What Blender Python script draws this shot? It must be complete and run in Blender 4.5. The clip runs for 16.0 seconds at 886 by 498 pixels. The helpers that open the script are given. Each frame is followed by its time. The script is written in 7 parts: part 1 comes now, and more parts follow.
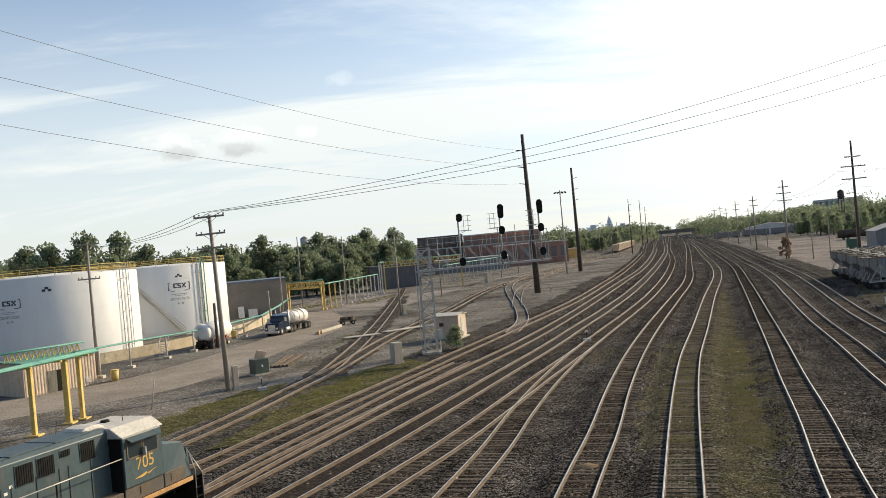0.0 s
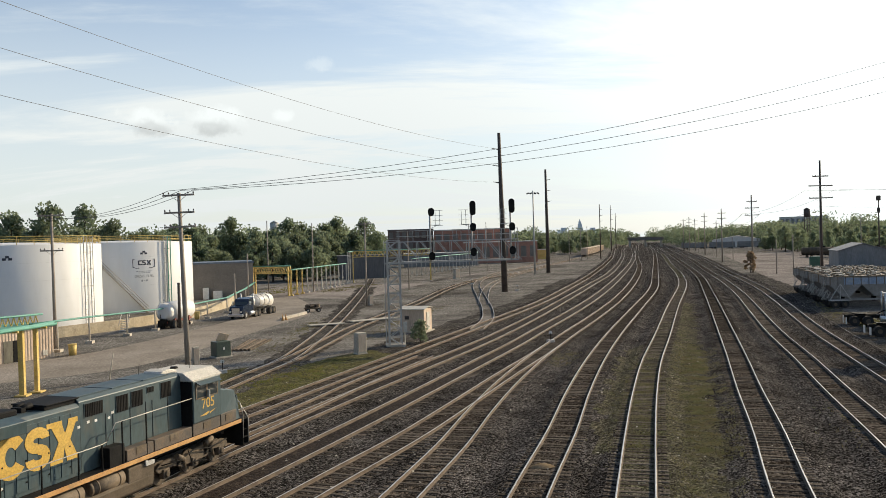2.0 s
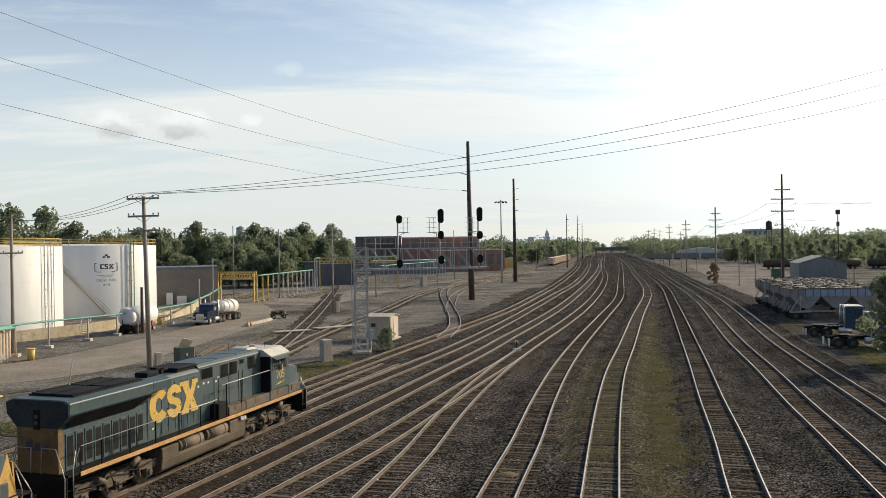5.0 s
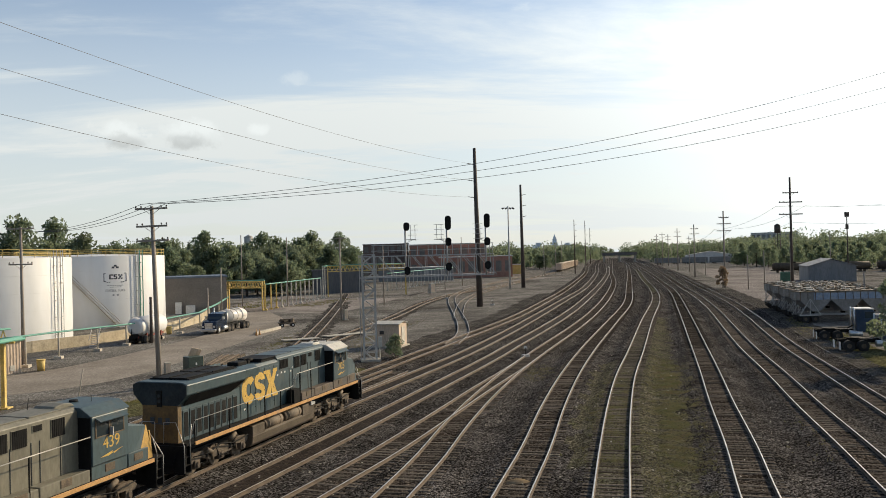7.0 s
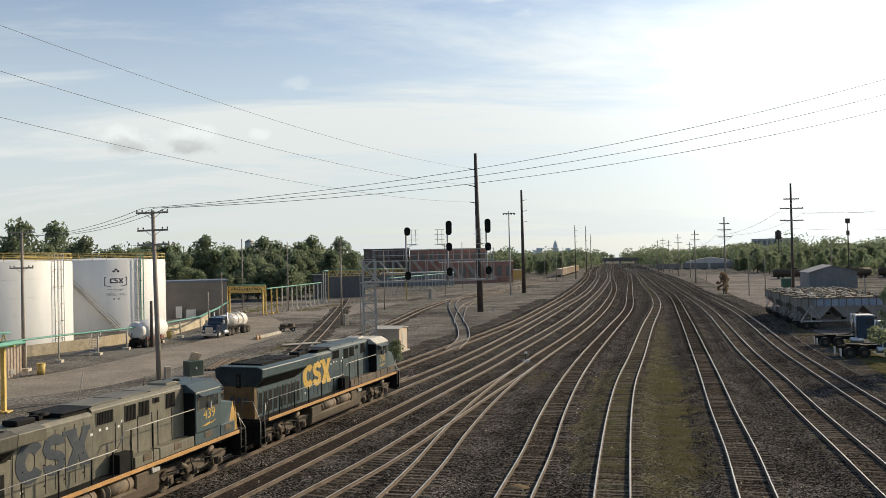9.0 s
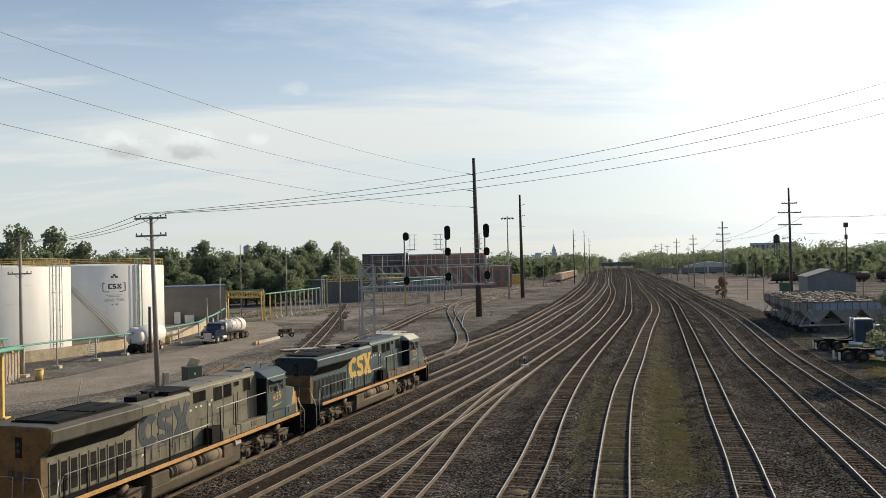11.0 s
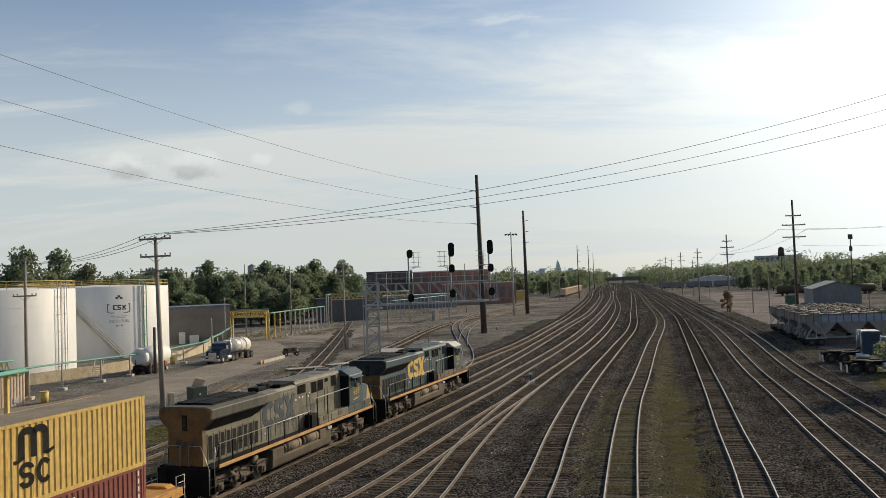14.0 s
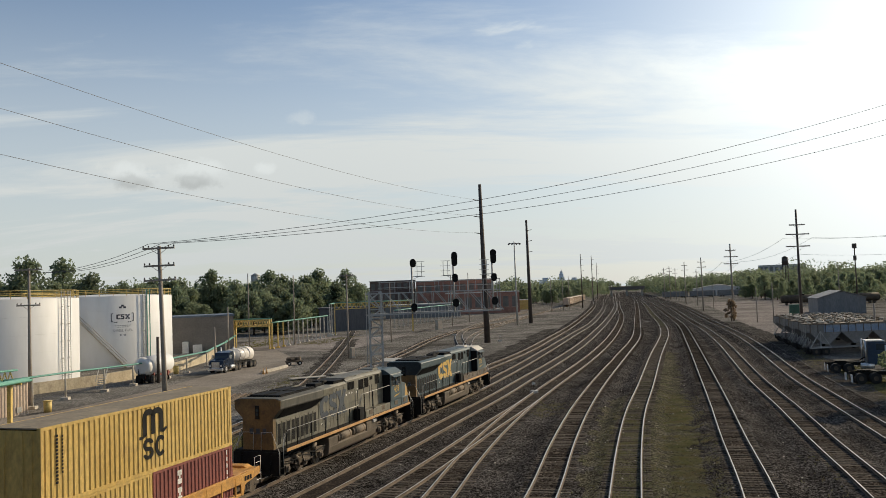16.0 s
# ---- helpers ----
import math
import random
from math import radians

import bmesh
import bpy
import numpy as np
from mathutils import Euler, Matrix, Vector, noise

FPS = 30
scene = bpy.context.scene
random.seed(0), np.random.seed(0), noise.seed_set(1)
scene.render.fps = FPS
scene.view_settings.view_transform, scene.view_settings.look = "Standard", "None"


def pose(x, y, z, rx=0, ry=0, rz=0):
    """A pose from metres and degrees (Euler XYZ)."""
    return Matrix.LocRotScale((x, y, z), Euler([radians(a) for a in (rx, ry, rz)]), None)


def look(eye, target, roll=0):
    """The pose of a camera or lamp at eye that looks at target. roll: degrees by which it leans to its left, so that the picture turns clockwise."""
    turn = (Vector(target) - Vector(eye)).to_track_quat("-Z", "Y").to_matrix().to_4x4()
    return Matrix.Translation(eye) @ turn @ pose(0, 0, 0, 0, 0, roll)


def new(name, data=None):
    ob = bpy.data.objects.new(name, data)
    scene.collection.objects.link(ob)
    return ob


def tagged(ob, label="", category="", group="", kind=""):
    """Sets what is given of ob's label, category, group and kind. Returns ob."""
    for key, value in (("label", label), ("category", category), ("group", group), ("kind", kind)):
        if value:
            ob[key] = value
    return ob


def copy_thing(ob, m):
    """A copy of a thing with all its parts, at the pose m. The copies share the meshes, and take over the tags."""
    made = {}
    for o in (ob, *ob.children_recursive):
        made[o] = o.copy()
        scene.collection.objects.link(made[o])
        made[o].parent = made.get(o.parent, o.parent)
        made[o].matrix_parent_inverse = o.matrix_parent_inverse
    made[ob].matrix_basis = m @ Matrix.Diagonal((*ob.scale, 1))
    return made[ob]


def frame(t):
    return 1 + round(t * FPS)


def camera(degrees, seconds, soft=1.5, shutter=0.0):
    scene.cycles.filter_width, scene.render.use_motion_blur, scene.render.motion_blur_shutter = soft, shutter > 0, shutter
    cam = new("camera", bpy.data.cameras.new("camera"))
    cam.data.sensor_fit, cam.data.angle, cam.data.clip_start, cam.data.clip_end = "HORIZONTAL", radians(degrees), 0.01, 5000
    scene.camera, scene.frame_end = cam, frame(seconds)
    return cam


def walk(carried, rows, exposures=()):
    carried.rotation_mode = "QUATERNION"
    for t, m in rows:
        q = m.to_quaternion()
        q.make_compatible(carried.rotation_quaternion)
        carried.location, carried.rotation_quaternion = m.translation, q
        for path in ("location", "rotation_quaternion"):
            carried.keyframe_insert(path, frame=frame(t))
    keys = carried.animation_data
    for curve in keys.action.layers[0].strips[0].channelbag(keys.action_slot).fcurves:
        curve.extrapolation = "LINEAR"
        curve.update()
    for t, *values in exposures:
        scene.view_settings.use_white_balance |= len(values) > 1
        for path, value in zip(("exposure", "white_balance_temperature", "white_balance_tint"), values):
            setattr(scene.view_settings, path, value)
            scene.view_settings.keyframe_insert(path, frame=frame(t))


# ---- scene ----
from mathutils import kdtree

cam = camera(57.4, 16.0, soft=0.8)
EYE = (0.0, 0.0, 10.15)

# seconds, yaw, pitch, roll of the hand-held camera that stays in one spot
TURNS = [(0.0, -0.02, -0.05, 5.17), (0.5, -1.02, 0.24, 5.29), (1.0, -1.51, 0.19, 4.76), (1.5, -1.82, -0.18, 3.21), (2.0, -2.13, -0.59, 1.65),
         (2.5, -2.31, -0.89, 0.70), (3.0, -2.41, -0.95, 0.62), (3.5, -3.53, -0.77, 0.71), (6.0, -4.49, 0.23, 0.93), (6.5, -4.00, 0.33, 1.45),
         (7.0, -3.88, 0.40, 1.50), (7.5, -3.77, 0.55, 1.54), (8.0, -3.95, 0.60, 1.46), (8.5, -3.94, 0.61, 1.36), (9.0, -3.83, 0.76, 1.30),
         (11.5, -3.98, 1.38, 1.50), (12.0, -3.74, 1.69, 1.83), (12.5, -3.53, 1.68, 1.96), (13.0, -3.43, 1.78, 1.90), (13.5, -3.57, 2.09, 2.03),
         (14.0, -3.63, 2.31, 2.15), (14.5, -3.56, 2.38, 2.24), (15.0, -3.69, 2.56, 2.24), (15.5, -3.82, 2.73, 2.14), (16.0, -3.40, 2.98, 2.15)]
walk(cam, [(t, pose(*EYE, 90 + p, r, y)) for t, y, p, r in TURNS], exposures=((0.0, 0.12), (1.0, -0.03), (2.0, 0.03), (3.5, 0.05), (6.0, -0.11), (9.0, -0.12), (11.5, -0.2), (12.0, -0.33), (12.5, -0.37), (16.0, -0.37)))

# ---- light ----
SUN_AZ, SUN_EL = 56.0, 25.0
world = bpy.data.worlds.new("sky")
scene.world = world
world.use_nodes = True
wt = world.node_tree
wt.nodes.clear()


def wnode(kind, **kw):
    n = wt.nodes.new(kind)
    for k, v in kw.items():
        if k in n.inputs:
            n.inputs[k].default_value = v
    return n


w_out = wnode("ShaderNodeOutputWorld")
w_bg = wnode("ShaderNodeBackground", Strength=0.14)
w_sky = wnode("ShaderNodeTexSky")
w_sky.sky_type, w_sky.sun_disc = "NISHITA", False
w_sky.sun_elevation, w_sky.sun_rotation = radians(SUN_EL), radians(SUN_AZ)
w_sky.air_density, w_sky.dust_density, w_sky.ozone_density = 1.0, 0.6, 2.0
az, el = radians(SUN_AZ), radians(SUN_EL)
SUN_WAY = (math.sin(az) * math.cos(el), math.cos(az) * math.cos(el), math.sin(el))


def wmath(op, *args, clamp=False):
    n = wnode("ShaderNodeMath")
    n.operation, n.use_clamp = op, clamp
    for sock, v in zip(n.inputs, args):
        if isinstance(v, (int, float)):
            sock.default_value = v
        else:
            wt.links.new(v, sock)
    return n.outputs[0]


def wrange(v, lo, hi, to_lo=0.0, to_hi=1.0):
    n = wnode("ShaderNodeMapRange")
    n.interpolation_type = "SMOOTHSTEP"
    for k, q in (("From Min", lo), ("From Max", hi), ("To Min", to_lo), ("To Max", to_hi)):
        n.inputs[k].default_value = q
    wt.links.new(v, n.inputs["Value"])
    return n.outputs[0]


w_co = wnode("ShaderNodeTexCoord")
w_xyz = wnode("ShaderNodeSeparateXYZ")
wt.links.new(w_co.outputs["Generated"], w_xyz.inputs[0])
up = wmath("MAXIMUM", w_xyz.outputs[2], 0.0)
flat_h = wmath("ADD", up, 0.16)
w_vec = wnode("ShaderNodeCombineXYZ")
wt.links.new(wmath("DIVIDE", w_xyz.outputs[0], flat_h), w_vec.inputs[0])
wt.links.new(wmath("DIVIDE", w_xyz.outputs[1], flat_h), w_vec.inputs[1])


def wnoise(scale, detail, rough, warp, stretch, shift=(0, 0, 0)):
    mp = wnode("ShaderNodeMapping")
    mp.inputs["Scale"].default_value = stretch
    mp.inputs["Location"].default_value = shift
    mp.inputs["Rotation"].default_value = (0, 0, radians(-24))
    wt.links.new(w_vec.outputs[0], mp.inputs[0])
    n = wnode("ShaderNodeTexNoise", Scale=scale, Detail=detail, Roughness=rough, Distortion=warp)
    wt.links.new(mp.outputs[0], n.inputs["Vector"])
    return n.outputs["Fac"]


# thin streaky veil, denser towards the horizon and the sun, and a few small puffs
veil = wrange(wnoise(0.75, 9, 0.62, 0.6, (0.5, 1.5, 1)), 0.45, 0.66)
low = wrange(up, 0.03, 0.42, 1.0, 0.0)
puff = wrange(wnoise(2.6, 6, 0.55, 0.2, (1.0, 1.3, 1), (3.1, 1.7, 0)), 0.66, 0.76)
w_dot = wnode("ShaderNodeVectorMath")
w_dot.operation = "DOT_PRODUCT"
w_dot.inputs[1].default_value = SUN_WAY
wt.links.new(w_co.outputs["Generated"], w_dot.inputs[0])
near_sun = wmath("MAXIMUM", w_dot.outputs["Value"], 0.0)
halo = wmath("POWER", near_sun, 8.0)


def cumulus(azimuth, height, wide):
    """A small cloud with a ragged edge in the given direction (degrees)."""
    a, e = radians(azimuth), radians(height)
    sub = wnode("ShaderNodeVectorMath")
    sub.operation = "SUBTRACT"
    sub.inputs[1].default_value = (math.sin(a) * math.cos(e), math.cos(a) * math.cos(e), math.sin(e))
    wt.links.new(w_co.outputs["Generated"], sub.inputs[0])
    mul = wnode("ShaderNodeVectorMath")
    mul.operation = "MULTIPLY"
    mul.inputs[1].default_value = (1, 1, 2.2)
    wt.links.new(sub.outputs[0], mul.inputs[0])
    ln = wnode("ShaderNodeVectorMath")
    ln.operation = "LENGTH"
    wt.links.new(mul.outputs[0], ln.inputs[0])
    rag = wnode("ShaderNodeTexNoise", Scale=38.0, Detail=6.0, Roughness=0.65)
    wt.links.new(w_co.outputs["Generated"], rag.inputs["Vector"])
    d = wmath("ADD", ln.outputs["Value"], wmath("MULTIPLY", wmath("SUBTRACT", rag.outputs["Fac"], 0.5), wide * 2.2))
    return wrange(d, wide * 0.25, wide * 1.1, 1.0, 0.0)


puffs = wmath("ADD", wmath("MULTIPLY", cumulus(-6.2, 12.3, 0.020), 0.45), wmath("ADD", cumulus(-17.6, 8.6, 0.030), cumulus(-13.3, 8.8, 0.034)))
puffs = wmath("ADD", puffs, cumulus(-8.8, 8.9, 0.018))
cover = wmath("ADD", wmath("ADD", wmath("MULTIPLY", puffs, 0.38), wmath("MULTIPLY", veil, 0.58)), wmath("ADD", wmath("MULTIPLY", low, 0.76), wmath("ADD", wmath("MULTIPLY", halo, 0.9), wmath("MULTIPLY", puff, 0.3))), clamp=True)
away = wmath("MULTIPLY", wrange(w_dot.outputs["Value"], -0.55, 0.12, 0.16, 1.0), wrange(up, 0.36, 0.85, 1.0, 0.5))
belly = wmath("ADD", cumulus(-17.6, 7.9, 0.026), cumulus(-13.5, 8.0, 0.028), clamp=True)
glow = wmath("MULTIPLY", wmath("MULTIPLY", away, wmath("ADD", wmath("SUBTRACT", 1.0, wmath("MULTIPLY", belly, 0.24)), wmath("MULTIPLY", puffs, 0.11))), wmath("ADD", wmath("ADD", 5.8, wmath("MULTIPLY", up, 3.6)), wmath("MULTIPLY", halo, 13.0)))
w_cloud = wnode("ShaderNodeVectorMath")
w_cloud.operation = "SCALE"
w_cloud.inputs[0].default_value = (0.95, 1.0, 0.985)
wt.links.new(glow, w_cloud.inputs["Scale"])
w_mix = wnode("ShaderNodeMix")
w_mix.data_type = "RGBA"
wt.links.new(cover, w_mix.inputs[0])
wt.links.new(w_sky.outputs[0], w_mix.inputs[6])
wt.links.new(w_cloud.outputs[0], w_mix.inputs[7])
wt.links.new(w_mix.outputs[2], w_bg.inputs[0])
wt.links.new(w_bg.outputs[0], w_out.inputs[0])

sun = new("sun", bpy.data.lights.new("sun", "SUN"))
sun.data.energy, sun.data.angle, sun.data.color = 5.0, radians(0.6), (1.0, 0.82, 0.57)
sun.matrix_world = look((0, 0, 60), (-math.sin(az) * math.cos(el) * 60, -math.cos(az) * math.cos(el) * 60, 60 - math.sin(el) * 60))


# ---- materials ----
def surface(name, a, b, scale=1.0, rough=0.7, metal=0.0, bump=0.15, fine=12.0, c=None, c_amount=0.5, c_scale=None, stretch=(1, 1, 1), spec=0.5, vary=0.0, coords="Object", tone_range=(0.78, 1.2), grit=None):
    """Two tones mixed by a coarse and a fine noise, stains of a third one, fine relief."""
    m = bpy.data.materials.new(name)
    m.use_nodes = True
    nt = m.node_tree
    bs = nt.nodes["Principled BSDF"]
    bs.inputs["Roughness"].default_value, bs.inputs["Metallic"].default_value = rough, metal
    bs.inputs["Specular IOR Level"].default_value = spec
    if coords == "World":
        src = nt.nodes.new("ShaderNodeNewGeometry").outputs["Position"]
    else:
        src = nt.nodes.new("ShaderNodeTexCoord").outputs["Object"]
    mp = nt.nodes.new("ShaderNodeMapping")
    mp.inputs["Scale"].default_value = stretch
    nt.links.new(src, mp.inputs[0])

    def noise_at(s, detail=6.0):
        n = nt.nodes.new("ShaderNodeTexNoise")
        n.inputs["Scale"].default_value, n.inputs["Detail"].default_value, n.inputs["Roughness"].default_value = s, detail, 0.62
        nt.links.new(mp.outputs[0], n.inputs["Vector"])
        return n.outputs["Fac"]

    def ramp(fac, lo, hi):
        r = nt.nodes.new("ShaderNodeMapRange")
        r.inputs["From Min"].default_value, r.inputs["From Max"].default_value = lo, hi
        nt.links.new(fac, r.inputs["Value"])
        return r.outputs[0]

    def mix(fac, one, two, kind="MIX"):
        x = nt.nodes.new("ShaderNodeMix")
        x.data_type, x.blend_type = "RGBA", kind
        for sock, v in ((x.inputs[0], fac), (x.inputs[6], one), (x.inputs[7], two)):
            if isinstance(v, tuple):
                sock.default_value = (*v, 1)
            elif isinstance(v, float):
                sock.default_value = v
            else:
                nt.links.new(v, sock)
        return x.outputs[2]
    big, small = noise_at(scale), noise_at(scale * fine, 4.0)
    col = mix(ramp(big, 0.36, 0.64), a, b)
    tone = nt.nodes.new("ShaderNodeMapRange")
    tone.inputs["From Min"].default_value, tone.inputs["From Max"].default_value = 0.3, 0.7
    tone.inputs["To Min"].default_value, tone.inputs["To Max"].default_value = tone_range
    nt.links.new(small, tone.inputs["Value"])
    sc = nt.nodes.new("ShaderNodeVectorMath")
    sc.operation = "SCALE"
    nt.links.new(col, sc.inputs[0])
    nt.links.new(tone.outputs[0], sc.inputs["Scale"])
    col = sc.outputs[0]
    if c:
        st = ramp(noise_at(c_scale or scale * 2.7), 0.52, 0.70)
        am = nt.nodes.new("ShaderNodeMath")
        am.operation = "MULTIPLY"
        am.inputs[1].default_value = c_amount
        nt.links.new(st, am.inputs[0])
        col = mix(am.outputs[0], col, c)
    height = small
    if grit:
        # loose stones: each cell its own tone, dark gaps between them
        vo = nt.nodes.new("ShaderNodeTexVoronoi")
        vo.inputs["Scale"].default_value = grit[0]
        nt.links.new(mp.outputs[0], vo.inputs["Vector"])
        sp = nt.nodes.new("ShaderNodeSeparateColor")
        nt.links.new(vo.outputs["Color"], sp.inputs[0])
        pw = nt.nodes.new("ShaderNodeMath")
        pw.operation = "POWER"
        pw.inputs[1].default_value = 2.6
        nt.links.new(sp.outputs[0], pw.inputs[0])
        tn = nt.nodes.new("ShaderNodeMapRange")
        tn.inputs["To Min"].default_value, tn.inputs["To Max"].default_value = grit[1], grit[2]
        nt.links.new(pw.outputs[0], tn.inputs["Value"])
        gp = nt.nodes.new("ShaderNodeVectorMath")
        gp.operation = "SCALE"
        nt.links.new(col, gp.inputs[0])
        nt.links.new(tn.outputs[0], gp.inputs["Scale"])
        col = gp.outputs[0]
        inv = nt.nodes.new("ShaderNodeMath")
        inv.operation = "SUBTRACT"
        inv.inputs[0].default_value = 1.0
        nt.links.new(vo.outputs["Distance"], inv.inputs[1])
        height = inv.outputs[0]
    if vary:
        info = nt.nodes.new("ShaderNodeObjectInfo")
        rr = nt.nodes.new("ShaderNodeMapRange")
        rr.inputs["To Min"].default_value, rr.inputs["To Max"].default_value = 1 - vary, 1 + vary
        nt.links.new(info.outputs["Random"], rr.inputs["Value"])
        s2 = nt.nodes.new("ShaderNodeVectorMath")
        s2.operation = "SCALE"
        nt.links.new(col, s2.inputs[0])
        nt.links.new(rr.outputs[0], s2.inputs["Scale"])
        col = s2.outputs[0]
    nt.links.new(col, bs.inputs["Base Color"])
    if bump:
        bp = nt.nodes.new("ShaderNodeBump")
        bp.inputs["Strength"].default_value, bp.inputs["Distance"].default_value = bump, 0.06 if grit else 0.03
        nt.links.new(height, bp.inputs["Height"])
        nt.links.new(bp.outputs[0], bs.inputs["Normal"])
    return m


M_DIRT = surface("cinder_dirt", (0.118, 0.110, 0.098), (0.225, 0.210, 0.186), 0.11, 0.95, bump=0.5, fine=30, c=(0.040, 0.035, 0.028), c_amount=0.85, c_scale=0.05, spec=0.0, coords="World", grit=(9.0, 0.68, 1.9))
M_BALLAST = surface("grey_ballast", (0.0265, 0.0242, 0.0222), (0.065, 0.0594, 0.0545), 0.22, 0.95, bump=1.0, fine=38, c=(0.080, 0.068, 0.056), c_amount=0.45, c_scale=5.0, spec=0.0, coords="World", grit=(14.0, 0.24, 4.6))
M_OILBED = surface("oily_bed", (0.031, 0.026, 0.0215), (0.066, 0.055, 0.045), 0.4, 0.9, bump=1.0, fine=25, c=(0.085, 0.066, 0.048), c_amount=0.5, c_scale=1.3, spec=0.0, coords="World", grit=(11.0, 0.4, 3.6))
M_OILDARK = surface("soaked_oily_bed", (0.020, 0.0145, 0.0105), (0.036, 0.026, 0.019), 0.5, 0.8, bump=1.0, fine=25, c=(0.052, 0.038, 0.027), c_amount=0.5, c_scale=1.3, spec=0.1, coords="World", grit=(11.0, 0.5, 2.6))
M_CINDER = surface("dark_cinders", (0.050, 0.046, 0.041), (0.095, 0.088, 0.078), 0.3, 0.95, bump=0.7, fine=30, c=(0.13, 0.115, 0.095), c_amount=0.5, c_scale=0.5, spec=0.0, coords="World", grit=(11.0, 0.5, 2.6))
M_SOIL = surface("weedy_cinder_soil", (0.058, 0.054, 0.040), (0.100, 0.090, 0.064), 0.5, 0.95, bump=0.8, fine=25, c=(0.085, 0.088, 0.040), c_amount=0.7, c_scale=0.9, spec=0.0, coords="World", grit=(12.0, 0.4, 2.8))
M_ROAD = surface("dusty_gravel_road", (0.245, 0.215, 0.178), (0.325, 0.287, 0.243), 0.15, 0.95, bump=0.3, fine=30, c=(0.20, 0.175, 0.145), c_amount=0.6, c_scale=0.35, spec=0.0, coords="World", grit=(9.0, 0.88, 1.25))
M_GRASS = surface("rough_grass", (0.150, 0.170, 0.045), (0.245, 0.215, 0.085), 0.8, 0.9, bump=0.6, fine=9, c=(0.24, 0.185, 0.10), c_amount=0.6, c_scale=1.6, spec=0.2, coords="World")
M_WEED = surface("dry_weeds", (0.150, 0.154, 0.072), (0.218, 0.194, 0.106), 0.8, 0.9, bump=0.6, fine=9, c=(0.17, 0.125, 0.075), c_amount=0.7, c_scale=1.1, spec=0.1, coords="World")
# leaf green lifted and greyed, with the haze over far trees mixed in
M_LEAF = surface("haze_paled_green_leaves", (0.165, 0.215, 0.132), (0.235, 0.275, 0.172), 0.12, 0.6, bump=0.0, fine=6, c=(0.195, 0.20, 0.10), c_amount=0.6, spec=0.3, vary=0.2, coords="World")


def let_light_through(m, share):
    """Thin leaves and blades pass part of the light that falls on their back."""
    nt = m.node_tree
    bs = nt.nodes["Principled BSDF"]
    out = nt.nodes["Material Output"]
    tr = nt.nodes.new("ShaderNodeBsdfTranslucent")
    nt.links.new(bs.inputs["Base Color"].links[0].from_socket, tr.inputs["Color"])
    mx = nt.nodes.new("ShaderNodeMixShader")
    mx.inputs[0].default_value = share
    nt.links.new(bs.outputs[0], mx.inputs[1])
    nt.links.new(tr.outputs[0], mx.inputs[2])
    nt.links.new(mx.outputs[0], out.inputs["Surface"])


M_TURF = surface("thin_turf_soil", (0.075, 0.076, 0.034), (0.118, 0.108, 0.058), 0.5, 0.95, bump=0.6, fine=14, c=(0.06, 0.05, 0.038), c_amount=0.8, c_scale=0.9, spec=0.0, coords="World", grit=(8.0, 0.6, 2.0))
let_light_through(M_LEAF, 0.62)
let_light_through(M_GRASS, 0.5)
let_light_through(M_WEED, 0.4)
M_BARK = surface("bark", (0.07, 0.055, 0.042), (0.13, 0.105, 0.08), 2.0, 0.95, bump=0.7)
M_RAILTOP = surface("polished_rail_steel", (0.56, 0.53, 0.48), (0.47, 0.435, 0.385), 0.6, 0.38, 0.7, 0.03, c=(0.34, 0.27, 0.20), c_amount=0.3)
M_RAILRUST = surface("dusty_rusted_rail_steel", (0.100, 0.072, 0.050), (0.180, 0.134, 0.094), 1.5, 0.9, 0.0, 0.2, c=(0.085, 0.055, 0.038))
M_TIE = surface("weathered_oak_tie", (0.070, 0.060, 0.049), (0.150, 0.128, 0.104), 1.2, 0.92, bump=0.5, stretch=(1, 6, 1), c=(0.06, 0.05, 0.04), vary=0.5, spec=0.0)
M_WOODPOLE = surface("weathered_pole_wood", (0.25, 0.215, 0.178), (0.37, 0.32, 0.27), 1.2, 0.9, bump=0.4, stretch=(6, 6, 0.5))
M_DARKPOLE = surface("brown_steel_pole", (0.060, 0.048, 0.042), (0.095, 0.076, 0.064), 1.0, 0.8, 0.0, 0.2)
M_GALV = surface("galvanised_steel", (0.40, 0.39, 0.37), (0.52, 0.51, 0.48), 2.0, 0.6, 0.05, 0.1, c=(0.33, 0.30, 0.26))
M_WHITETANK = surface("white_tank_paint", (0.62, 0.62, 0.61), (0.67, 0.67, 0.66), 0.06, 0.55, bump=0.05, fine=14, c=(0.60, 0.57, 0.50), c_amount=0.3, stretch=(1, 1, 0.25), tone_range=(0.95, 1.04))
M_YELLOWSTEEL = surface("yellow_painted_steel", (0.56, 0.39, 0.10), (0.66, 0.49, 0.17), 0.9, 0.65, bump=0.1, c=(0.34, 0.23, 0.11), c_amount=0.6)
M_YARDGRAVEL = surface("packed_yard_gravel", (0.21, 0.187, 0.168), (0.30, 0.268, 0.242), 0.08, 0.95, bump=0.3, fine=30, c=(0.095, 0.083, 0.07), c_amount=0.8, c_scale=0.06, spec=0.0, coords="World", grit=(9.0, 0.8, 1.5))
M_GREENPIPE = surface("green_pipe_paint", (0.085, 0.27, 0.205), (0.13, 0.33, 0.26), 1.0, 0.6, bump=0.05, c=(0.19, 0.24, 0.19))
M_WIRE = surface("dark_wire", (0.05, 0.05, 0.055), (0.09, 0.09, 0.095), 1.0, 0.6, 0.3, 0)
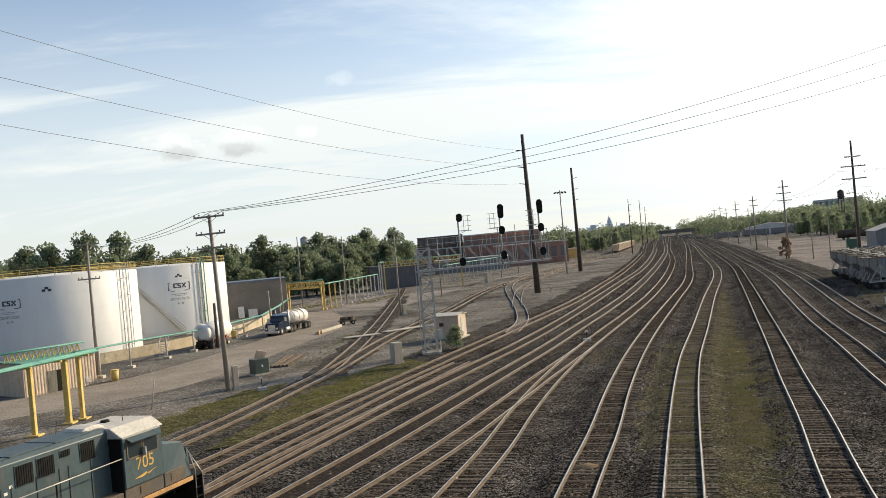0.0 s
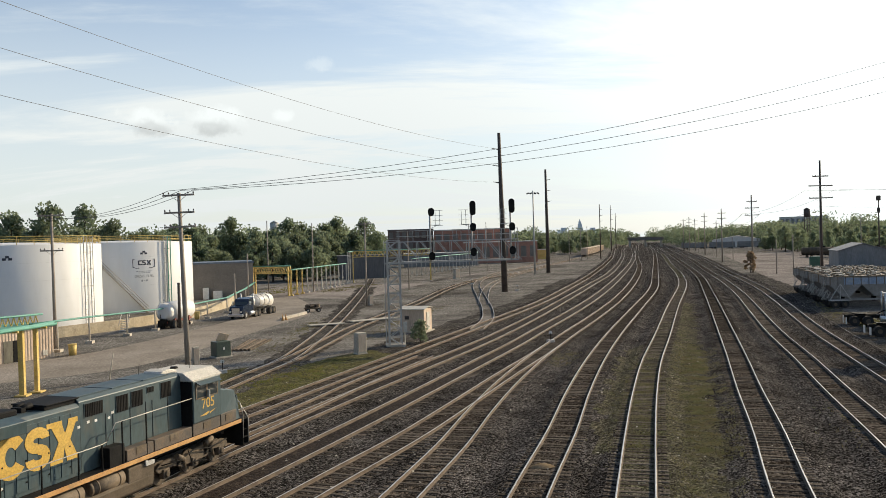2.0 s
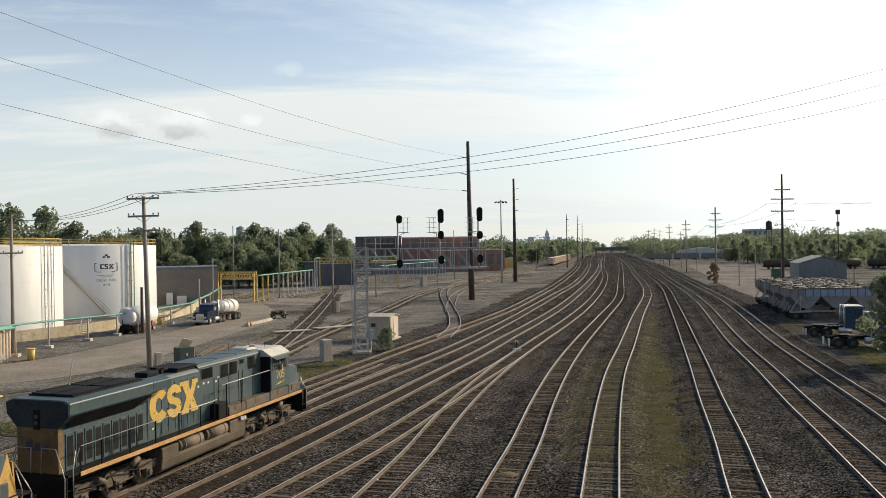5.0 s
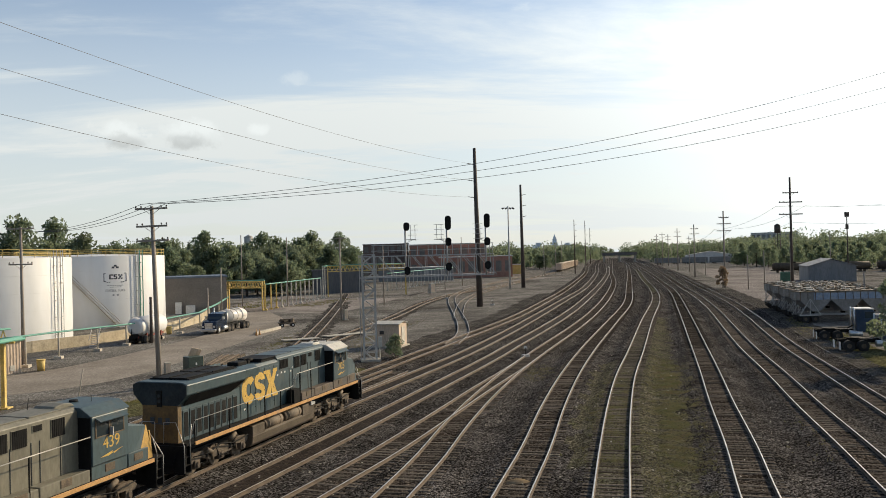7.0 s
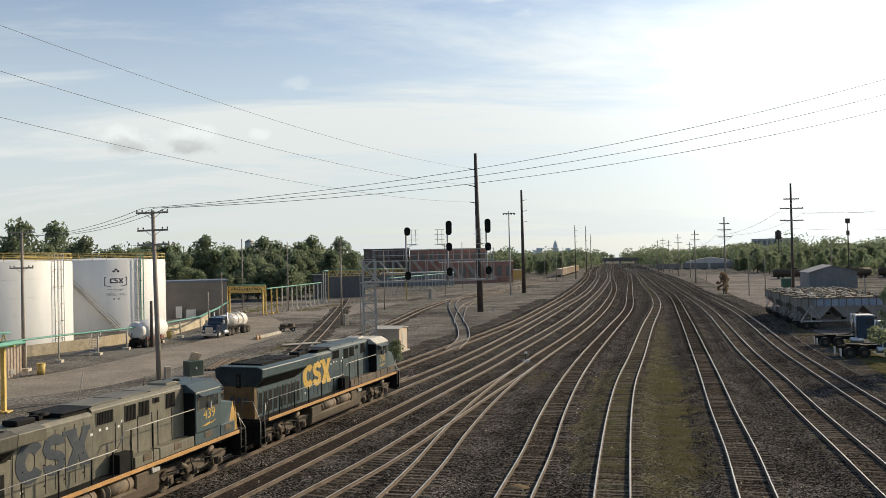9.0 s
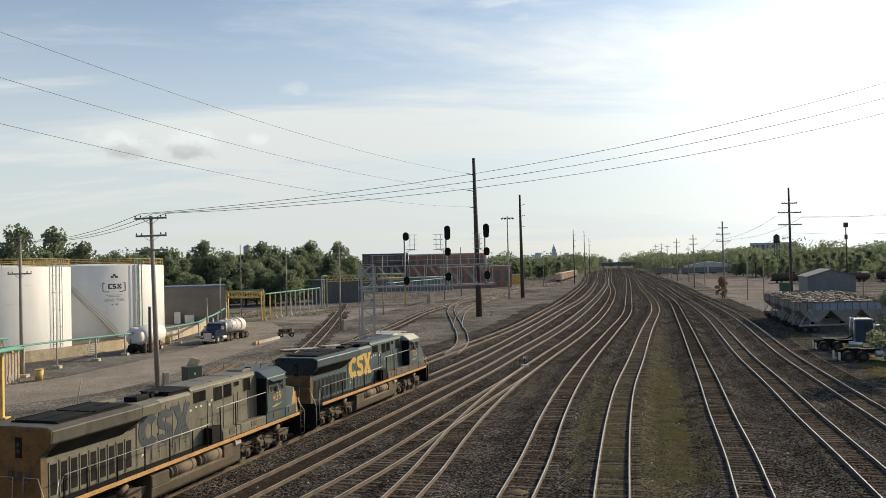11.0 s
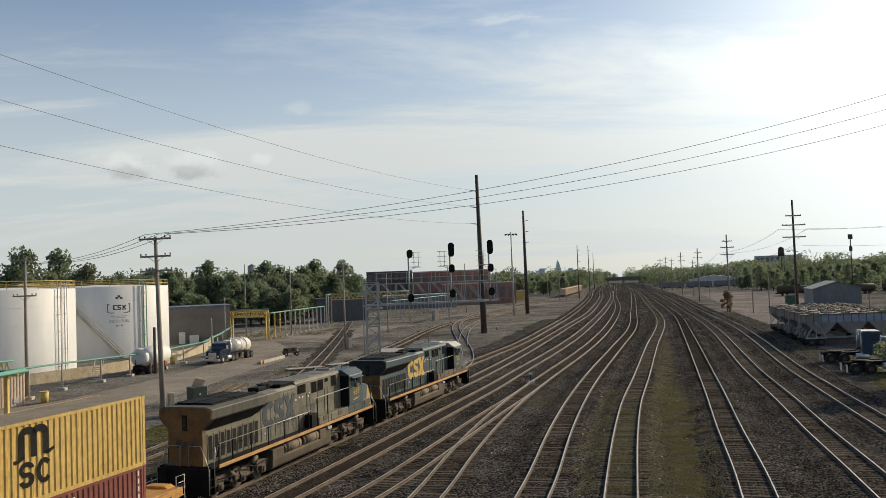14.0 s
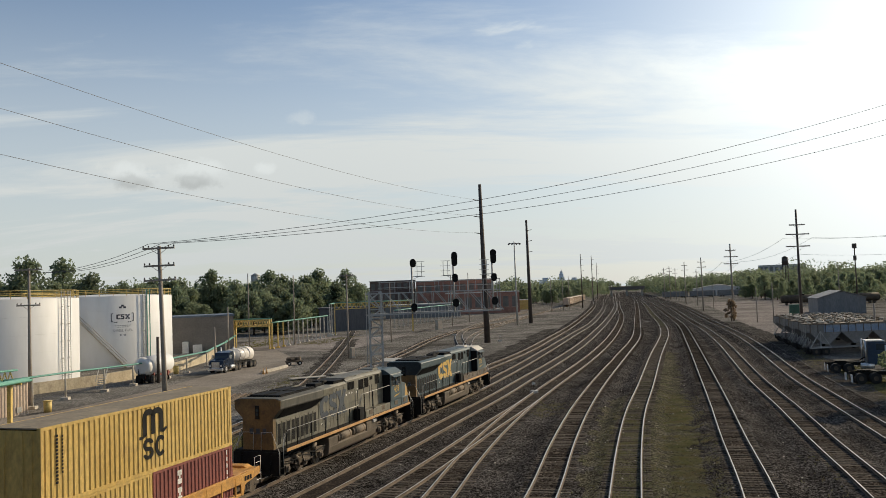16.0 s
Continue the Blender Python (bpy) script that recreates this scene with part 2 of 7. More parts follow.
M_CONCRETE = surface("stained_concrete", (0.40, 0.36, 0.29), (0.52, 0.47, 0.39), 0.5, 0.9, bump=0.3, c=(0.25, 0.22, 0.17))


# ---- mesh helpers ----
def box(bm, size, at, rot=None, mat=0):
    m = Matrix.Translation(at) @ (rot if rot else Matrix.Identity(4)) @ Matrix.Diagonal((*size, 1))
    vs = [bm.verts.new(m @ Vector((x - .5, y - .5, z - .5))) for x in (0, 1) for y in (0, 1) for z in (0, 1)]
    for q in ((0, 1, 3, 2), (4, 6, 7, 5), (0, 4, 5, 1), (2, 3, 7, 6), (0, 2, 6, 4), (1, 5, 7, 3)):
        bm.faces.new([vs[i] for i in q]).material_index = mat
    return vs


def rod(bm, p, q, r, r2=None, n=8, mat=0, caps=True):
    p, q = Vector(p), Vector(q)
    r2 = r if r2 is None else r2
    d = (q - p).normalized()
    u = d.orthogonal().normalized()
    v = d.cross(u)
    a, b = [], []
    for i in range(n):
        w = math.tau * i / n
        o = math.cos(w) * u + math.sin(w) * v
        a.append(bm.verts.new(p + o * r))
        b.append(bm.verts.new(q + o * r2))
    for i in range(n):
        j = (i + 1) % n
        fc = bm.faces.new((a[i], a[j], b[j], b[i]))
        fc.material_index, fc.smooth = mat, n > 6
    if caps:
        bm.faces.new(a[::-1]).material_index = mat
        bm.faces.new(b).material_index = mat


def prism(bm, outline, lo, hi, axis="x", mat=0):
    """An outline of pairs, drawn out from lo to hi along an axis: x (pairs are y, z), y (x, z) or z (x, y)."""
    def at(p, h):
        return {"x": (h, p[0], p[1]), "y": (p[0], h, p[1]), "z": (p[0], p[1], h)}[axis]
    a = [bm.verts.new(at(p, lo)) for p in outline]
    b = [bm.verts.new(at(p, hi)) for p in outline]
    n = len(a)
    for i in range(n):
        j = (i + 1) % n
        bm.faces.new((a[i], a[j], b[j], b[i])).material_index = mat
    bm.faces.new(a[::-1]).material_index = mat
    bm.faces.new(b).material_index = mat


def tube(bm, pts, r, n=6, mat=0):
    """One unbroken pipe along pts."""
    P = [Vector(p) for p in pts]
    u, rings = None, []
    for i, p in enumerate(P):
        d = (P[min(i + 1, len(P) - 1)] - P[max(i - 1, 0)]).normalized()
        u = d.orthogonal() if u is None else u - d * u.dot(d)
        u.normalize()
        v = d.cross(u)
        rings.append([bm.verts.new(p + r * (math.cos(math.tau * k / n) * u + math.sin(math.tau * k / n) * v)) for k in range(n)])
    for a, b in zip(rings[:-1], rings[1:]):
        for k in range(n):
            fc = bm.faces.new((a[k], a[(k + 1) % n], b[(k + 1) % n], b[k]))
            fc.material_index, fc.smooth = mat, n > 5
    bm.faces.new(rings[0][::-1]).material_index = mat
    bm.faces.new(rings[-1]).material_index = mat


def mesh_of(name, bm, mats, bevel=0.0):
    bmesh.ops.recalc_face_normals(bm, faces=bm.faces)
    if bevel:
        bmesh.ops.bevel(bm, geom=[e for e in bm.edges if e.calc_face_angle(0) > 0.5], offset=bevel, segments=1, affect="EDGES", clamp_overlap=True)
    me = bpy.data.meshes.new(name)
    bm.to_mesh(me)
    bm.free()
    for m in (mats if isinstance(mats, (list, tuple)) else [mats]):
        me.materials.append(m)
    return me


def part(name, bm, mats, parent=None, label="", bevel=0.0, at=None):
    ob = new(name, mesh_of(name, bm, mats, bevel))
    ob.parent = parent
    if at is not None:
        ob.matrix_basis = at
    return tagged(ob, label)


def thing(name, at, label, category, group="", kind=""):
    ob = new(name)
    ob.empty_display_size = 0.3
    ob.matrix_basis = at
    return tagged(ob, label, category, group, kind)


def B():
    return bmesh.new()


def spline(pts, step):
    """Points at even steps along a smooth line through pts, with the headings (Catmull-Rom)."""
    P = [np.array(p, float) for p in pts]
    P = [2 * P[0] - P[1]] + P + [2 * P[-1] - P[-2]]
    dense = []
    for i in range(1, len(P) - 2):
        p0, p1, p2, p3 = P[i - 1:i + 3]
        k0, k1, k2 = [max(np.linalg.norm(b - a), 1e-6) ** 0.5 for a, b in ((p0, p1), (p1, p2), (p2, p3))]
        m1 = (p1 - p0) / k0 - (p2 - p0) / (k0 + k1) + (p2 - p1) / k1
        m2 = (p2 - p1) / k1 - (p3 - p1) / (k1 + k2) + (p3 - p2) / k2
        m1, m2 = m1 * k1, m2 * k1
        for u in np.linspace(0, 1, 24, endpoint=False):
            dense.append((2 * u ** 3 - 3 * u ** 2 + 1) * p1 + (u ** 3 - 2 * u ** 2 + u) * m1 + (-2 * u ** 3 + 3 * u ** 2) * p2 + (u ** 3 - u ** 2) * m2)
    dense.append(P[-2])
    D = np.array(dense)
    S = np.r_[0, np.cumsum(np.linalg.norm(np.diff(D, axis=0), axis=1))]
    s = np.arange(0, S[-1], step)
    x, y = np.interp(s, S, D[:, 0]), np.interp(s, S, D[:, 1])
    h = np.unwrap(np.arctan2(np.gradient(y), np.gradient(x)))
    return x, y, h, s
# ---- ground and tracks ----
GZ = -0.22          # the ground; the rails' top is z = 0
LINES = {
    "A": [(-6, -30), (4.3, 0), (14.7, 31.6), (17.8, 40.4), (21.6, 51.8), (26.6, 66.3), (32.9, 84.9), (41.0, 108.8), (50.8, 138.0), (66.5, 185.6), (84.0, 245.2), (117.4, 361.5), (190, 620), (312, 1062)],
    "B": [(1.5, -30), (11.0, 0), (20.9, 31.9), (23.4, 39.8), (26.5, 49.8), (30.6, 62.3), (36.5, 81.0), (44.1, 103.3), (53.9, 132.0), (66.4, 171.8), (76.4, 206.0), (120, 352), (193, 612), (316, 1062)],
    "C": [(5.8, -30), (15.1, 0), (29.9, 45.9), (32.8, 55.2), (36.3, 66.4), (40.8, 80.6), (45.7, 94.7), (52.1, 112.7), (61.6, 140.9), (71.6, 173.8), (83.0, 212.5), (123, 345), (197, 612), (320, 1062)],
    "D": [(-10.3, -30), (-1.0, 0), (8.8, 32.5), (11.3, 40.8), (14.5, 51.1), (18.8, 64.1), (24.7, 80.3), (36.4, 112.9), (53.8, 160.4), (66.0, 198.7), (85.8, 267.6), (127.1, 408.4), (187, 625), (308, 1065)],
    "E": [(-14.5, -30), (-5.3, 0), (4.7, 33.2), (7.4, 41.8), (10.5, 52.6), (14.7, 66.1), (20.5, 83.1), (31.3, 112.9), (45.6, 152.8), (65.6, 217.7), (108.8, 360.6), (170, 570), (304, 1066)],
    "F": [(-20.5, -30), (-11.0, 0), (-0.3, 34.0), (1.7, 40.5), (3.7, 48.1), (6.4, 57.3), (10.0, 68.1), (14.7, 81.0), (24.4, 106.3), (32.7, 129.3), (46.6, 171.3), (70.8, 251.4), (107, 384.6), (164, 586.8), (299, 1067)],
    "F1": [(-33.5, -30), (-19.8, 0), (-3.9, 35.0), (-0.6, 42.1), (2.8, 50.6), (6.8, 60.9), (10.9, 71.0), (14.7, 81.0)],
    "G": [(-37, -30), (-23.4, 0), (-7.9, 35.1), (-4.6, 42.8), (-0.7, 52.3), (3.9, 63.8), (9.5, 77.8), (14.2, 90.5), (20.7, 107.7), (30.2, 134.4), (42.9, 173.4), (64.0, 241.5), (100.0, 364.0), (158, 577), (294, 1068)],
    "H": [(-41, -35), (-26.0, 0), (-11.6, 36.3), (-8.4, 44.5), (-4.3, 54.6), (0.9, 66.8), (7.2, 81.9), (14.5, 101.8), (23.1, 127.1), (37.2, 169.7), (53.3, 218.9), (95.5, 367), (152, 581), (289, 1070)],
    "I": [(-44, -30), (-30.5, 0), (-14.1, 40.9), (-10.8, 49.5), (-6.7, 59.9), (-1.7, 72.4), (4.3, 87.6), (11.4, 105.5), (20.1, 128.4), (31.2, 162.6), (46.0, 210.1), (89.5, 364), (146, 582), (284, 1074)],
    "X": [(-14.6, 28.0), (-12.0, 36.0), (-10.6, 41.0), (-8.8, 46.0), (-6.6, 52.0), (-3.9, 59.9), (1.0, 72.4)],
    "K": [(-24, 30), (-20.0, 40.0), (-16.9, 49.0), (-15.0, 56.0), (-13.0, 65.5), (-11.7, 72.0), (-11.0, 84.0), (-10.4, 110.0), (-10.8, 170.0), (-12, 230)],
    "L": [(-13.0, 65.5), (-11.2, 73.0), (-9.7, 83.0), (-7.5, 98.0), (-4.2, 114.0), (0.8, 137.0), (7.4, 173.0), (16.5, 208), (28.0, 234), (42.0, 275.0), (80, 390), (120, 520)],
    "S2": [(10.9, 128.0), (12.6, 146.0), (16.4, 176.0), (23.0, 207.0), (33.5, 244.0), (48.0, 288.0)],
    "S": [(7.0, 92.0), (9.2, 103.0), (10.7, 119.0), (11.8, 141.0), (13.9, 180.0), (17.2, 206), (26.3, 247), (40.5, 292), (58, 350)],
}
WELL_TIED = {"D", "E", "F", "F1", "A", "B", "C", "I", "X"}


def strip(bm, left, right, z, mat=0):
    a = [bm.verts.new((x, y, z)) for x, y in left]
    b = [bm.verts.new((x, y, z)) for x, y in right]
    for i in range(len(a) - 1):
        bm.faces.new((a[i], b[i], b[i + 1], a[i + 1])).material_index = mat


def offset(name, d, step=4.0):
    x, y, h, s = spline(LINES[name], step)
    return list(zip(x + d * np.sin(h), y - d * np.cos(h)))



EDGE_L, EDGE_R = offset("I", -2.6, 1.0), offset("C", 2.9, 1.0)
N_ROWS = min(len(EDGE_L), len(EDGE_R))
NEAR_ROWS = 265
CENTRES = kdtree.KDTree(sum(int(400 / 0.4) for k in LINES))
for key in LINES:
    xs, ys, hs, s = spline(LINES[key], 0.4)
    for i in range(min(len(xs), 1000)):
        CENTRES.insert((xs[i], ys[i], 0), i)
CENTRES.balance()


def ease(v, lo, hi):
    u = min(1.0, max(0.0, (v - lo) / (hi - lo)))
    return u * u * (3 - 2 * u)


def ballast_z(x, y):
    """Height of the ballast: level under the ties, shoulders falling to shallow ditches between the tracks."""
    d = CENTRES.find((x, y, 0))[2]
    lump = noise.noise(Vector((x * 0.9, y * 0.9, 2))) * 0.045 + noise.noise(Vector((x * 0.25, y * 0.25, 5))) * 0.05
    fall = ease(d + 0.5 * lump, 1.42, 2.25)
    return GZ + 0.02 + fall * (lump - 0.24) * (1 - ease(y, 190, 228))


def bed_row(i):
    (x0, y0), (x1, y1) = EDGE_L[i], EDGE_R[i]
    n = 128
    row = []
    for k in range(n + 1):
        x, y = x0 + (x1 - x0) * k / n, y0 + (y1 - y0) * k / n
        rim = ease(min(k, n - k), 0, 4)
        row.append((x, y, GZ + (ballast_z(x, y) - GZ) * rim))
    return row


# the ground on both sides of the ballast, before and beyond it
bm = B()
for edge, far_x in ((EDGE_L[:N_ROWS:5], -4500), (EDGE_R[:N_ROWS:5], 4500)):
    outer = [(far_x, y) for x, y in edge]
    strip(bm, outer if far_x < 0 else edge, edge if far_x < 0 else outer, GZ)
for (xl, yl), (xr, yr), far_y in ((EDGE_L[0], EDGE_R[0], -3000), (EDGE_L[:N_ROWS:5][-1], EDGE_R[:N_ROWS:5][-1], 6000)):
    q = [bm.verts.new((x, y, GZ)) for x, y in ((-4500, far_y), (4500, far_y), (4500, yr), (xr, yr), (xl, yl), (-4500, yl))]
    bm.faces.new(q if far_y < 0 else q[::-1])
tagged(part("ground", bm, M_DIRT), "grey-brown cinder and dirt ground of a rail yard", "ground", kind="structure")

rows = [bed_row(i) for i in range(NEAR_ROWS)]
wide = len(rows[0])
me = bpy.data.meshes.new("ballast_bed")
me.from_pydata([p for r in rows for p in r], [], [(a * wide + k, a * wide + k + 1, (a + 1) * wide + k + 1, (a + 1) * wide + k) for a in range(NEAR_ROWS - 1) for k in range(wide - 1)])
for f in me.polygons:
    f.use_smooth = True
me.materials.append(M_BALLAST)
me.materials.append(M_SOIL)
DX, DY, DH, DS = spline(LINES["D"], 0.5)
BESIDE = kdtree.KDTree(len(DX))
for i in range(len(DX)):
    BESIDE.insert((DX[i], DY[i], 0), i)
BESIDE.balance()
for f in me.polygons:
    c = f.center
    if 18 < c.y < 120:
        k = BESIDE.find((c.x, c.y, 0))[1]
        side = (c.x - DX[k]) * math.sin(DH[k]) - (c.y - DY[k]) * math.cos(DH[k])
        rag = 0.9 * noise.noise(Vector((c.x * 0.5, c.y * 0.5, 8))) + 0.6 * noise.noise(Vector((c.x * 1.7, c.y * 1.7, 8)))
        if 0.9 < side < 3.9 + rag - 0.02 * max(0, c.y - 60) or -2.6 + rag < side < -1.2 and 38 < c.y < 75:
            f.material_index = 1
tagged(new("ballast_bed", me), "dark grey crushed stone ballast heaped under the tracks", "ballast", kind="structure")
bm = B()
strip(bm, EDGE_L[NEAR_ROWS - 1:N_ROWS:5], EDGE_R[NEAR_ROWS - 1:N_ROWS:5], GZ + 0.006)
tagged(part("ballast_beyond", bm, M_BALLAST), "dark grey crushed stone ballast of the far tracks", "ballast", kind="structure")


def in_corridor(x, y):
    k = int(np.searchsorted(EDGE_Y, y))
    return 0 < k < NEAR_ROWS - 1 and EDGE_L[k][0] + 1.2 < x < float(np.interp(y, EDGE_RY, EDGE_RX)) - 1.2


EDGE_Y = [p[1] for p in EDGE_L]
EDGE_RX, EDGE_RY = [p[0] for p in EDGE_R], [p[1] for p in EDGE_R]


def ground_z(x, y):
    return ballast_z(x, y) if in_corridor(x, y) else GZ


def ragged_margin(key, d0, d1, y0, y1, seed, name, label, firm=None):
    """Dark stone and cinders strewn along a track, with an uneven outer edge on both sides."""
    xs, ys, hs, s = spline(LINES[key], 0.8)
    bm = B()
    a, b = [], []
    for x, y, h in zip(xs, ys, hs):
        if y0 < y < y1:
            for row, d in ((a, d0), (b, d1)):
                d += 0 if d == firm else 0.8 * noise.noise(Vector((x * 0.22, y * 0.22, seed + d0))) + 0.5 * noise.noise(Vector((x * 0.9, y * 0.9, seed + d1)))
                row.append((x + d * math.sin(h), y - d * math.cos(h)))
    strip(bm, a, b, GZ + 0.009 + 0.001 * seed)
    tagged(part(name, bm, M_CINDER), label, "gravel", kind="structure")


ragged_margin("C", 2.95, 6.4, 36, 200, 1, "gravel_margin", "dark strewn gravel beside the track", 2.95)
ragged_margin("I", -5.6, -2.65, 30, 200, 2, "gravel_margin", "dark strewn gravel beside the track", -2.65)
ragged_margin("K", -2.1, 2.1, 40, 190, 3, "gravel_margin", "dark cinders round a yard track")
ragged_margin("L", -1.8, 1.8, 96, 240, 4, "gravel_margin", "dark cinders round a yard track")

RAIL_PROFILE = [(-0.07, -0.17), (-0.07, -0.155), (-0.012, -0.14), (-0.012, -0.045), (-0.032, -0.035), (-0.032, -0.004), (-0.025, 0.0),
                (0.025, 0.0), (0.032, -0.004), (0.032, -0.035), (0.012, -0.045), (0.012, -0.14), (0.07, -0.155), (0.07, -0.17)]


def rail(bm, xs, ys, hs, d, dz):
    rings = []
    for x, y, h in zip(xs, ys, hs):
        rx, ry = math.sin(h), -math.cos(h)
        rings.append([bm.verts.new((x + (d + u) * rx, y + (d + u) * ry, w + dz)) for u, w in RAIL_PROFILE])
    n = len(RAIL_PROFILE)
    for a, b in zip(rings[:-1], rings[1:]):
        for i in range(n - 1):
            bm.faces.new((a[i], b[i], b[i + 1], a[i + 1])).material_index = 1 if i in (5, 6, 7) else 0


bm = B()
box(bm, (0.23, 2.6, 0.18), (0, 0, 0))
TIE_MESH = mesh_of("tie", bm, M_TIE, bevel=0.012)


def track(key, order):
    dz = 0.0008 * order
    tr = thing("railway_track", pose(0, 0, 0), "railway track of dusty steel rails on wooden ties", "railway track", "tracks of the yard")
    xs, ys, hs, s = spline(LINES[key], 1.5)
    for d in (-0.755, 0.755):
        bm = B()
        rail(bm, xs, ys, hs, d, dz)
        part("rail", bm, [M_RAILRUST, M_RAILTOP], tr, "rusty rail with a bright worn top")
    bm = B()
    far = [i for i in range(len(xs)) if ys[i] < 420]
    high = -0.178 if key in "GH" else GZ + 0.024
    strip(bm, [(xs[i] - 0.70 * math.sin(hs[i]), ys[i] + 0.70 * math.cos(hs[i])) for i in far],
          [(xs[i] + 0.70 * math.sin(hs[i]), ys[i] - 0.70 * math.cos(hs[i])) for i in far], high + 0.0008 * order)
    part("bed", bm, M_SOIL if key == "D" else M_OILDARK if key in ("G", "H") else M_CINDER if key in ("K", "L") else M_DIRT if key in ("S", "S2") else M_OILBED, tr, "cinder and dirt between the rails" if key in ("L", "S", "S2") else "oil-stained brown track bed")
    x2, y2, h2, s2 = spline(LINES[key], 0.52)
    rng = random.Random(order)
    rest = B()
    for x, y, h in zip(x2, y2, h2):
        near = math.hypot(x, y)
        if not (-6 < y < 190):
            continue
        low = -0.262 - rng.random() ** 2 * 0.034 - (0.0 if key in WELL_TIED else 0.016) + 0.0003 * order
        if near < 88:
            t = new("tie", TIE_MESH)
            t.parent = tr
            t.matrix_basis = pose(x, y, low + 0.001 * order / 10, rng.uniform(-.4, .4), 0, math.degrees(h) + rng.uniform(-1.2, 1.2))
        elif key in WELL_TIED:
            box(rest, (0.23, 2.6, 0.18), (x, y, low), Matrix.Rotation(h, 4, "Z"))
    tagged(part("ties_beyond", rest, M_TIE, tr, "weathered wooden ties"), kind="stuff")
    return tr


for i, key in enumerate(LINES):
    track(key, i)
# ---- poles, tanks and yard ----
def utility_pole(at, height, arms, r=0.17, lean=0.0, insulators=True, label="weathered wooden utility pole with crossarms and insulators", yaw=0.0, mat=None, drop=0.0):
    """arms: (distance below the top, half length)."""
    p = thing("utility_pole", pose(at[0], at[1], GZ, 0, lean, yaw), label, "utility pole", "utility poles of the yard")
    bm = B()
    rod(bm, (0, 0, -0.3), (0, 0, height), r, r * 0.62, 10)
    part("pole", bm, mat or M_WOODPOLE, p)
    for down, half in arms:
        bm = B()
        box(bm, (half * 2, 0.12, 0.009 * height + 0.02), (0, -0.17, height - down))
        for sx in (-1, 1):
            rod(bm, (sx * half * 0.55, -0.17, height - down), (0, -0.12, height - down - half * 0.42), 0.022, n=4)
        arm = part("crossarm", bm, M_WOODPOLE, p)
        if insulators:
            for u in (-0.95, -0.62, 0.62, 0.95):
                bm = B()
                rod(bm, (u * half, -0.17, height - down + 0.06), (u * half, -0.17, height - down + 0.14), 0.02, n=6)
                rod(bm, (u * half, -0.17, height - down + 0.12), (u * half, -0.17, height - down + 0.26), 0.07, 0.045, 8)
                part("insulator", bm, M_DARKPOLE, arm)
    return p


POLE_A = (-19.1, 68.4)
utility_pole(POLE_A, 15.0, ((0.2, 1.3), (1.65, 1.25), (2.85, 1.3)), 0.23, -1.2, label="leaning wooden utility pole with three crossarms beside the gravel road")
utility_pole((-38.0, 86.8), 14.4, ((0.2, 1.4), (3.9, 1.2)), 0.2, label="wooden utility pole with crossarms in front of a white tank")
utility_pole((-7.9, 134.0), 13.8, ((0.3, 1.1),), 0.17, label="slim grey utility pole with one crossarm")
utility_pole((90.2, 175.6), 25.7, ((3.5, 1.8), (5.6, 2.7), (8.3, 2.7)), 0.32, label="tall utility pole with three crossarms and a spike on top", mat=M_DARKPOLE)
utility_pole((86.0, 202.2), 19.7, ((1.7, 1.3), (3.3, 1.8), (5.1, 1.8)), 0.26)
utility_pole((108.4, 280.3), 18.8, ((1.6, 1.4), (3.4, 1.6)), 0.26)
utility_pole((137.0, 375.4), 20.0, ((1.8, 1.5), (4.0, 1.8)), 0.28)


for q, hh in (((162.9, 481.6), 19.4), ((164.6, 476.5), 20.2), ((166.6, 472.2), 19.0)):
    utility_pole(q, hh, ((1.2, 1.7), (3.2, 1.7)), 0.26, insulators=False)
utility_pole((130.8, 344.3), 15.7, ((1.2, 1.5),), 0.2, insulators=False)
utility_pole((100.7, 196.7), 13.4, ((0.6, 1.2),), 0.17)


def steel_pole(at, height, lean, side, girth=1.0):
    p = thing("steel_pole", pose(at[0], at[1], GZ, 0, lean, 0), "tall dark brown steel power pole with short brackets", "power pole", "tall steel poles")
    bm = B()
    rod(bm, (0, 0, -0.3), (0, 0, height), 0.62 * girth * height / 31, 0.3 * girth * height / 31, 12)
    part("shaft", bm, M_DARKPOLE, p)
    for k in (0.105, 0.21, 0.315):
        bm = B()
        rod(bm, (0, 0, height * (1 - k)), (side * 1.5 * height / 31, 0, height * (1 - k) + 0.3), 0.09, 0.06, 6)
        part("bracket", bm, M_DARKPOLE, p)
    return p


steel_pole((17.7, 157.8), 31.1, -0.6, -1)
steel_pole((39.7, 237.4), 30.5, -0.2, 1)
for q, hh in (((86.3, 370.1), 25), ((134.2, 543.6), 31), ((156.9, 620.5), 28)):
    steel_pole(q, hh, 0, 1, 0.6)


def flood_light(at, height):
    p = thing("floodlight_mast", pose(at[0], at[1], GZ), "tall grey floodlight mast with a ring of lamps", "floodlight", "floodlight masts")
    bm = B()
    rod(bm, (0, 0, -0.2), (0, 0, height), 0.3, 0.16, 10)
    part("mast", bm, M_GALV, p)
    bm = B()
    rod(bm, (-1.5, 0, height - 0.6), (1.5, 0, height - 0.6), 0.08, n=6)
    part("lamp_bar", bm, M_GALV, p)
    for x in (-1.5, -0.6, 0.6, 1.5):
        bm = B()
        box(bm, (0.62, 0.5, 0.42), (x, 0, height - 0.75), Matrix.Rotation(0.5 * (1 if x > 0 else -1), 4, "Y"))
        part("lamp_head", bm, M_DARKPOLE, p, bevel=0.04)


flood_light((34.4, 228.7), 23.8)



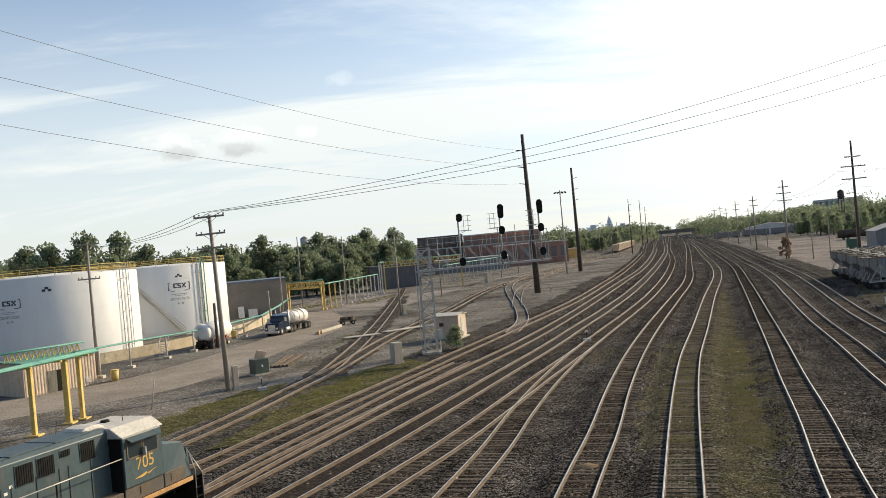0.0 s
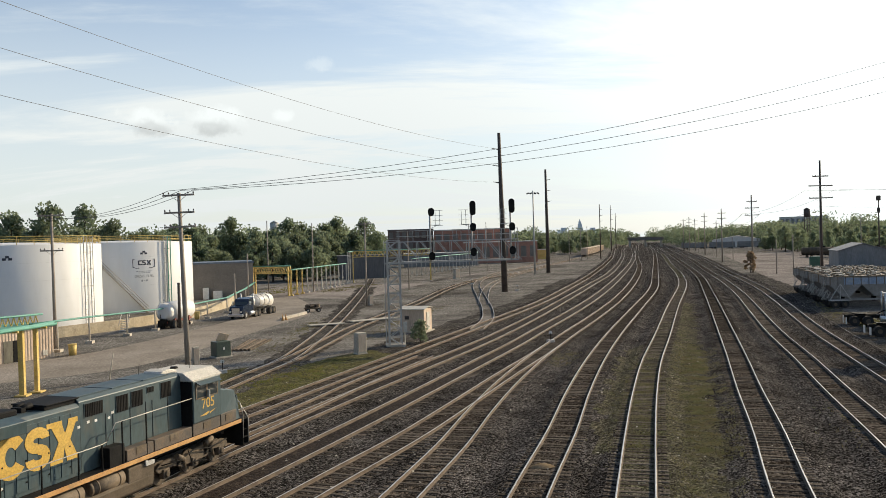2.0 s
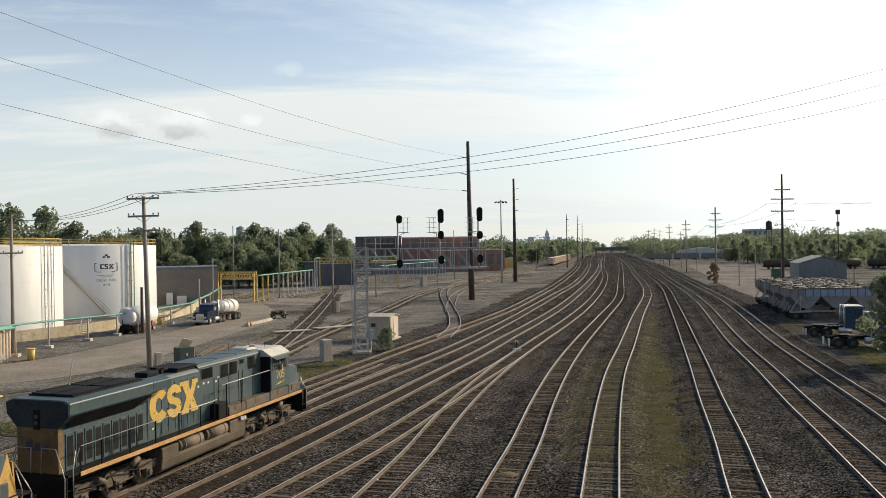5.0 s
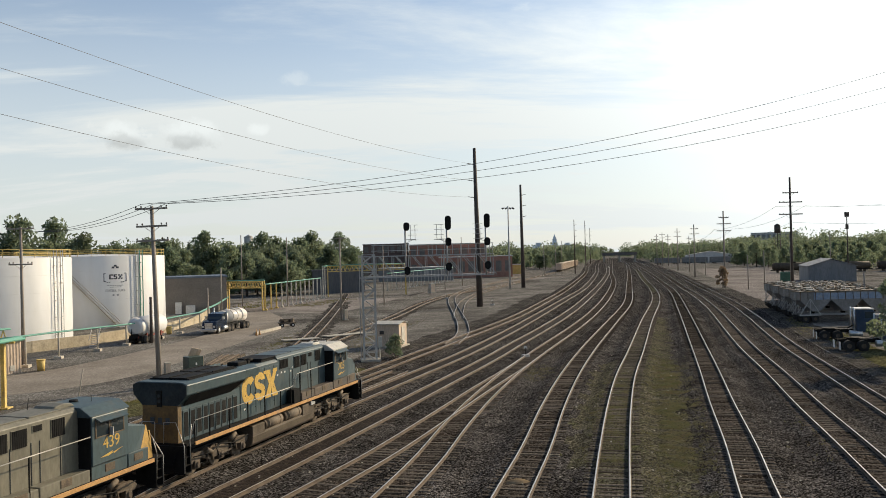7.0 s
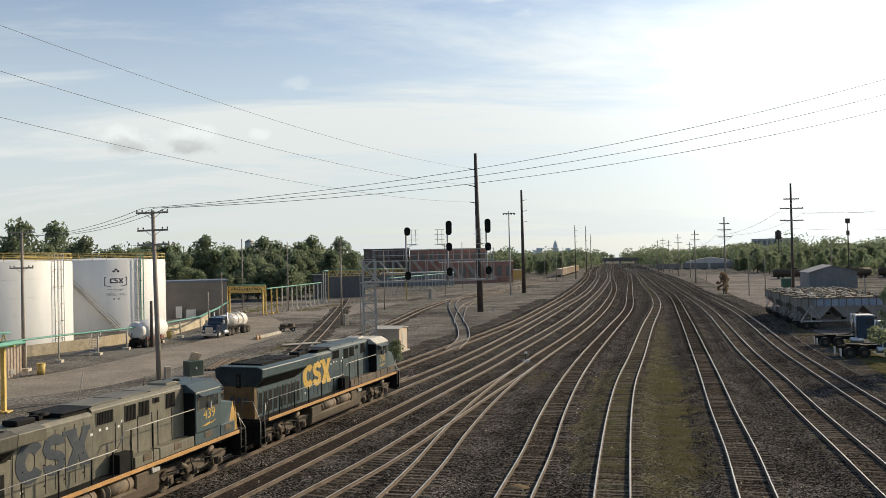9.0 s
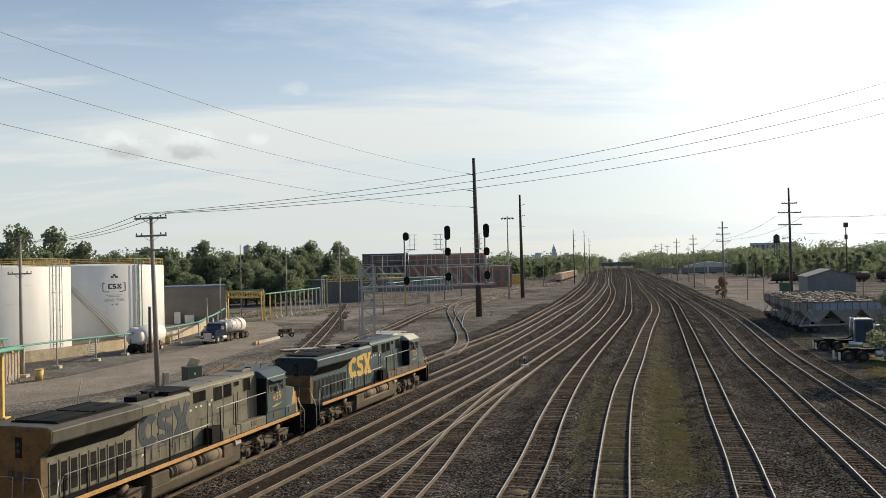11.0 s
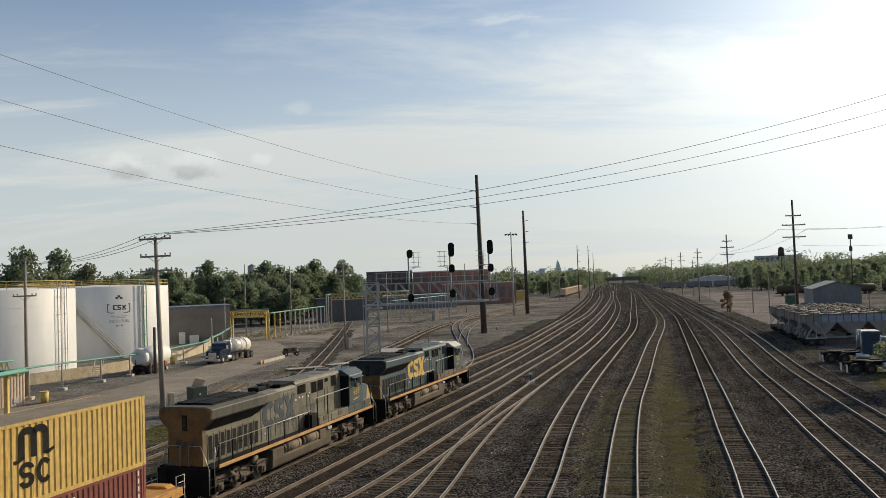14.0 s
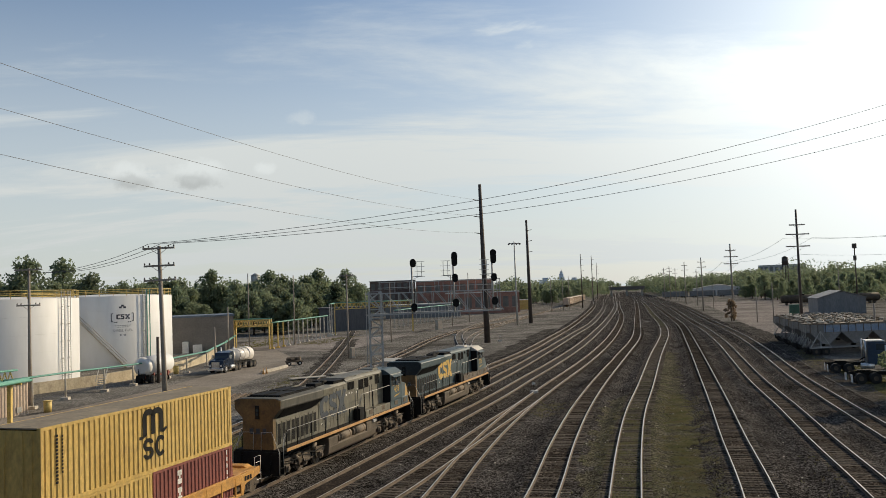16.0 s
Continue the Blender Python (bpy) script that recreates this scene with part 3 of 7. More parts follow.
def on_shell(phi, r, z):
    """A pose on a round shell, drawn x along the wall, y up, z outwards."""
    a = radians(phi)
    return Matrix.Translation((r * math.cos(a), r * math.sin(a), z)) @ Matrix.Rotation(a + math.pi / 2, 4, "Z") @ Matrix.Rotation(math.pi / 2, 4, "X")


M_STENCIL = surface("dark_blue_stencil", (0.03, 0.035, 0.055), (0.05, 0.055, 0.075), 3.0, 0.6, bump=0.02)
M_PALESTENCIL = surface("faded_stencil", (0.28, 0.29, 0.31), (0.36, 0.37, 0.38), 3.0, 0.6, bump=0.02)


def shell_bars(bm, r, phi, z, bars):
    """Bars (offset along the wall, up, width, height) laid on a round shell."""
    for u, v, w, h in bars:
        m = on_shell(phi + math.degrees(u / r), r + 0.012, z + v)
        box(bm, (w, h, 0.02), m.translation, m.to_3x3().to_4x4())


def storage_tank(at, r, h, label, logo, diamond, words, ladder, stair, k=0.75):
    t = thing("storage_tank", pose(at[0], at[1], GZ), label, "storage tank", "diesel storage tanks")
    n = 120
    prof = [(r, 0), (r, h), (r - 0.05, h + 0.06), (r * 0.5, h + 0.35), (0.01, h + 0.5)]
    bm = B()
    rings = [[bm.verts.new((rr * math.cos(math.tau * i / n), rr * math.sin(math.tau * i / n), z)) for i in range(n)] for rr, z in prof]
    for a, b in zip(rings[:-1], rings[1:]):
        for i in range(n):
            bm.faces.new((a[i], a[(i + 1) % n], b[(i + 1) % n], b[i])).smooth = True
    part("shell", bm, M_WHITETANK, t)
    for ring in range(1, 5):
        bm = B()
        for i in range(n):
            a, b = math.tau * i / n, math.tau * (i + 1) / n
            rod(bm, ((r + .004) * math.cos(a), (r + .004) * math.sin(a), h * ring / 5), ((r + .004) * math.cos(b), (r + .004) * math.sin(b), h * ring / 5), 0.012, n=4, caps=False)
        part("weld_seam", bm, M_WHITETANK, t)
    bm = B()
    for z in (0.55, 1.1):
        for i in range(60):
            a, b = math.tau * i / 60, math.tau * (i + 1) / 60
            rod(bm, ((r - .1) * math.cos(a), (r - .1) * math.sin(a), h + z), ((r - .1) * math.cos(b), (r - .1) * math.sin(b), h + z), 0.045, n=5, caps=False)
    rl = part("roof_railing", bm, M_YELLOWSTEEL, t, "yellow roof railing")
    for i in range(36):
        a = math.tau * i / 36
        bm = B()
        rod(bm, ((r - .1) * math.cos(a), (r - .1) * math.sin(a), h), ((r - .1) * math.cos(a), (r - .1) * math.sin(a), h + 1.12), 0.045, n=5)
        part("railing_post", bm, M_YELLOWSTEEL, rl)
    phi, z = logo
    bm = B()
    shell_bars(bm, r, phi, z, [tuple(k * q for q in row) for row in [(-1.95, 0, 0.12, 1.5), (1.95, 0, 0.12, 1.5), (-1.8, .7, 0.3, .12), (-1.8, -.7, 0.3, .12), (1.8, .7, 0.3, .12), (1.8, -.7, 0.3, .12),
                               (-0.95, 0.1, .26, .85), (-0.62, 0.44, .5, .2), (-0.62, -.24, .5, .2), (0.0, .44, .62, .2), (-.2, .25, .22, .3), (0, .1, .5, .18), (.2, -.06, .22, .3), (0, -.24, .62, .2),
                               (.62, .4, .28, .26), (1.12, .4, .28, .26), (.87, .1, .34, .36), (.62, -.2, .28, .26), (1.12, -.2, .28, .26), (-1.4, -.85, .26, .14), (-1.05, -.85, .26, .14), (1.05, -.85, .26, .14), (1.4, -.85, .26, .14)]])
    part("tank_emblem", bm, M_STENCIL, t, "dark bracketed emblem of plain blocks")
    bm = B()
    shell_bars(bm, r, diamond[0], diamond[1], [(0, .28, .42, .3), (-.34, 0, .42, .3), (.34, 0, .42, .3)])
    part("hazard_diamond", bm, M_STENCIL, t, "dark diamond sign")
    bm = B()
    shell_bars(bm, r, phi, z - 1.45 * k, [(i * .42 * k, 0, .3 * k, .1 * k) for i in range(-3, 4)] + [(i * .42 * k, -.28 * k, .28 * k, .1 * k) for i in range(-2, 3)])
    part("small_print", bm, M_PALESTENCIL, t, "faded line of small print")
    m = on_shell(phi, r + 0.03, z - 2.35 * k)
    text_part("tank_words", words, 0.66 * k, m, M_PALESTENCIL, t, "faded stencilled words", depth=0.01)
    bm = B()
    shell_bars(bm, r, phi, z - 3.15 * k, [(-.4 * k, 0, .3 * k, .34 * k), (0.05, 0, .16 * k, .1 * k), (.4 * k, 0, .3 * k, .34 * k)])
    part("tank_mark", bm, M_PALESTENCIL, t)
    for phi, mat in ladder:
        bm = B()
        a = radians(phi)
        c, s = math.cos(a), math.sin(a)
        for q in (-0.28, 0.28):
            rod(bm, ((r + .25) * c - q * s, (r + .25) * s + q * c, 0.4), ((r + .25) * c - q * s, (r + .25) * s + q * c, h + 1.0), 0.05 if mat else 0.09, n=6)
        for k in range(5):
            zz = 1.2 + k * h / 5
            rod(bm, (r * c, r * s, zz), ((r + .3) * c, (r + .3) * s, zz), 0.05, n=5)
        if mat:
            for k in range(int(h / 0.33)):
                rod(bm, ((r + .25) * c + .28 * s, (r + .25) * s - .28 * c, .6 + k * .33), ((r + .25) * c - .28 * s, (r + .25) * s + .28 * c, .6 + k * .33), 0.02, n=4)
        part("ladder" if mat else "fill_pipe", bm, M_GALV if mat else M_GREENPIPE, t, "" if mat else "dark green vertical pipe")
    if stair:
        p0, p1 = stair
        bm = B()
        k = 46
        for i in range(k):
            a = radians(p0 + (p1 - p0) * i / k)
            zz = h * (i + 0.5) / k
            mm = Matrix.Rotation(a, 4, "Z")
            box(bm, (0.8, 0.28, 0.05), mm @ Vector((r + 0.45, 0, zz)), mm)
        for rr, dz in ((0.84, 0.0), (0.84, 0.55), (0.84, 1.05), (0.06, 0.0)):
            pts = [((r + rr) * math.cos(radians(p0 + (p1 - p0) * i / 24)), (r + rr) * math.sin(radians(p0 + (p1 - p0) * i / 24)), h * i / 24 + dz) for i in range(25)]
            tube(bm, pts, 0.05, 5)
        part("spiral_stair", bm, M_CONCRETE, t, "faded tan stair winding up the shell")
    return t
# ---- train ----
M_LOCOBLUE = surface("dark_blue_green_paint", (0.040, 0.068, 0.078), (0.058, 0.088, 0.092), 0.5, 0.5, bump=0.06, c=(0.10, 0.088, 0.066), c_amount=0.55, stretch=(1, 1, 0.4))
M_LOCOGREY = surface("faded_olive_grey_paint", (0.135, 0.125, 0.090), (0.185, 0.170, 0.124), 0.5, 0.55, bump=0.06, c=(0.085, 0.074, 0.055), c_amount=0.7, stretch=(1, 1, 0.4))
M_LOCOGOLD = surface("dusty_gold_paint", (0.40, 0.235, 0.045), (0.50, 0.30, 0.07), 0.8, 0.5, bump=0.05, c=(0.22, 0.13, 0.05), c_amount=0.5)
# sooty gold, darkened further so the rear faces look shaded
M_SHADEGOLD = surface("sooty_shaded_gold_paint", (0.12, 0.075, 0.028), (0.19, 0.118, 0.042), 0.7, 0.65, bump=0.05, c=(0.045, 0.036, 0.026), c_amount=0.8)
M_WINGOLIVE = surface("sooty_olive_wing_paint", (0.066, 0.062, 0.047), (0.100, 0.093, 0.070), 0.6, 0.65, bump=0.08, c=(0.035, 0.032, 0.026), c_amount=0.8, stretch=(1, 1, 0.4))
M_TANKGRIME = surface("oily_grime_on_steel", (0.072, 0.053, 0.033), (0.118, 0.088, 0.057), 0.9, 0.8, bump=0.15, c=(0.14, 0.11, 0.08), c_amount=0.5, c_scale=1.6)
M_RUSTBOX = surface("rust_stained_blue_paint", (0.075, 0.066, 0.056), (0.13, 0.098, 0.070), 1.1, 0.7, bump=0.1, c=(0.17, 0.105, 0.06), c_amount=0.6, c_scale=2.0)
M_SILL = surface("orange_sill_stripe", (0.47, 0.25, 0.085), (0.56, 0.32, 0.12), 1.2, 0.6, bump=0.05, c=(0.20, 0.14, 0.09), c_amount=0.7, c_scale=2.2)
M_BROWNGREY = surface("road_dust_on_steel", (0.105, 0.078, 0.050), (0.170, 0.127, 0.083), 0.9, 0.75, bump=0.15, c=(0.05, 0.038, 0.028), c_amount=0.7)
M_TRUCKFRAME = surface("dusty_truck_casting", (0.070, 0.053, 0.037), (0.160, 0.122, 0.084), 1.6, 0.85, bump=0.3, c=(0.022, 0.018, 0.014))
M_BLACK = surface("black_steel", (0.010, 0.010, 0.010), (0.022, 0.021, 0.019), 1.2, 0.7, bump=0.1, spec=0.12)
M_ROOFDARK = surface("sooty_roof_steel", (0.020, 0.027, 0.030), (0.042, 0.050, 0.052), 0.7, 0.7, bump=0.15, spec=0.25, c=(0.09, 0.08, 0.07), c_amount=0.35)
M_CABROOF = surface("sun_bleached_roof_paint", (0.50, 0.47, 0.40), (0.62, 0.58, 0.50), 1.0, 0.6, bump=0.05, c=(0.3, 0.27, 0.22))
M_RAILPIPE = surface("worn_handrail", (0.34, 0.32, 0.285), (0.45, 0.43, 0.39), 2.0, 0.4, 0.3, 0.02)
M_LOGOYEL = surface("faded_yellow_lettering", (0.55, 0.34, 0.06), (0.64, 0.42, 0.10), 1.1, 0.5, bump=0.03, c=(0.30, 0.20, 0.06), c_amount=0.4)
M_LOGONAVY = surface("faded_navy_lettering", (0.030, 0.042, 0.058), (0.05, 0.06, 0.07), 1.1, 0.55, bump=0.03, c=(0.10, 0.10, 0.085), c_amount=0.4)
M_WHITEPAINT = surface("white_stencil_paint", (0.68, 0.66, 0.60), (0.78, 0.76, 0.72), 2.0, 0.6, bump=0.02)


def glass(name, tint=(0.03, 0.04, 0.045)):
    m = bpy.data.materials.new(name)
    m.use_nodes = True
    bs = m.node_tree.nodes["Principled BSDF"]
    bs.inputs["Base Color"].default_value = (*tint, 1)
    bs.inputs["Roughness"].default_value = 0.06
    bs.inputs["Specular IOR Level"].default_value = 0.8
    return m


M_GLASS = glass("dark_cab_glass")


def text_part(name, words, size, at, mat, parent, label="", depth=0.006, align="CENTER"):
    cu = bpy.data.curves.new(name, "FONT")
    cu.body, cu.size, cu.extrude, cu.align_x, cu.align_y = words, size, depth, align, "CENTER"
    tmp = new(name, cu)
    bpy.context.view_layer.update()
    me = bpy.data.meshes.new_from_object(tmp)
    bpy.data.objects.remove(tmp)
    me.materials.clear()
    me.materials.append(mat)
    ob = new(name, me)
    ob.parent = parent
    ob.matrix_basis = at
    return tagged(ob, label)


def facing(side):
    """Turns flat artwork drawn in x and y on to the side wall of a vehicle (side -1: right, 1: left)."""
    return Matrix.Rotation(radians(90), 4, "X") if side < 0 else Matrix.Rotation(radians(180), 4, "Z") @ Matrix.Rotation(radians(90), 4, "X")


def flat(bm, outline, depth=0.012):
    a = [bm.verts.new((x, y, 0)) for x, y in outline]
    b = [bm.verts.new((x, y, depth)) for x, y in outline]
    n = len(a)
    for i in range(n):
        bm.faces.new((a[i], a[(i + 1) % n], b[(i + 1) % n], b[i]))
    bm.faces.new(b)


def arc_band(bm, cx, cy, rx, ry, wide, a0, a1, n=14):
    """A flat curved band between two angles (degrees)."""
    for i in range(n):
        u, v = radians(a0 + (a1 - a0) * i / n), radians(a0 + (a1 - a0) * (i + 1) / n)
        flat(bm, [(cx + k * math.cos(w), cy + q * math.sin(w)) for k, q, w in ((rx, ry, u), (rx, ry, v), (rx - wide, ry - wide, v), (rx - wide, ry - wide, u))])


def emblem_shape(bm, w, h, which):
    """One of three bold plain shapes: a crescent, a slanted double hook and an hourglass."""
    k = w / 3
    if which == 0:
        arc_band(bm, k * 0.5, h / 2, k * 0.56, h * 0.54, k * 0.37, 36, 324, 18)
    elif which == 1:
        arc_band(bm, k * 1.45, h * 0.71, k * 0.46, h * 0.32, k * 0.31, 5, 270, 12)
        arc_band(bm, k * 1.45, h * 0.29, k * 0.46, h * 0.32, k * 0.31, -175, 90, 12)
    else:
        flat(bm, [(k * 1.80, h * 1.03), (k * 2.40, h * 1.03), (k * 2.40, h * 0.92), (k * 2.50, h * 0.68), (k * 2.64, h * 0.92), (k * 2.64, h * 1.03), (k * 3.02, h * 1.03), (k * 3.02, h * 0.90), (k * 2.94, h * 0.90), (k * 2.70, h * 0.5), (k * 2.94, h * 0.10), (k * 3.02, h * 0.10), (k * 3.02, -h * 0.03), (k * 2.56, -h * 0.03), (k * 2.46, h * 0.32), (k * 2.38, -h * 0.03), (k * 1.90, -h * 0.03), (k * 1.90, h * 0.10), (k * 1.98, h * 0.10), (k * 2.24, h * 0.5), (k * 1.98, h * 0.90), (k * 1.80, h * 0.90)])
    bmesh.ops.remove_doubles(bm, verts=bm.verts, dist=0.0005)


def wheelset(parent, x, y0=0.80, r=0.53):
    ws = new("wheelset")
    ws.parent = parent
    ws.matrix_basis = pose(x, 0, r)
    bm = B()
    rod(bm, (0, -1.0, 0), (0, 1.0, 0), 0.09, n=10)
    part("axle", bm, M_BLACK, ws)
    for s in (-1, 1):
        bm = B()
        rod(bm, (0, s * 0.69, 0), (0, s * 0.74, 0), r + 0.03, n=28)
        rod(bm, (0, s * 0.74, 0), (0, s * 0.83, 0), r, n=28)
        for k in range(5):
            a = math.tau * k / 5
            box(bm, (0.16, 0.02, 0.08), (0.28 * math.cos(a), s * 0.84, 0.28 * math.sin(a)), Matrix.Rotation(-a, 4, "Y"))
        rod(bm, (0, s * 0.83, 0), (0, s * 0.87, 0), 0.15, n=12)
        part("wheel", bm, [M_TRUCKFRAME], ws, "dusty steel wheel")
    return ws


WHEELS = []


def power_truck(parent, x):
    tk = new("truck")
    tk.parent = parent
    tk.matrix_basis = pose(x, 0, 0)
    tagged(tk, "dusty three-axle truck")
    for s in (-1, 1):
        bm = B()
        y = s * 1.06
        prism(bm, [(-2.6, 0.80), (-2.3, 1.02), (-1.5, 1.05), (-1.0, 0.78), (-0.4, 0.98), (0.4, 0.98), (1.0, 0.78), (1.5, 1.05), (2.3, 1.02), (2.6, 0.80), (2.4, 0.60), (1.5, 0.72), (0.9, 0.52), (-0.9, 0.52), (-1.5, 0.72), (-2.4, 0.60)], y - 0.09, y + 0.09, "y")
        part("side_frame", bm, M_TRUCKFRAME, tk, bevel=0.02)
        for ax in (-1.98, 0, 1.98):
            bm = B()
            box(bm, (0.42, 0.24, 0.40), (ax, s * 1.10, 0.53))
            rod(bm, (ax, s * 1.10, 0.53), (ax, s * 1.30, 0.53), 0.17, 0.13, 12)
            part("journal_box", bm, M_TRUCKFRAME, tk, bevel=0.02)
        for ax in (-1.0, 1.0):
            for q in (-0.16, 0.16):
                bm = B()
                for k in range(5):
                    rod(bm, (ax + q, s * 1.16, 0.66 + k * 0.065), (ax + q, s * 1.16, 0.70 + k * 0.065), 0.085, n=10)
                part("spring", bm, M_BLACK, tk)
        for ax, tilt in ((-1.35, 28), (0.72, -28)):
            bm = B()
            rod(bm, (ax, s * 1.24, 1.10), (ax + 0.55 * math.cos(radians(tilt)), s * 1.24, 1.10 - 0.5 * math.sin(radians(tilt))), 0.13, n=10)
            rod(bm, (ax + 0.5, s * 1.22, 1.0), (ax + 0.66, s * 1.2, 0.45), 0.045, n=6)
            part("brake_cylinder", bm, M_BROWNGREY, tk)
        bm = B()
        tube(bm, [(-2.4, s * 1.3, 0.98), (-1.2, s * 1.33, 0.90), (-0.2, s * 1.30, 1.12), (0.9, s * 1.33, 0.92), (2.3, s * 1.3, 1.02)], 0.03)
        tube(bm, [(-0.6, s * 1.28, 1.2), (-0.4, s * 1.33, 0.6), (0.3, s * 1.33, 0.55)], 0.025)
        part("brake_hose", bm, M_BLACK, tk)
    bm = B()
    box(bm, (4.4, 1.5, 0.35), (0, 0, 0.95))
    part("bolster", bm, M_BLACK, tk)
    for ax in (-1.98, 0, 1.98):
        WHEELS.append((wheelset(tk, ax), ax, 0.53))
    return tk


def coupler(parent, x, s):
    bm = B()
    box(bm, (0.9, 0.16, 0.2), (x + s * 0.4, 0, 0.88))
    box(bm, (0.34, 0.34, 0.3), (x + s * 0.92, 0.04, 0.88))
    box(bm, (0.12, 0.10, 0.28), (x + s * 1.12, -0.12, 0.88))
    part("coupler", bm, M_TRUCKFRAME, parent, "rusty knuckle coupler", bevel=0.03)


def locomotive(number, hood_mat, logo_mat, cab_mat, roof_mat, nose_mat, label):
    L = thing("locomotive", pose(0, 0, 0), label, "locomotive", "locomotives of the train")
    lo = lambda name, bm, mat, lab="", bevel=0.0, par=None: part(name, bm, mat, par or L, lab, bevel)
    # frame, sills and walkway
    bm = B()
    box(bm, (19.7, 2.92, 0.10), (-0.22, 0, 1.70))
    box(bm, (19.5, 1.5, 0.45), (-0.22, 0, 1.42))
    lo("frame", bm, M_BLACK, "black steel underframe and walkway")
    for s in (-1, 1):
        bm = B()
        box(bm, (18.5, 0.05, 0.17), (-0.2, s * 1.475, 1.65))
        lo("sill", bm, M_SILL, "orange striped side sill", 0.006)
        # handrail: level along the hood, a step up beside the cab
        bm = B()
        tube(bm, [(-9.82, s * 1.44, 1.85), (-9.4, s * 1.44, 2.72), (-0.25, s * 1.44, 2.76), (0.05, s * 1.44, 2.80)], 0.021)
        tube(bm, [(0.05, s * 1.44, 2.80), (0.55, s * 1.44, 3.42), (5.30, s * 1.47, 3.46)], 0.021)
        rail_ob = lo("handrail", bm, M_RAILPIPE, "pale worn handrail")
        for x in (-9.4, -8.2, -6.5, -4.8, -3.1, -1.4, -0.2, 0.9, 2.3):
            bm = B()
            rod(bm, (x, s * 1.44, 1.72), (x, s * 1.44, 2.74 if x < 0 else 3.42), 0.034, n=6)
            part("stanchion", bm, M_BLACK, rail_ob)
        # steps at both ends
        for e in (-1, 1):
            bm = B()
            ex = 9.42 if e > 0 else -10.0
            g = -0.2 if e > 0 else -0.38
            for k, z in enumerate((0.42, 0.78, 1.14, 1.48)):
                box(bm, (0.42, 0.50, 0.03), (ex, s * (1.25 - 0.04 * k), z))
            for dx in (-0.22, 0.22):
                box(bm, (0.03, 0.5, 1.3), (ex + dx, s * 1.22, 1.03))
            lo("step_ladder", bm, M_BLACK, "black end steps")
            bm = B()
            tube(bm, [(e * 9.42 + g, s * 1.46, 0.75), (e * 9.45 + g, s * 1.47, 1.9), (e * 9.25 + g, s * 1.42, 2.6)], 0.022)
            tube(bm, [(e * 9.88 + g, s * 1.46, 0.45), (e * 9.88 + g, s * 1.47, 1.7), (e * 9.70 + g, s * 0.9, 2.72), (e * 9.70 + g, s * 0.25, 2.72), (e * 9.75 + g, s * 0.25, 1.75)], 0.022)
            lo("end_grab_rail", bm, M_RAILPIPE)
        bm = B()
        box(bm, (0.85, 0.46, 0.78), (0.60, s * 1.21, 2.13))
        lo("stair_well", bm, M_BLACK, "dark recessed equipment box", 0.02)
        # boxes under the cab walkway
        for x0, x1, z1 in ((1.1, 2.7, 2.20), (2.75, 5.25, 2.22), (5.32, 7.38, 2.29), (7.43, 8.7, 2.29)):
            bm = B()
            box(bm, (x1 - x0, 0.5, z1 - 1.75), ((x0 + x1) / 2, s * 1.21, (z1 + 1.75) / 2))
            bx = lo("equipment_box", bm, M_RUSTBOX if number == "705" else cab_mat if x0 > 4 else hood_mat, "painted equipment box with road dust", 0.02)
            bm = B()
            xm = (x0 + x1) / 2
            box(bm, (0.55, 0.02, 0.30), (xm, s * 1.468, 2.06))
            for k in range(4):
                box(bm, (0.5, 0.012, 0.03), (xm, s * 1.482, 1.96 + k * 0.065))
            part("vent_cover", bm, M_BROWNGREY, bx)
    for e in (-1, 1):
        bm = B()
        prism(bm, [(-1.45, 1.66), (-1.45, 0.75), (-0.7, 0.35), (0.7, 0.35), (1.45, 0.75), (1.45, 1.66)], 9.60 if e > 0 else -10.07, 9.68 if e > 0 else -10.16, "x")
        lo("pilot", bm, M_BLACK, "black end pilot plate", 0.02)
        coupler(L, 9.6 if e > 0 else -10.05, e)
        bm = B()
        for k in range(4):
            yy = -0.9 + 0.6 * k
            tube(bm, [(e * 9.95 - 0.22, yy, 1.2), (e * 10.2 - 0.22, yy, 0.75), (e * 10.0 - 0.22, yy + 0.1, 0.6)], 0.025)
        lo("air_hoses", bm, M_BLACK, "hanging black air hoses")
    # radiator end, with wide wings on top
    xr0, xr1 = -9.72, -4.75
    bm = B()
    box(bm, (xr1 - xr0, 1.9, 1.76), ((xr0 + xr1) / 2, 0, 2.63))
    lo("radiator_body", bm, hood_mat, "", 0.02)
    bm = B()
    prism(bm, [(-0.95, 3.46), (-1.47, 3.98), (-1.50, 4.44), (-1.20, 4.56), (1.20, 4.56), (1.50, 4.44), (1.47, 3.98), (0.95, 3.46)], xr0 - 0.27, xr1 - 0.2, "x")
    lo("radiator_wing", bm, M_WINGOLIVE if number == "439" else hood_mat, "wide overhanging radiator wing", 0.03)
    # thin end cover in a darker colour, which carries the end's shade
    bm = B()
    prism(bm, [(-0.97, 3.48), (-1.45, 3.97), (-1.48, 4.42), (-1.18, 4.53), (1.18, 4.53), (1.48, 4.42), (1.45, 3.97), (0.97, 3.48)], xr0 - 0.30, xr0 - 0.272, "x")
    lo("wing_end_plate", bm, M_SHADEGOLD if number == "439" else M_ROOFDARK, "sooty end plate of the radiator wing, shade painted in")
    for s in (-1, 1):
        bm = B()
        prism(bm, [(s * 1.44, 4.00), (s * 1.50, 4.44), (s * 0.9, 4.58), (s * 0.85, 4.06)], xr1 - 0.2, xr1 + 1.1, "x")
        lo("wing_fairing", bm, hood_mat, "", 0.02)
    bm = B()
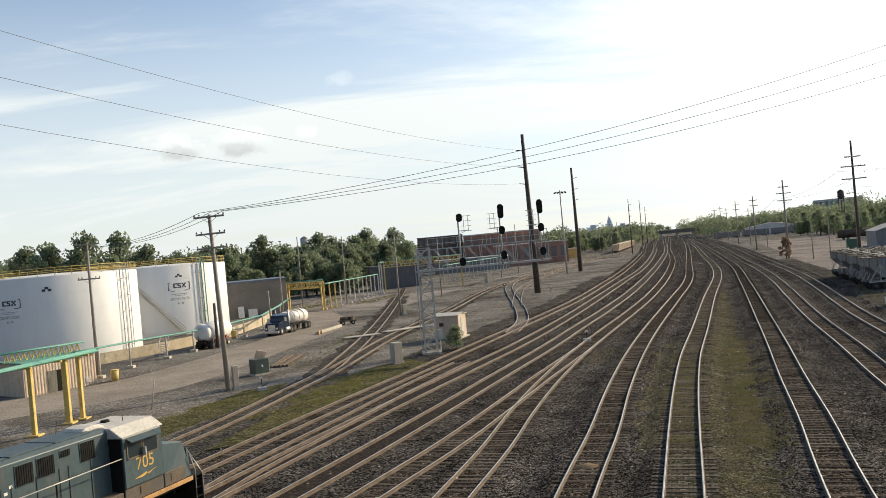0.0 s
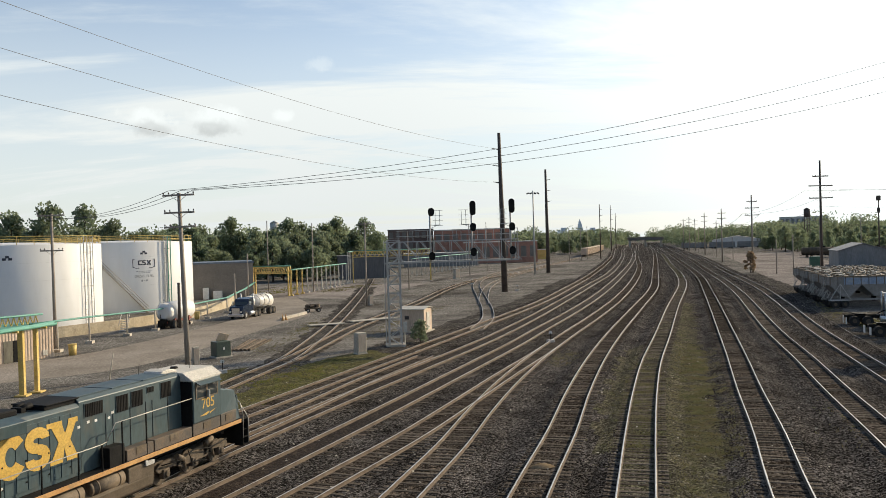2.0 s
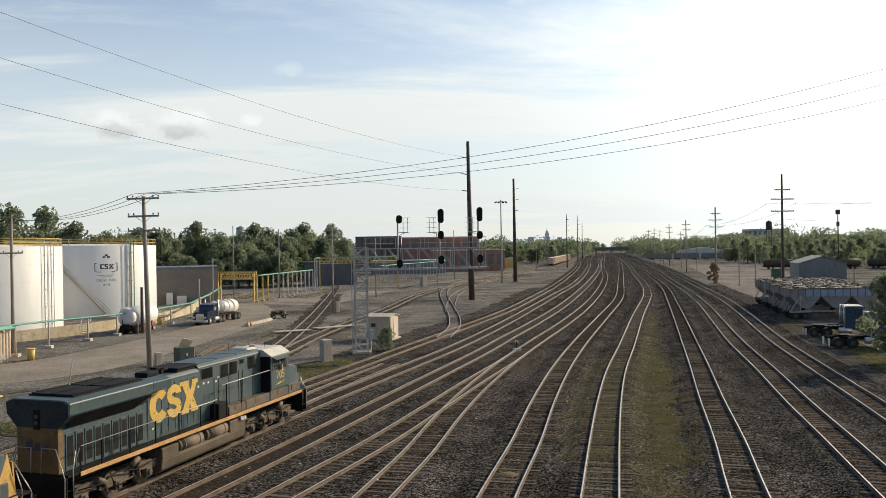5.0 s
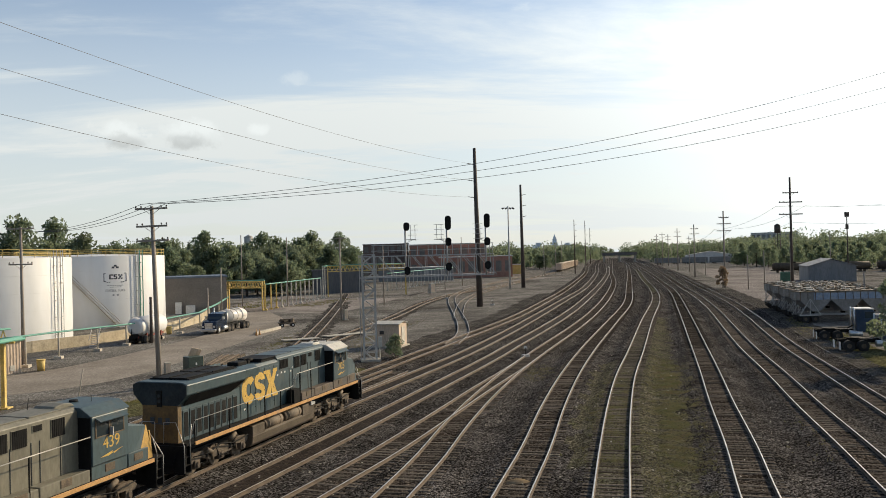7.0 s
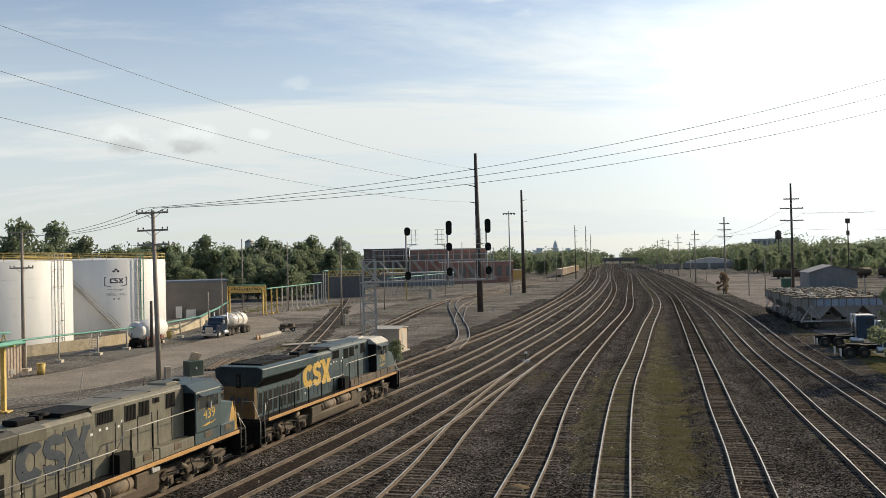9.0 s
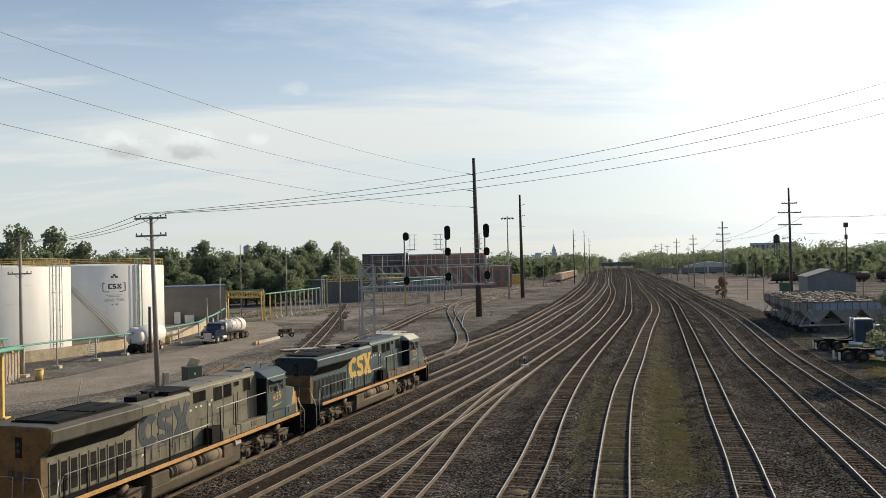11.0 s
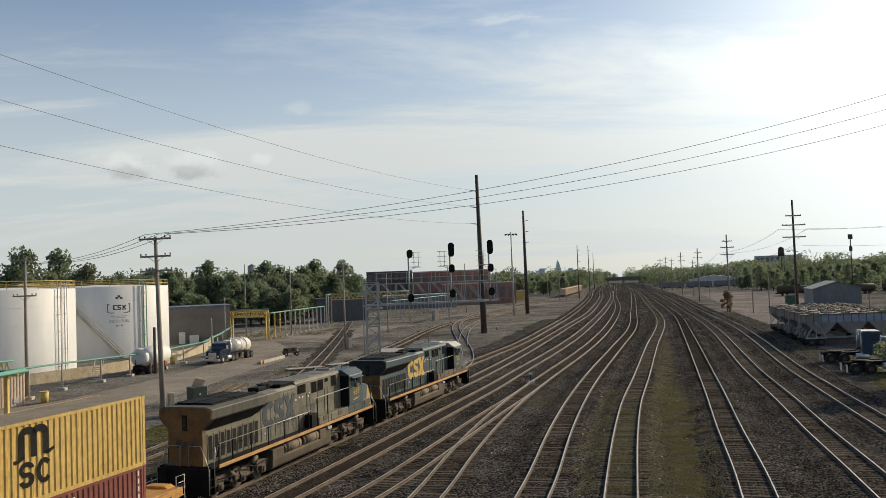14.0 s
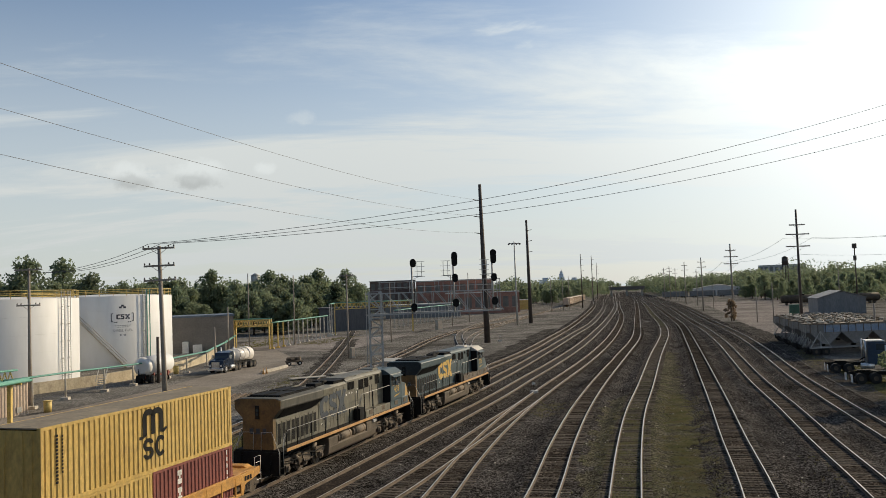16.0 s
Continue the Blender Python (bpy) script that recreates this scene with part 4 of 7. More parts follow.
    box(bm, (4.1, 2.2, 0.06), ((xr0 + xr1) / 2, 0, 4.58))
    for dx in (-1.05, 1.05):
        box(bm, (1.9, 1.9, 0.05), ((xr0 + xr1) / 2 + dx, 0, 4.62))
        for dy in (-0.95, 0, 0.95):
            box(bm, (1.9, 0.05, 0.04), ((xr0 + xr1) / 2 + dx, dy, 4.66))
    lo("radiator_grille", bm, M_BLACK, "sooty black roof grille")
    for s in (-1, 1):
        bm = B()
        q = [(xr0 + 0.05, s * 0.985, 3.42), (xr1 - 0.9, s * 0.985, 3.42), (xr1 - 0.35, s * 1.46, 3.93), (xr0 + 0.05, s * 1.46, 3.93)]
        bm.faces.new([bm.verts.new(p) for p in q])
        bm.faces.new([bm.verts.new((p[0], p[1] + s * 0.012, p[2] - 0.012)) for p in q])
        lo("intake_screen", bm, M_BLACK, "black air intake screen")
        for k in range(9):
            x = xr0 + 0.32 + k * 0.52
            bm = B()
            box(bm, (0.46, 0.03, 1.40), (x, s * 0.965, 2.50))
            door = lo("grille_door", bm, hood_mat, "", 0.008)
            bm = B()
            box(bm, (0.31, 0.012, 1.14), (x, s * 0.985, 2.52))
            part("grille", bm, M_BLACK, door, "black louvre")
    # rear wall: soot, plus shade mixed into the gold
    bm = B()
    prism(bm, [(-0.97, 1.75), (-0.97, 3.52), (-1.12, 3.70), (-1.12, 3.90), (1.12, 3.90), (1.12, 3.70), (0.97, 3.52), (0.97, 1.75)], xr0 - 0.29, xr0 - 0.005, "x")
    endw = lo("rear_wall", bm, M_SHADEGOLD, "sooty gold rear wall, darkened for shade")
    bm = B()
    box(bm, (0.02, 0.95, 0.05), (xr0 - 0.30, 0, 2.62))
    box(bm, (0.02, 0.22, 0.26), (xr0 - 0.30, -0.42, 2.78))
    box(bm, (0.02, 0.22, 0.26), (xr0 - 0.30, 0.0, 2.78))
    box(bm, (0.02, 0.22, 0.26), (xr0 - 0.30, 0.42, 2.78))
    part("rear_emblem", bm, M_LOGONAVY, endw, "dark blocks of lettering")
    bm = B()
    box(bm, (0.05, 0.26, 0.75), (xr0 - 0.32, 0, 3.80))
    lamp = part("rear_light_box", bm, M_BLACK, endw)
    for z in (3.68, 3.92):
        bm = B()
        rod(bm, (xr0 - 0.32, 0, z), (xr0 - 0.37, 0, z), 0.085, n=14)
        part("light_lens", bm, M_GLASS, endw)
    # engine hood with doors
    xe0, xe1 = xr1, -0.75
    bm = B()
    prism(bm, [(-0.95, 1.75), (-0.95, 4.30), (-0.82, 4.44), (0.82, 4.44), (0.95, 4.30), (0.95, 1.75)], xe0, xe1, "x")
    lo("engine_hood", bm, hood_mat, "", 0.015)
    for s in (-1, 1):
        for k in range(8):
            x = xe0 + 0.28 + k * 0.495
            bm = B()
            box(bm, (0.455, 0.024, 2.25), (x, s * 0.958, 3.02))
            door = lo("engine_door", bm, hood_mat, "", 0.006)
            if k % 2 == 0:
                bm = B()
                rod(bm, (x + 0.18, s * 0.965, 2.95), (x + 0.18, s * 0.995, 2.95), 0.035, n=8)
                rod(bm, (x + 0.18, s * 0.965, 2.2), (x + 0.18, s * 0.995, 2.2), 0.03, n=8)
                part("latch", bm, M_BLACK, door)
        m = Matrix.Translation((xe0 + 0.22 if s < 0 else xe0 + 3.82, s * 0.974, 2.50)) @ facing(s)
        for which in range(3):
            bm = B()
            emblem_shape(bm, 3.6, 1.44, which)
            part("side_emblem", bm, logo_mat, L, "bold lettering shape across the doors", at=m)
        for x, z in ((xe0 + 0.5, 3.1), (xe0 + 3.9, 3.55), (xe0 + 0.75, 3.96), (0.1, 3.6), (-0.3, 3.62), (0.8, 3.55), (1.0, 3.72), (xe0 + 0.4, 2.25)):
            bm = B()
            box(bm, (0.13, 0.008, 0.10), (x, s * (0.976 if x < -0.75 else 0.912), z))
            lo("notice_plate", bm, M_WHITEPAINT, "small white notice plate")
    bm = B()
    box(bm, (0.9, 0.7, 0.22), (xe0 + 1.3, 0, 4.54))
    lo("exhaust", bm, M_BLACK, "sooty exhaust stack", 0.04)
    bm = B()
    for dx, dy in ((0, -0.18), (0.1, 0.0), (0.0, 0.18)):
        rod(bm, (xe0 + 2.1 + dx, dy, 4.60), (xe0 + 2.5 + dx, dy, 4.62), 0.05, 0.11, 10)
    box(bm, (0.2, 0.5, 0.2), (xe0 + 2.1, 0, 4.52))
    lo("air_horn", bm, M_BLACK, "cluster of black air horns")
    # taller electrical section behind the cab
    xb0, xb1 = xe1, 5.30
    bm = B()
    prism(bm, [(-0.90, 1.75), (-0.90, 4.46), (-0.74, 4.60), (0.74, 4.60), (0.90, 4.46), (0.90, 1.75)], xb0, xb1, "x")
    lo("equipment_hood", bm, hood_mat, "", 0.02)
    for x0, x1 in ((xb0 + 0.1, xb0 + 1.85), (xb0 + 1.95, xb0 + 3.7), (xb0 + 3.8, xb0 + 5.4)):
        bm = B()
        box(bm, (x1 - x0, 1.46, 0.05), ((x0 + x1) / 2, 0, 4.62))
        lo("roof_panel", bm, hood_mat, "", 0.012)
    bm = B()
    box(bm, (1.5, 1.5, 0.16), (xb0 - 0.72, 0, 4.51))
    box(bm, (1.62, 1.66, 0.04), (xb0 - 0.66, 0, 4.61))
    lo("roof_hatch", bm, M_BLACK, "sooty black brake grille hatch", 0.015)
    for s in (-1, 1):
        for x, w, z, h in ((0.0, 0.95, 4.08, 0.50), (1.55, 0.68, 3.98, 0.66), (2.42, 0.68, 4.0, 0.64), (3.25, 0.42, 4.22, 0.22), (4.25, 0.66, 4.04, 0.66)):
            bm = B()
            box(bm, (w + 0.06, 0.025, h + 0.06), (x, s * 0.912, z))
            fr = lo("intake_frame", bm, hood_mat, "", 0.006)
            bm = B()
            box(bm, (w, 0.02, h), (x, s * 0.922, z))
            for k in range(int(w / 0.09)):
                box(bm, (0.02, 0.02, h), (x - w / 2 + 0.05 + k * 0.09, s * 0.935, z))
            part("intake_louvre", bm, M_BLACK, fr, "dark louvred intake")
        for x in (-0.72, 0.62, 1.02, 2.0, 2.95, 3.35, 4.35):
            bm = B()
            box(bm, (0.03, 0.02, 1.9), (x, s * 0.908, 2.80))
            lo("panel_seam", bm, M_ROOFDARK)
    # cab
    xc0, xc1 = 5.30, 7.40
    bm = B()
    prism(bm, [(-1.53, 2.30), (-1.53, 4.20), (-1.30, 4.34), (1.30, 4.34), (1.53, 4.20), (1.53, 2.30)], xc0, xc1, "x")
    cab = lo("cab", bm, cab_mat, "", 0.03)
    bm = B()
    prism(bm, [(-1.55, 4.24), (-1.02, 4.58), (1.02, 4.58), (1.55, 4.24), (1.50, 4.19), (-1.50, 4.19)], xc0 - 0.06, xc1 + 0.10, "x")
    part("cab_roof", bm, roof_mat, cab, "sloping pale cab roof", 0.02)
    # black sheet on the blue rear wall stands in for its shade
    bm = B()
    box(bm, (0.03, 2.96, 2.45), (xc0 - 0.02, 0, 2.98))
    part("cab_rear_wall", bm, M_BLACK, cab, "cab rear wall with its shade painted black")
    for s in (-1, 1):
        for x, w in ((5.88, 0.72), (6.72, 0.72)):
            bm = B()
            box(bm, (w, 0.02, 0.66), (x, s * 1.532, 3.72))
            fr = part("side_window", bm, M_GLASS, cab, "dark sliding cab window")
            bm = B()
            for dz in (-0.35, 0.35):
                box(bm, (w + 0.1, 0.035, 0.05), (x, s * 1.54, 3.72 + dz))
            for dx in (-1, 1):
                box(bm, (0.05, 0.035, 0.75), (x + dx * (w / 2 + 0.02), s * 1.54, 3.72))
            part("window_frame", bm, M_BROWNGREY, cab)
        bm = B()
        prism(bm, [(s * 1.52, 4.14), (s * 1.52, 4.10), (s * 1.78, 3.98), (s * 1.80, 4.01)], 5.50, 7.12, "x")
        part("sunshade", bm, cab_mat, cab, "small sunshade over the cab window")
        m = Matrix.Translation((6.38, s * 1.533, 3.06)) @ facing(s)
        text_part("road_number", number, 0.66, m, M_LOGOYEL, cab, "yellow road number " + number)
        bm = B()
        flat(bm, [(-0.62, 0.0), (0.05, 0.13), (0.0, 0.05), (0.62, 0.16), (0.1, 0.0), (0.12, 0.06), (-0.2, -0.02)])
        part("lightning_stripe", bm, M_LOGOYEL, cab, "jagged yellow stripe", at=Matrix.Translation((6.38, s * 1.533, 2.56)) @ facing(s))
        bm = B()
        box(bm, (0.05, 0.16, 0.34), (6.30, s * 1.62, 3.50))
        part("mirror", bm, M_GALV, cab)
    bm = B()
    prism(bm, [(4.45, 4.58), (4.65, 4.72), (5.05, 4.77), (5.45, 4.72), (5.65, 4.58)], -0.45, 0.55, "y")
    part("air_conditioner", bm, M_CABROOF if number == "705" else M_LOCOGREY, cab, "low domed roof air conditioner", 0.03)
    for p, q, r0, r1 in (((6.6, -0.4, 4.55), (6.6, -0.4, 4.85), 0.012, 0.012), ((4.2, 0.5, 4.5), (4.3, 0.5, 5.1), 0.010, 0.008), ((6.4, 0.3, 4.56), (6.4, 0.3, 4.66), 0.2, 0.16)):
        bm = B()
        rod(bm, p, q, r0, r1, 10)
        part("antenna", bm, M_BLACK, cab)
    # nose
    bm = B()
    v = [bm.verts.new(p) for p in ((7.40, -1.46, 1.75), (9.10, -1.36, 1.75), (9.10, 1.36, 1.75), (7.40, 1.46, 1.75), (7.40, -1.46, 3.52), (8.85, -1.22, 3.22), (8.85, 1.22, 3.22), (7.40, 1.46, 3.52))]
    for q in ((0, 3, 2, 1), (4, 5, 6, 7), (0, 1, 5, 4), (3, 7, 6, 2), (1, 2, 6, 5), (0, 4, 7, 3)):
        bm.faces.new([v[i] for i in q])
    nose = lo("nose", bm, cab_mat, "", 0.06)
    bm = B()
    prism(bm, [(-1.34, 1.78), (-1.24, 2.9), (1.24, 2.9), (1.34, 1.78)], 9.05, 9.12, "x")
    for s in (-1, 1):
        vs = [bm.verts.new(p) for p in ((9.12, s * 1.372, 1.76), (8.05, s * 1.43, 1.76), (8.87, s * 1.235, 3.22))]
        bm.faces.new(vs)
        vs = [bm.verts.new((p.co.x, p.co.y - s * 0.03, p.co.z)) for p in vs]
        bm.faces.new(vs)
    part("nose_front", bm, nose_mat, nose, "gold nose front")
    bm = B()
    box(bm, (0.05, 1.2, 0.38), (7.44, -0.72, 3.86))
    box(bm, (0.05, 1.2, 0.38), (7.44, 0.72, 3.86))
    part("windshield", bm, M_GLASS, cab, "dark windshield")
    # fuel tank and air reservoirs
    bm = B()
    prism(bm, [(-1.42, 0.85), (-1.36, 0.42), (-1.15, 0.24), (1.15, 0.24), (1.36, 0.42), (1.42, 0.85), (0.8, 1.25), (-0.8, 1.25)], -4.35, 2.75, "x")
    box(bm, (1.25, 2.84, 0.55), (-3.72, 0, 1.10))
    box(bm, (1.55, 2.84, 0.62), (1.97, 0, 1.12))
    tank = lo("fuel_tank", bm, M_TANKGRIME, "grimy dark brown fuel tank slung under the frame", 0.04)
    for s in (-1, 1):
        for x0, x1 in ((-2.95, -1.05), (-0.75, 1.1)):
            bm = B()
            rod(bm, (x0 + 0.08, s * 1.14, 1.16), (x1 - 0.08, s * 1.14, 1.16), 0.31, n=20)
            rod(bm, (x0, s * 1.14, 1.16), (x0 + 0.08, s * 1.14, 1.16), 0.22, 0.31, 20)
            rod(bm, (x1 - 0.08, s * 1.14, 1.16), (x1, s * 1.14, 1.16), 0.31, 0.22, 20)
            for xx in (x0 + 0.35, x1 - 0.35):
                rod(bm, (xx - 0.03, s * 1.14, 1.16), (xx + 0.03, s * 1.14, 1.16), 0.325, n=20)
            lo("air_reservoir", bm, M_BROWNGREY, "dusty round air reservoir")
        bm = B()
        box(bm, (0.5, 0.1, 0.16), (2.4, s * 1.46, 1.38))
        rod(bm, (2.2, s * 1.44, 1.45), (2.2, s * 1.5, 1.45), 0.08, n=10)
        lo("fuel_filler", bm, M_GALV)
    power_truck(L, 5.75)
    power_truck(L, -6.95)
    return L


LOCO1 = locomotive("705", M_LOCOBLUE, M_LOGOYEL, M_LOCOBLUE, M_CABROOF, M_LOCOBLUE, "dark blue diesel freight locomotive with yellow lettering and orange sill")
LOCO2 = locomotive("439", M_LOCOGREY, M_LOGONAVY, M_LOCOBLUE, M_LOCOBLUE, M_LOCOGOLD, "faded grey diesel freight locomotive with blue cab and gold nose")

# containers and well car
M_CONTYEL = surface("yellow_container_paint", (0.53, 0.345, 0.085), (0.60, 0.41, 0.12), 0.5, 0.55, bump=0.05, c=(0.30, 0.19, 0.07), c_amount=0.5, c_scale=2.5, stretch=(1, 1, 0.5))
M_CONTRED = surface("oxide_red_container_paint", (0.19, 0.048, 0.036), (0.25, 0.075, 0.055), 0.6, 0.6, bump=0.05, c=(0.12, 0.05, 0.04), c_amount=0.5)
M_CARYEL = surface("orange_yellow_car_paint", (0.50, 0.24, 0.05), (0.60, 0.32, 0.08), 0.9, 0.55, bump=0.06, c=(0.22, 0.12, 0.06), c_amount=0.6)


M_DUSTROOF = surface("dusty_container_roof", (0.20, 0.165, 0.11), (0.29, 0.235, 0.16), 0.5, 0.8, bump=0.1, c=(0.12, 0.10, 0.07))


def ribbed_wall(bm, x0, x1, y, z0, z1, pitch, depth, s):
    """A corrugated sheet along x, its ribs standing out towards s."""
    n = max(1, round((x1 - x0) / pitch))
    k = (x1 - x0) / n
    xs = []
    for i in range(n):
        a = x0 + i * k
        xs += [(a, 0), (a + k * 0.28, 0), (a + k * 0.45, depth), (a + k * 0.80, depth), (a + k * 0.97, 0)]
    xs.append((x1, 0))
    lo = [bm.verts.new((x, y + s * d, z0)) for x, d in xs]
    hi = [bm.verts.new((x, y + s * d, z1)) for x, d in xs]
    for i in range(len(xs) - 1):
        bm.faces.new((lo[i], lo[i + 1], hi[i + 1], hi[i]))


def container(length, height, mat, x, z, label, logo):
    """Its own top-level thing; its pose is in the space of the car's path."""
    C = thing("shipping_container", pose(0, 0, 0), label, "shipping container", "containers on the well car")
    h2, w = length / 2, 1.22
    m0 = Matrix.Translation((x, 0, z))
    for s in (-1, 1):
        bm = B()
        ribbed_wall(bm, -h2 + 0.12, h2 - 0.12, s * (w - 0.05), 0.14, height - 0.1, 0.278, 0.038, s)
        ribbed_wall(bm, -h2 + 0.12, h2 - 0.12, s * (w - 0.07), 0.14, height - 0.1, 0.278, 0.038, s)
        part("side_wall", bm, mat, C, at=m0)
        for zz, hh in ((0.07, 0.15), (height - 0.06, 0.11)):
            bm = B()
            box(bm, (length - 0.3, 0.08, hh), (0, s * (w - 0.04), zz))
            part("side_rail", bm, mat, C, at=m0)
        for e in (-1, 1):
            bm = B()
            box(bm, (0.16, 0.16, height), (e * (h2 - 0.08), s * (w - 0.08), height / 2))
            post = part("corner_post", bm, mat, C, bevel=0.01, at=m0)
            for zz in (0.06, height - 0.06):
                bm = B()
                box(bm, (0.19, 0.17, 0.12), (e * (h2 - 0.085), s * (w - 0.075), zz))
                part("corner_casting", bm, mat, post, bevel=0.012)
    bm = B()
    box(bm, (length - 0.1, 2.30, 0.05), (0, 0, height - 0.035))
    part("roof", bm, M_DUSTROOF, C, "dust-covered roof", at=m0)
    bm = B()
    box(bm, (0.06, 2.3, height - 0.2), (h2 - 0.06, 0, height / 2))
    box(bm, (0.06, 2.3, height - 0.2), (-h2 + 0.06, 0, height / 2))
    part("end_wall", bm, mat, C, at=m0)
    bm = B()
    box(bm, (length - 0.2, 2.3, 0.08), (0, 0, 0.12))
    part("floor", bm, M_BLACK, C, at=m0)
    for s in (-1, 1):
        bm = B()
        box(bm, (0.02, 0.03, height - 0.3), (-h2 - 0.02, s * 0.42, height / 2))
        box(bm, (0.02, 0.03, height - 0.3), (-h2 - 0.02, s * 0.85, height / 2))
        part("lock_rod", bm, mat, C, at=m0)
        bm = B()
        y = w - 0.010
        if logo == "tall":
            for bx in (-0.60, -0.05, 0.50):
                flat(bm, [(bx - 0.13, 1.62), (bx + 0.13, 1.62), (bx + 0.13, 2.42), (bx - 0.13, 2.42)])
            for bx in (-0.325, 0.225):
                arc_band(bm, bx, 2.38, 0.405, 0.33, 0.25, 0, 180, 12)
            flat(bm, [(-0.95, 1.50), (-0.73, 1.50), (-0.47, 1.62), (-0.47, 1.74), (-0.73, 1.62), (-0.95, 1.62)])
            flat(bm, [(0.37, 1.66), (0.63, 1.58), (0.90, 1.72), (0.90, 1.82), (0.63, 1.74)])
            arc_band(bm, -0.38, 1.22, 0.34, 0.27, 0.17, 10, 270, 12)
            arc_band(bm, -0.38, 0.86, 0.34, 0.27, 0.17, -170, 90, 12)
            arc_band(bm, 0.42, 1.04, 0.36, 0.45, 0.18, 42, 318, 16)
            bm.transform(Matrix.Translation((0.15, 0, 0)) @ Matrix.Rotation(math.pi / 2, 4, "X") @ Matrix.Translation((0, 0, -0.006)))
        elif logo == "bars":
            for k in range(5):
                box(bm, (0.30, 0.012, 0.22), (-1.2, 0, 2.15 - k * 0.38))
                if k % 2 == 0:
                    box(bm, (0.10, 0.012, 0.30), (-1.2, 0, 2.05 - k * 0.38))
            for k in range(6):
                box(bm, (0.08, 0.012, 0.20), (2.55, 0, 2.3 - k * 0.32))
        if logo:
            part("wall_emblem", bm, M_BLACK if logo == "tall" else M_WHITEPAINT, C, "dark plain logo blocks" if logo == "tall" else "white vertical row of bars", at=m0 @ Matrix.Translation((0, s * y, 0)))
        if logo == "tall":
            bm = B()
            for k in range(14):
                box(bm, (0.11, 0.01, 0.085), (-h2 + 0.78, 0, 2.5 - k * 0.13))
            for k in range(11):
                box(bm, (0.07, 0.01, 0.08), (-h2 + 1.05, 0, 2.45 - k * 0.13))
            part("marking_bars", bm, M_BLACK, C, "small dark vertical markings", at=m0 @ Matrix.Translation((0, s * y, 0)))
    return C


BOX_TOP = container(12.19, 2.90, M_CONTYEL, 0, 2.90, "yellow corrugated shipping container stacked on top", "tall")
BOX_RED = container(6.06, 2.56, M_CONTRED, 3.06, 0.33, "rust-red corrugated shipping container in the well car", "bars")
BOX_YEL = container(6.06, 2.56, M_CONTYEL, -3.06, 0.33, "yellow short corrugated shipping container in the well car", "")


def freight_truck(parent, x):
    tk = new("truck")
    tk.parent = parent
    tk.matrix_basis = pose(x, 0, 0)
    for s in (-1, 1):
        bm = B()
        prism(bm, [(-1.2, 0.62), (-0.7, 0.78), (0.7, 0.78), (1.2, 0.62), (1.15, 0.38), (0.75, 0.46), (0.45, 0.24), (-0.45, 0.24), (-0.75, 0.46), (-1.15, 0.38)], s * 1.0 - 0.08, s * 1.0 + 0.08, "y")
        part("side_frame", bm, M_TRUCKFRAME, tk, bevel=0.02)
        for q in (-0.22, 0, 0.22):
            bm = B()
            for k in range(4):
                rod(bm, (q, s * 1.06, 0.32 + k * 0.07), (q, s * 1.06, 0.36 + k * 0.07), 0.08, n=8)
            part("spring", bm, M_TRUCKFRAME, tk)
    bm = B()
    box(bm, (0.5, 2.2, 0.3), (0, 0, 0.6))
    part("bolster", bm, M_BLACK, tk)
    for ax in (-0.9, 0.9):
        WHEELS.append((wheelset(tk, ax, r=0.46), ax, 0.46))


def well_car():
    C = thing("well_car", pose(0, 0, 0), "orange-yellow steel well car carrying stacked containers", "well car")
    for s in (-1, 1):
        bm = B()
        prism(bm, [(-6.5, 0.30), (-6.5, 1.30), (-8.3, 1.42), (-8.3, 1.05), (-6.9, 0.80), (-6.7, 0.30)], s * 1.38 - 0.05, s * 1.38 + 0.05, "y")
        prism(bm, [(6.5, 0.30), (6.5, 1.30), (8.3, 1.42), (8.3, 1.05), (6.9, 0.80), (6.7, 0.30)], s * 1.38 - 0.05, s * 1.38 + 0.05, "y")
        box(bm, (13.0, 0.10, 0.42), (0, s * 1.38, 1.09))
        box(bm, (13.0, 0.16, 0.12), (0, s * 1.36, 1.33))
        box(bm, (13.2, 0.16, 0.14), (0, s * 1.34, 0.36))
        for k in range(11):
            box(bm, (0.09, 0.07, 0.9), (-6.0 + k * 1.2, s * 1.41, 0.82))
        part("side_girder", bm, M_CARYEL, C, "orange-yellow ribbed side girder", 0.01)
    for e in (-1, 1):
        bm = B()
        box(bm, (2.2, 2.1, 0.22), (e * 7.6, 0, 1.18))
        box(bm, (0.14, 2.7, 0.5), (e * 6.45, 0, 1.1))
        prism(bm, [(-1.1, 1.06), (-0.5, 1.4), (0.5, 1.4), (1.1, 1.06)], e * 8.2, e * 8.75, "x")
        part("end_platform", bm, M_CARYEL, C, "orange-yellow end platform with grab irons", 0.02)
        bm = B()
        for s in (-1, 1):
            tube(bm, [(e * 8.6, s * 1.3, 0.5), (e * 8.6, s * 1.3, 1.9), (e * 8.0, s * 1.3, 1.9), (e * 8.0, s * 1.3, 1.3)], 0.02)
            for z in (0.7, 1.0, 1.6):
                rod(bm, (e * 8.6, s * 1.3, z), (e * 8.15, s * 1.3, z), 0.015, n=5)
        part("grab_iron", bm, M_WHITEPAINT, C)
        coupler(C, e * 8.5, e)
        freight_truck(C, e * 7.6)
    bm = B()
    box(bm, (13.0, 2.5, 0.05), (0, 0, 0.30))
    part("well_floor", bm, M_CARYEL, C)
    bm = B()
    for k in range(3):
        box(bm, (0.16, 0.012, 0.22), (6.9 + k * 0.24, 0, 1.08))
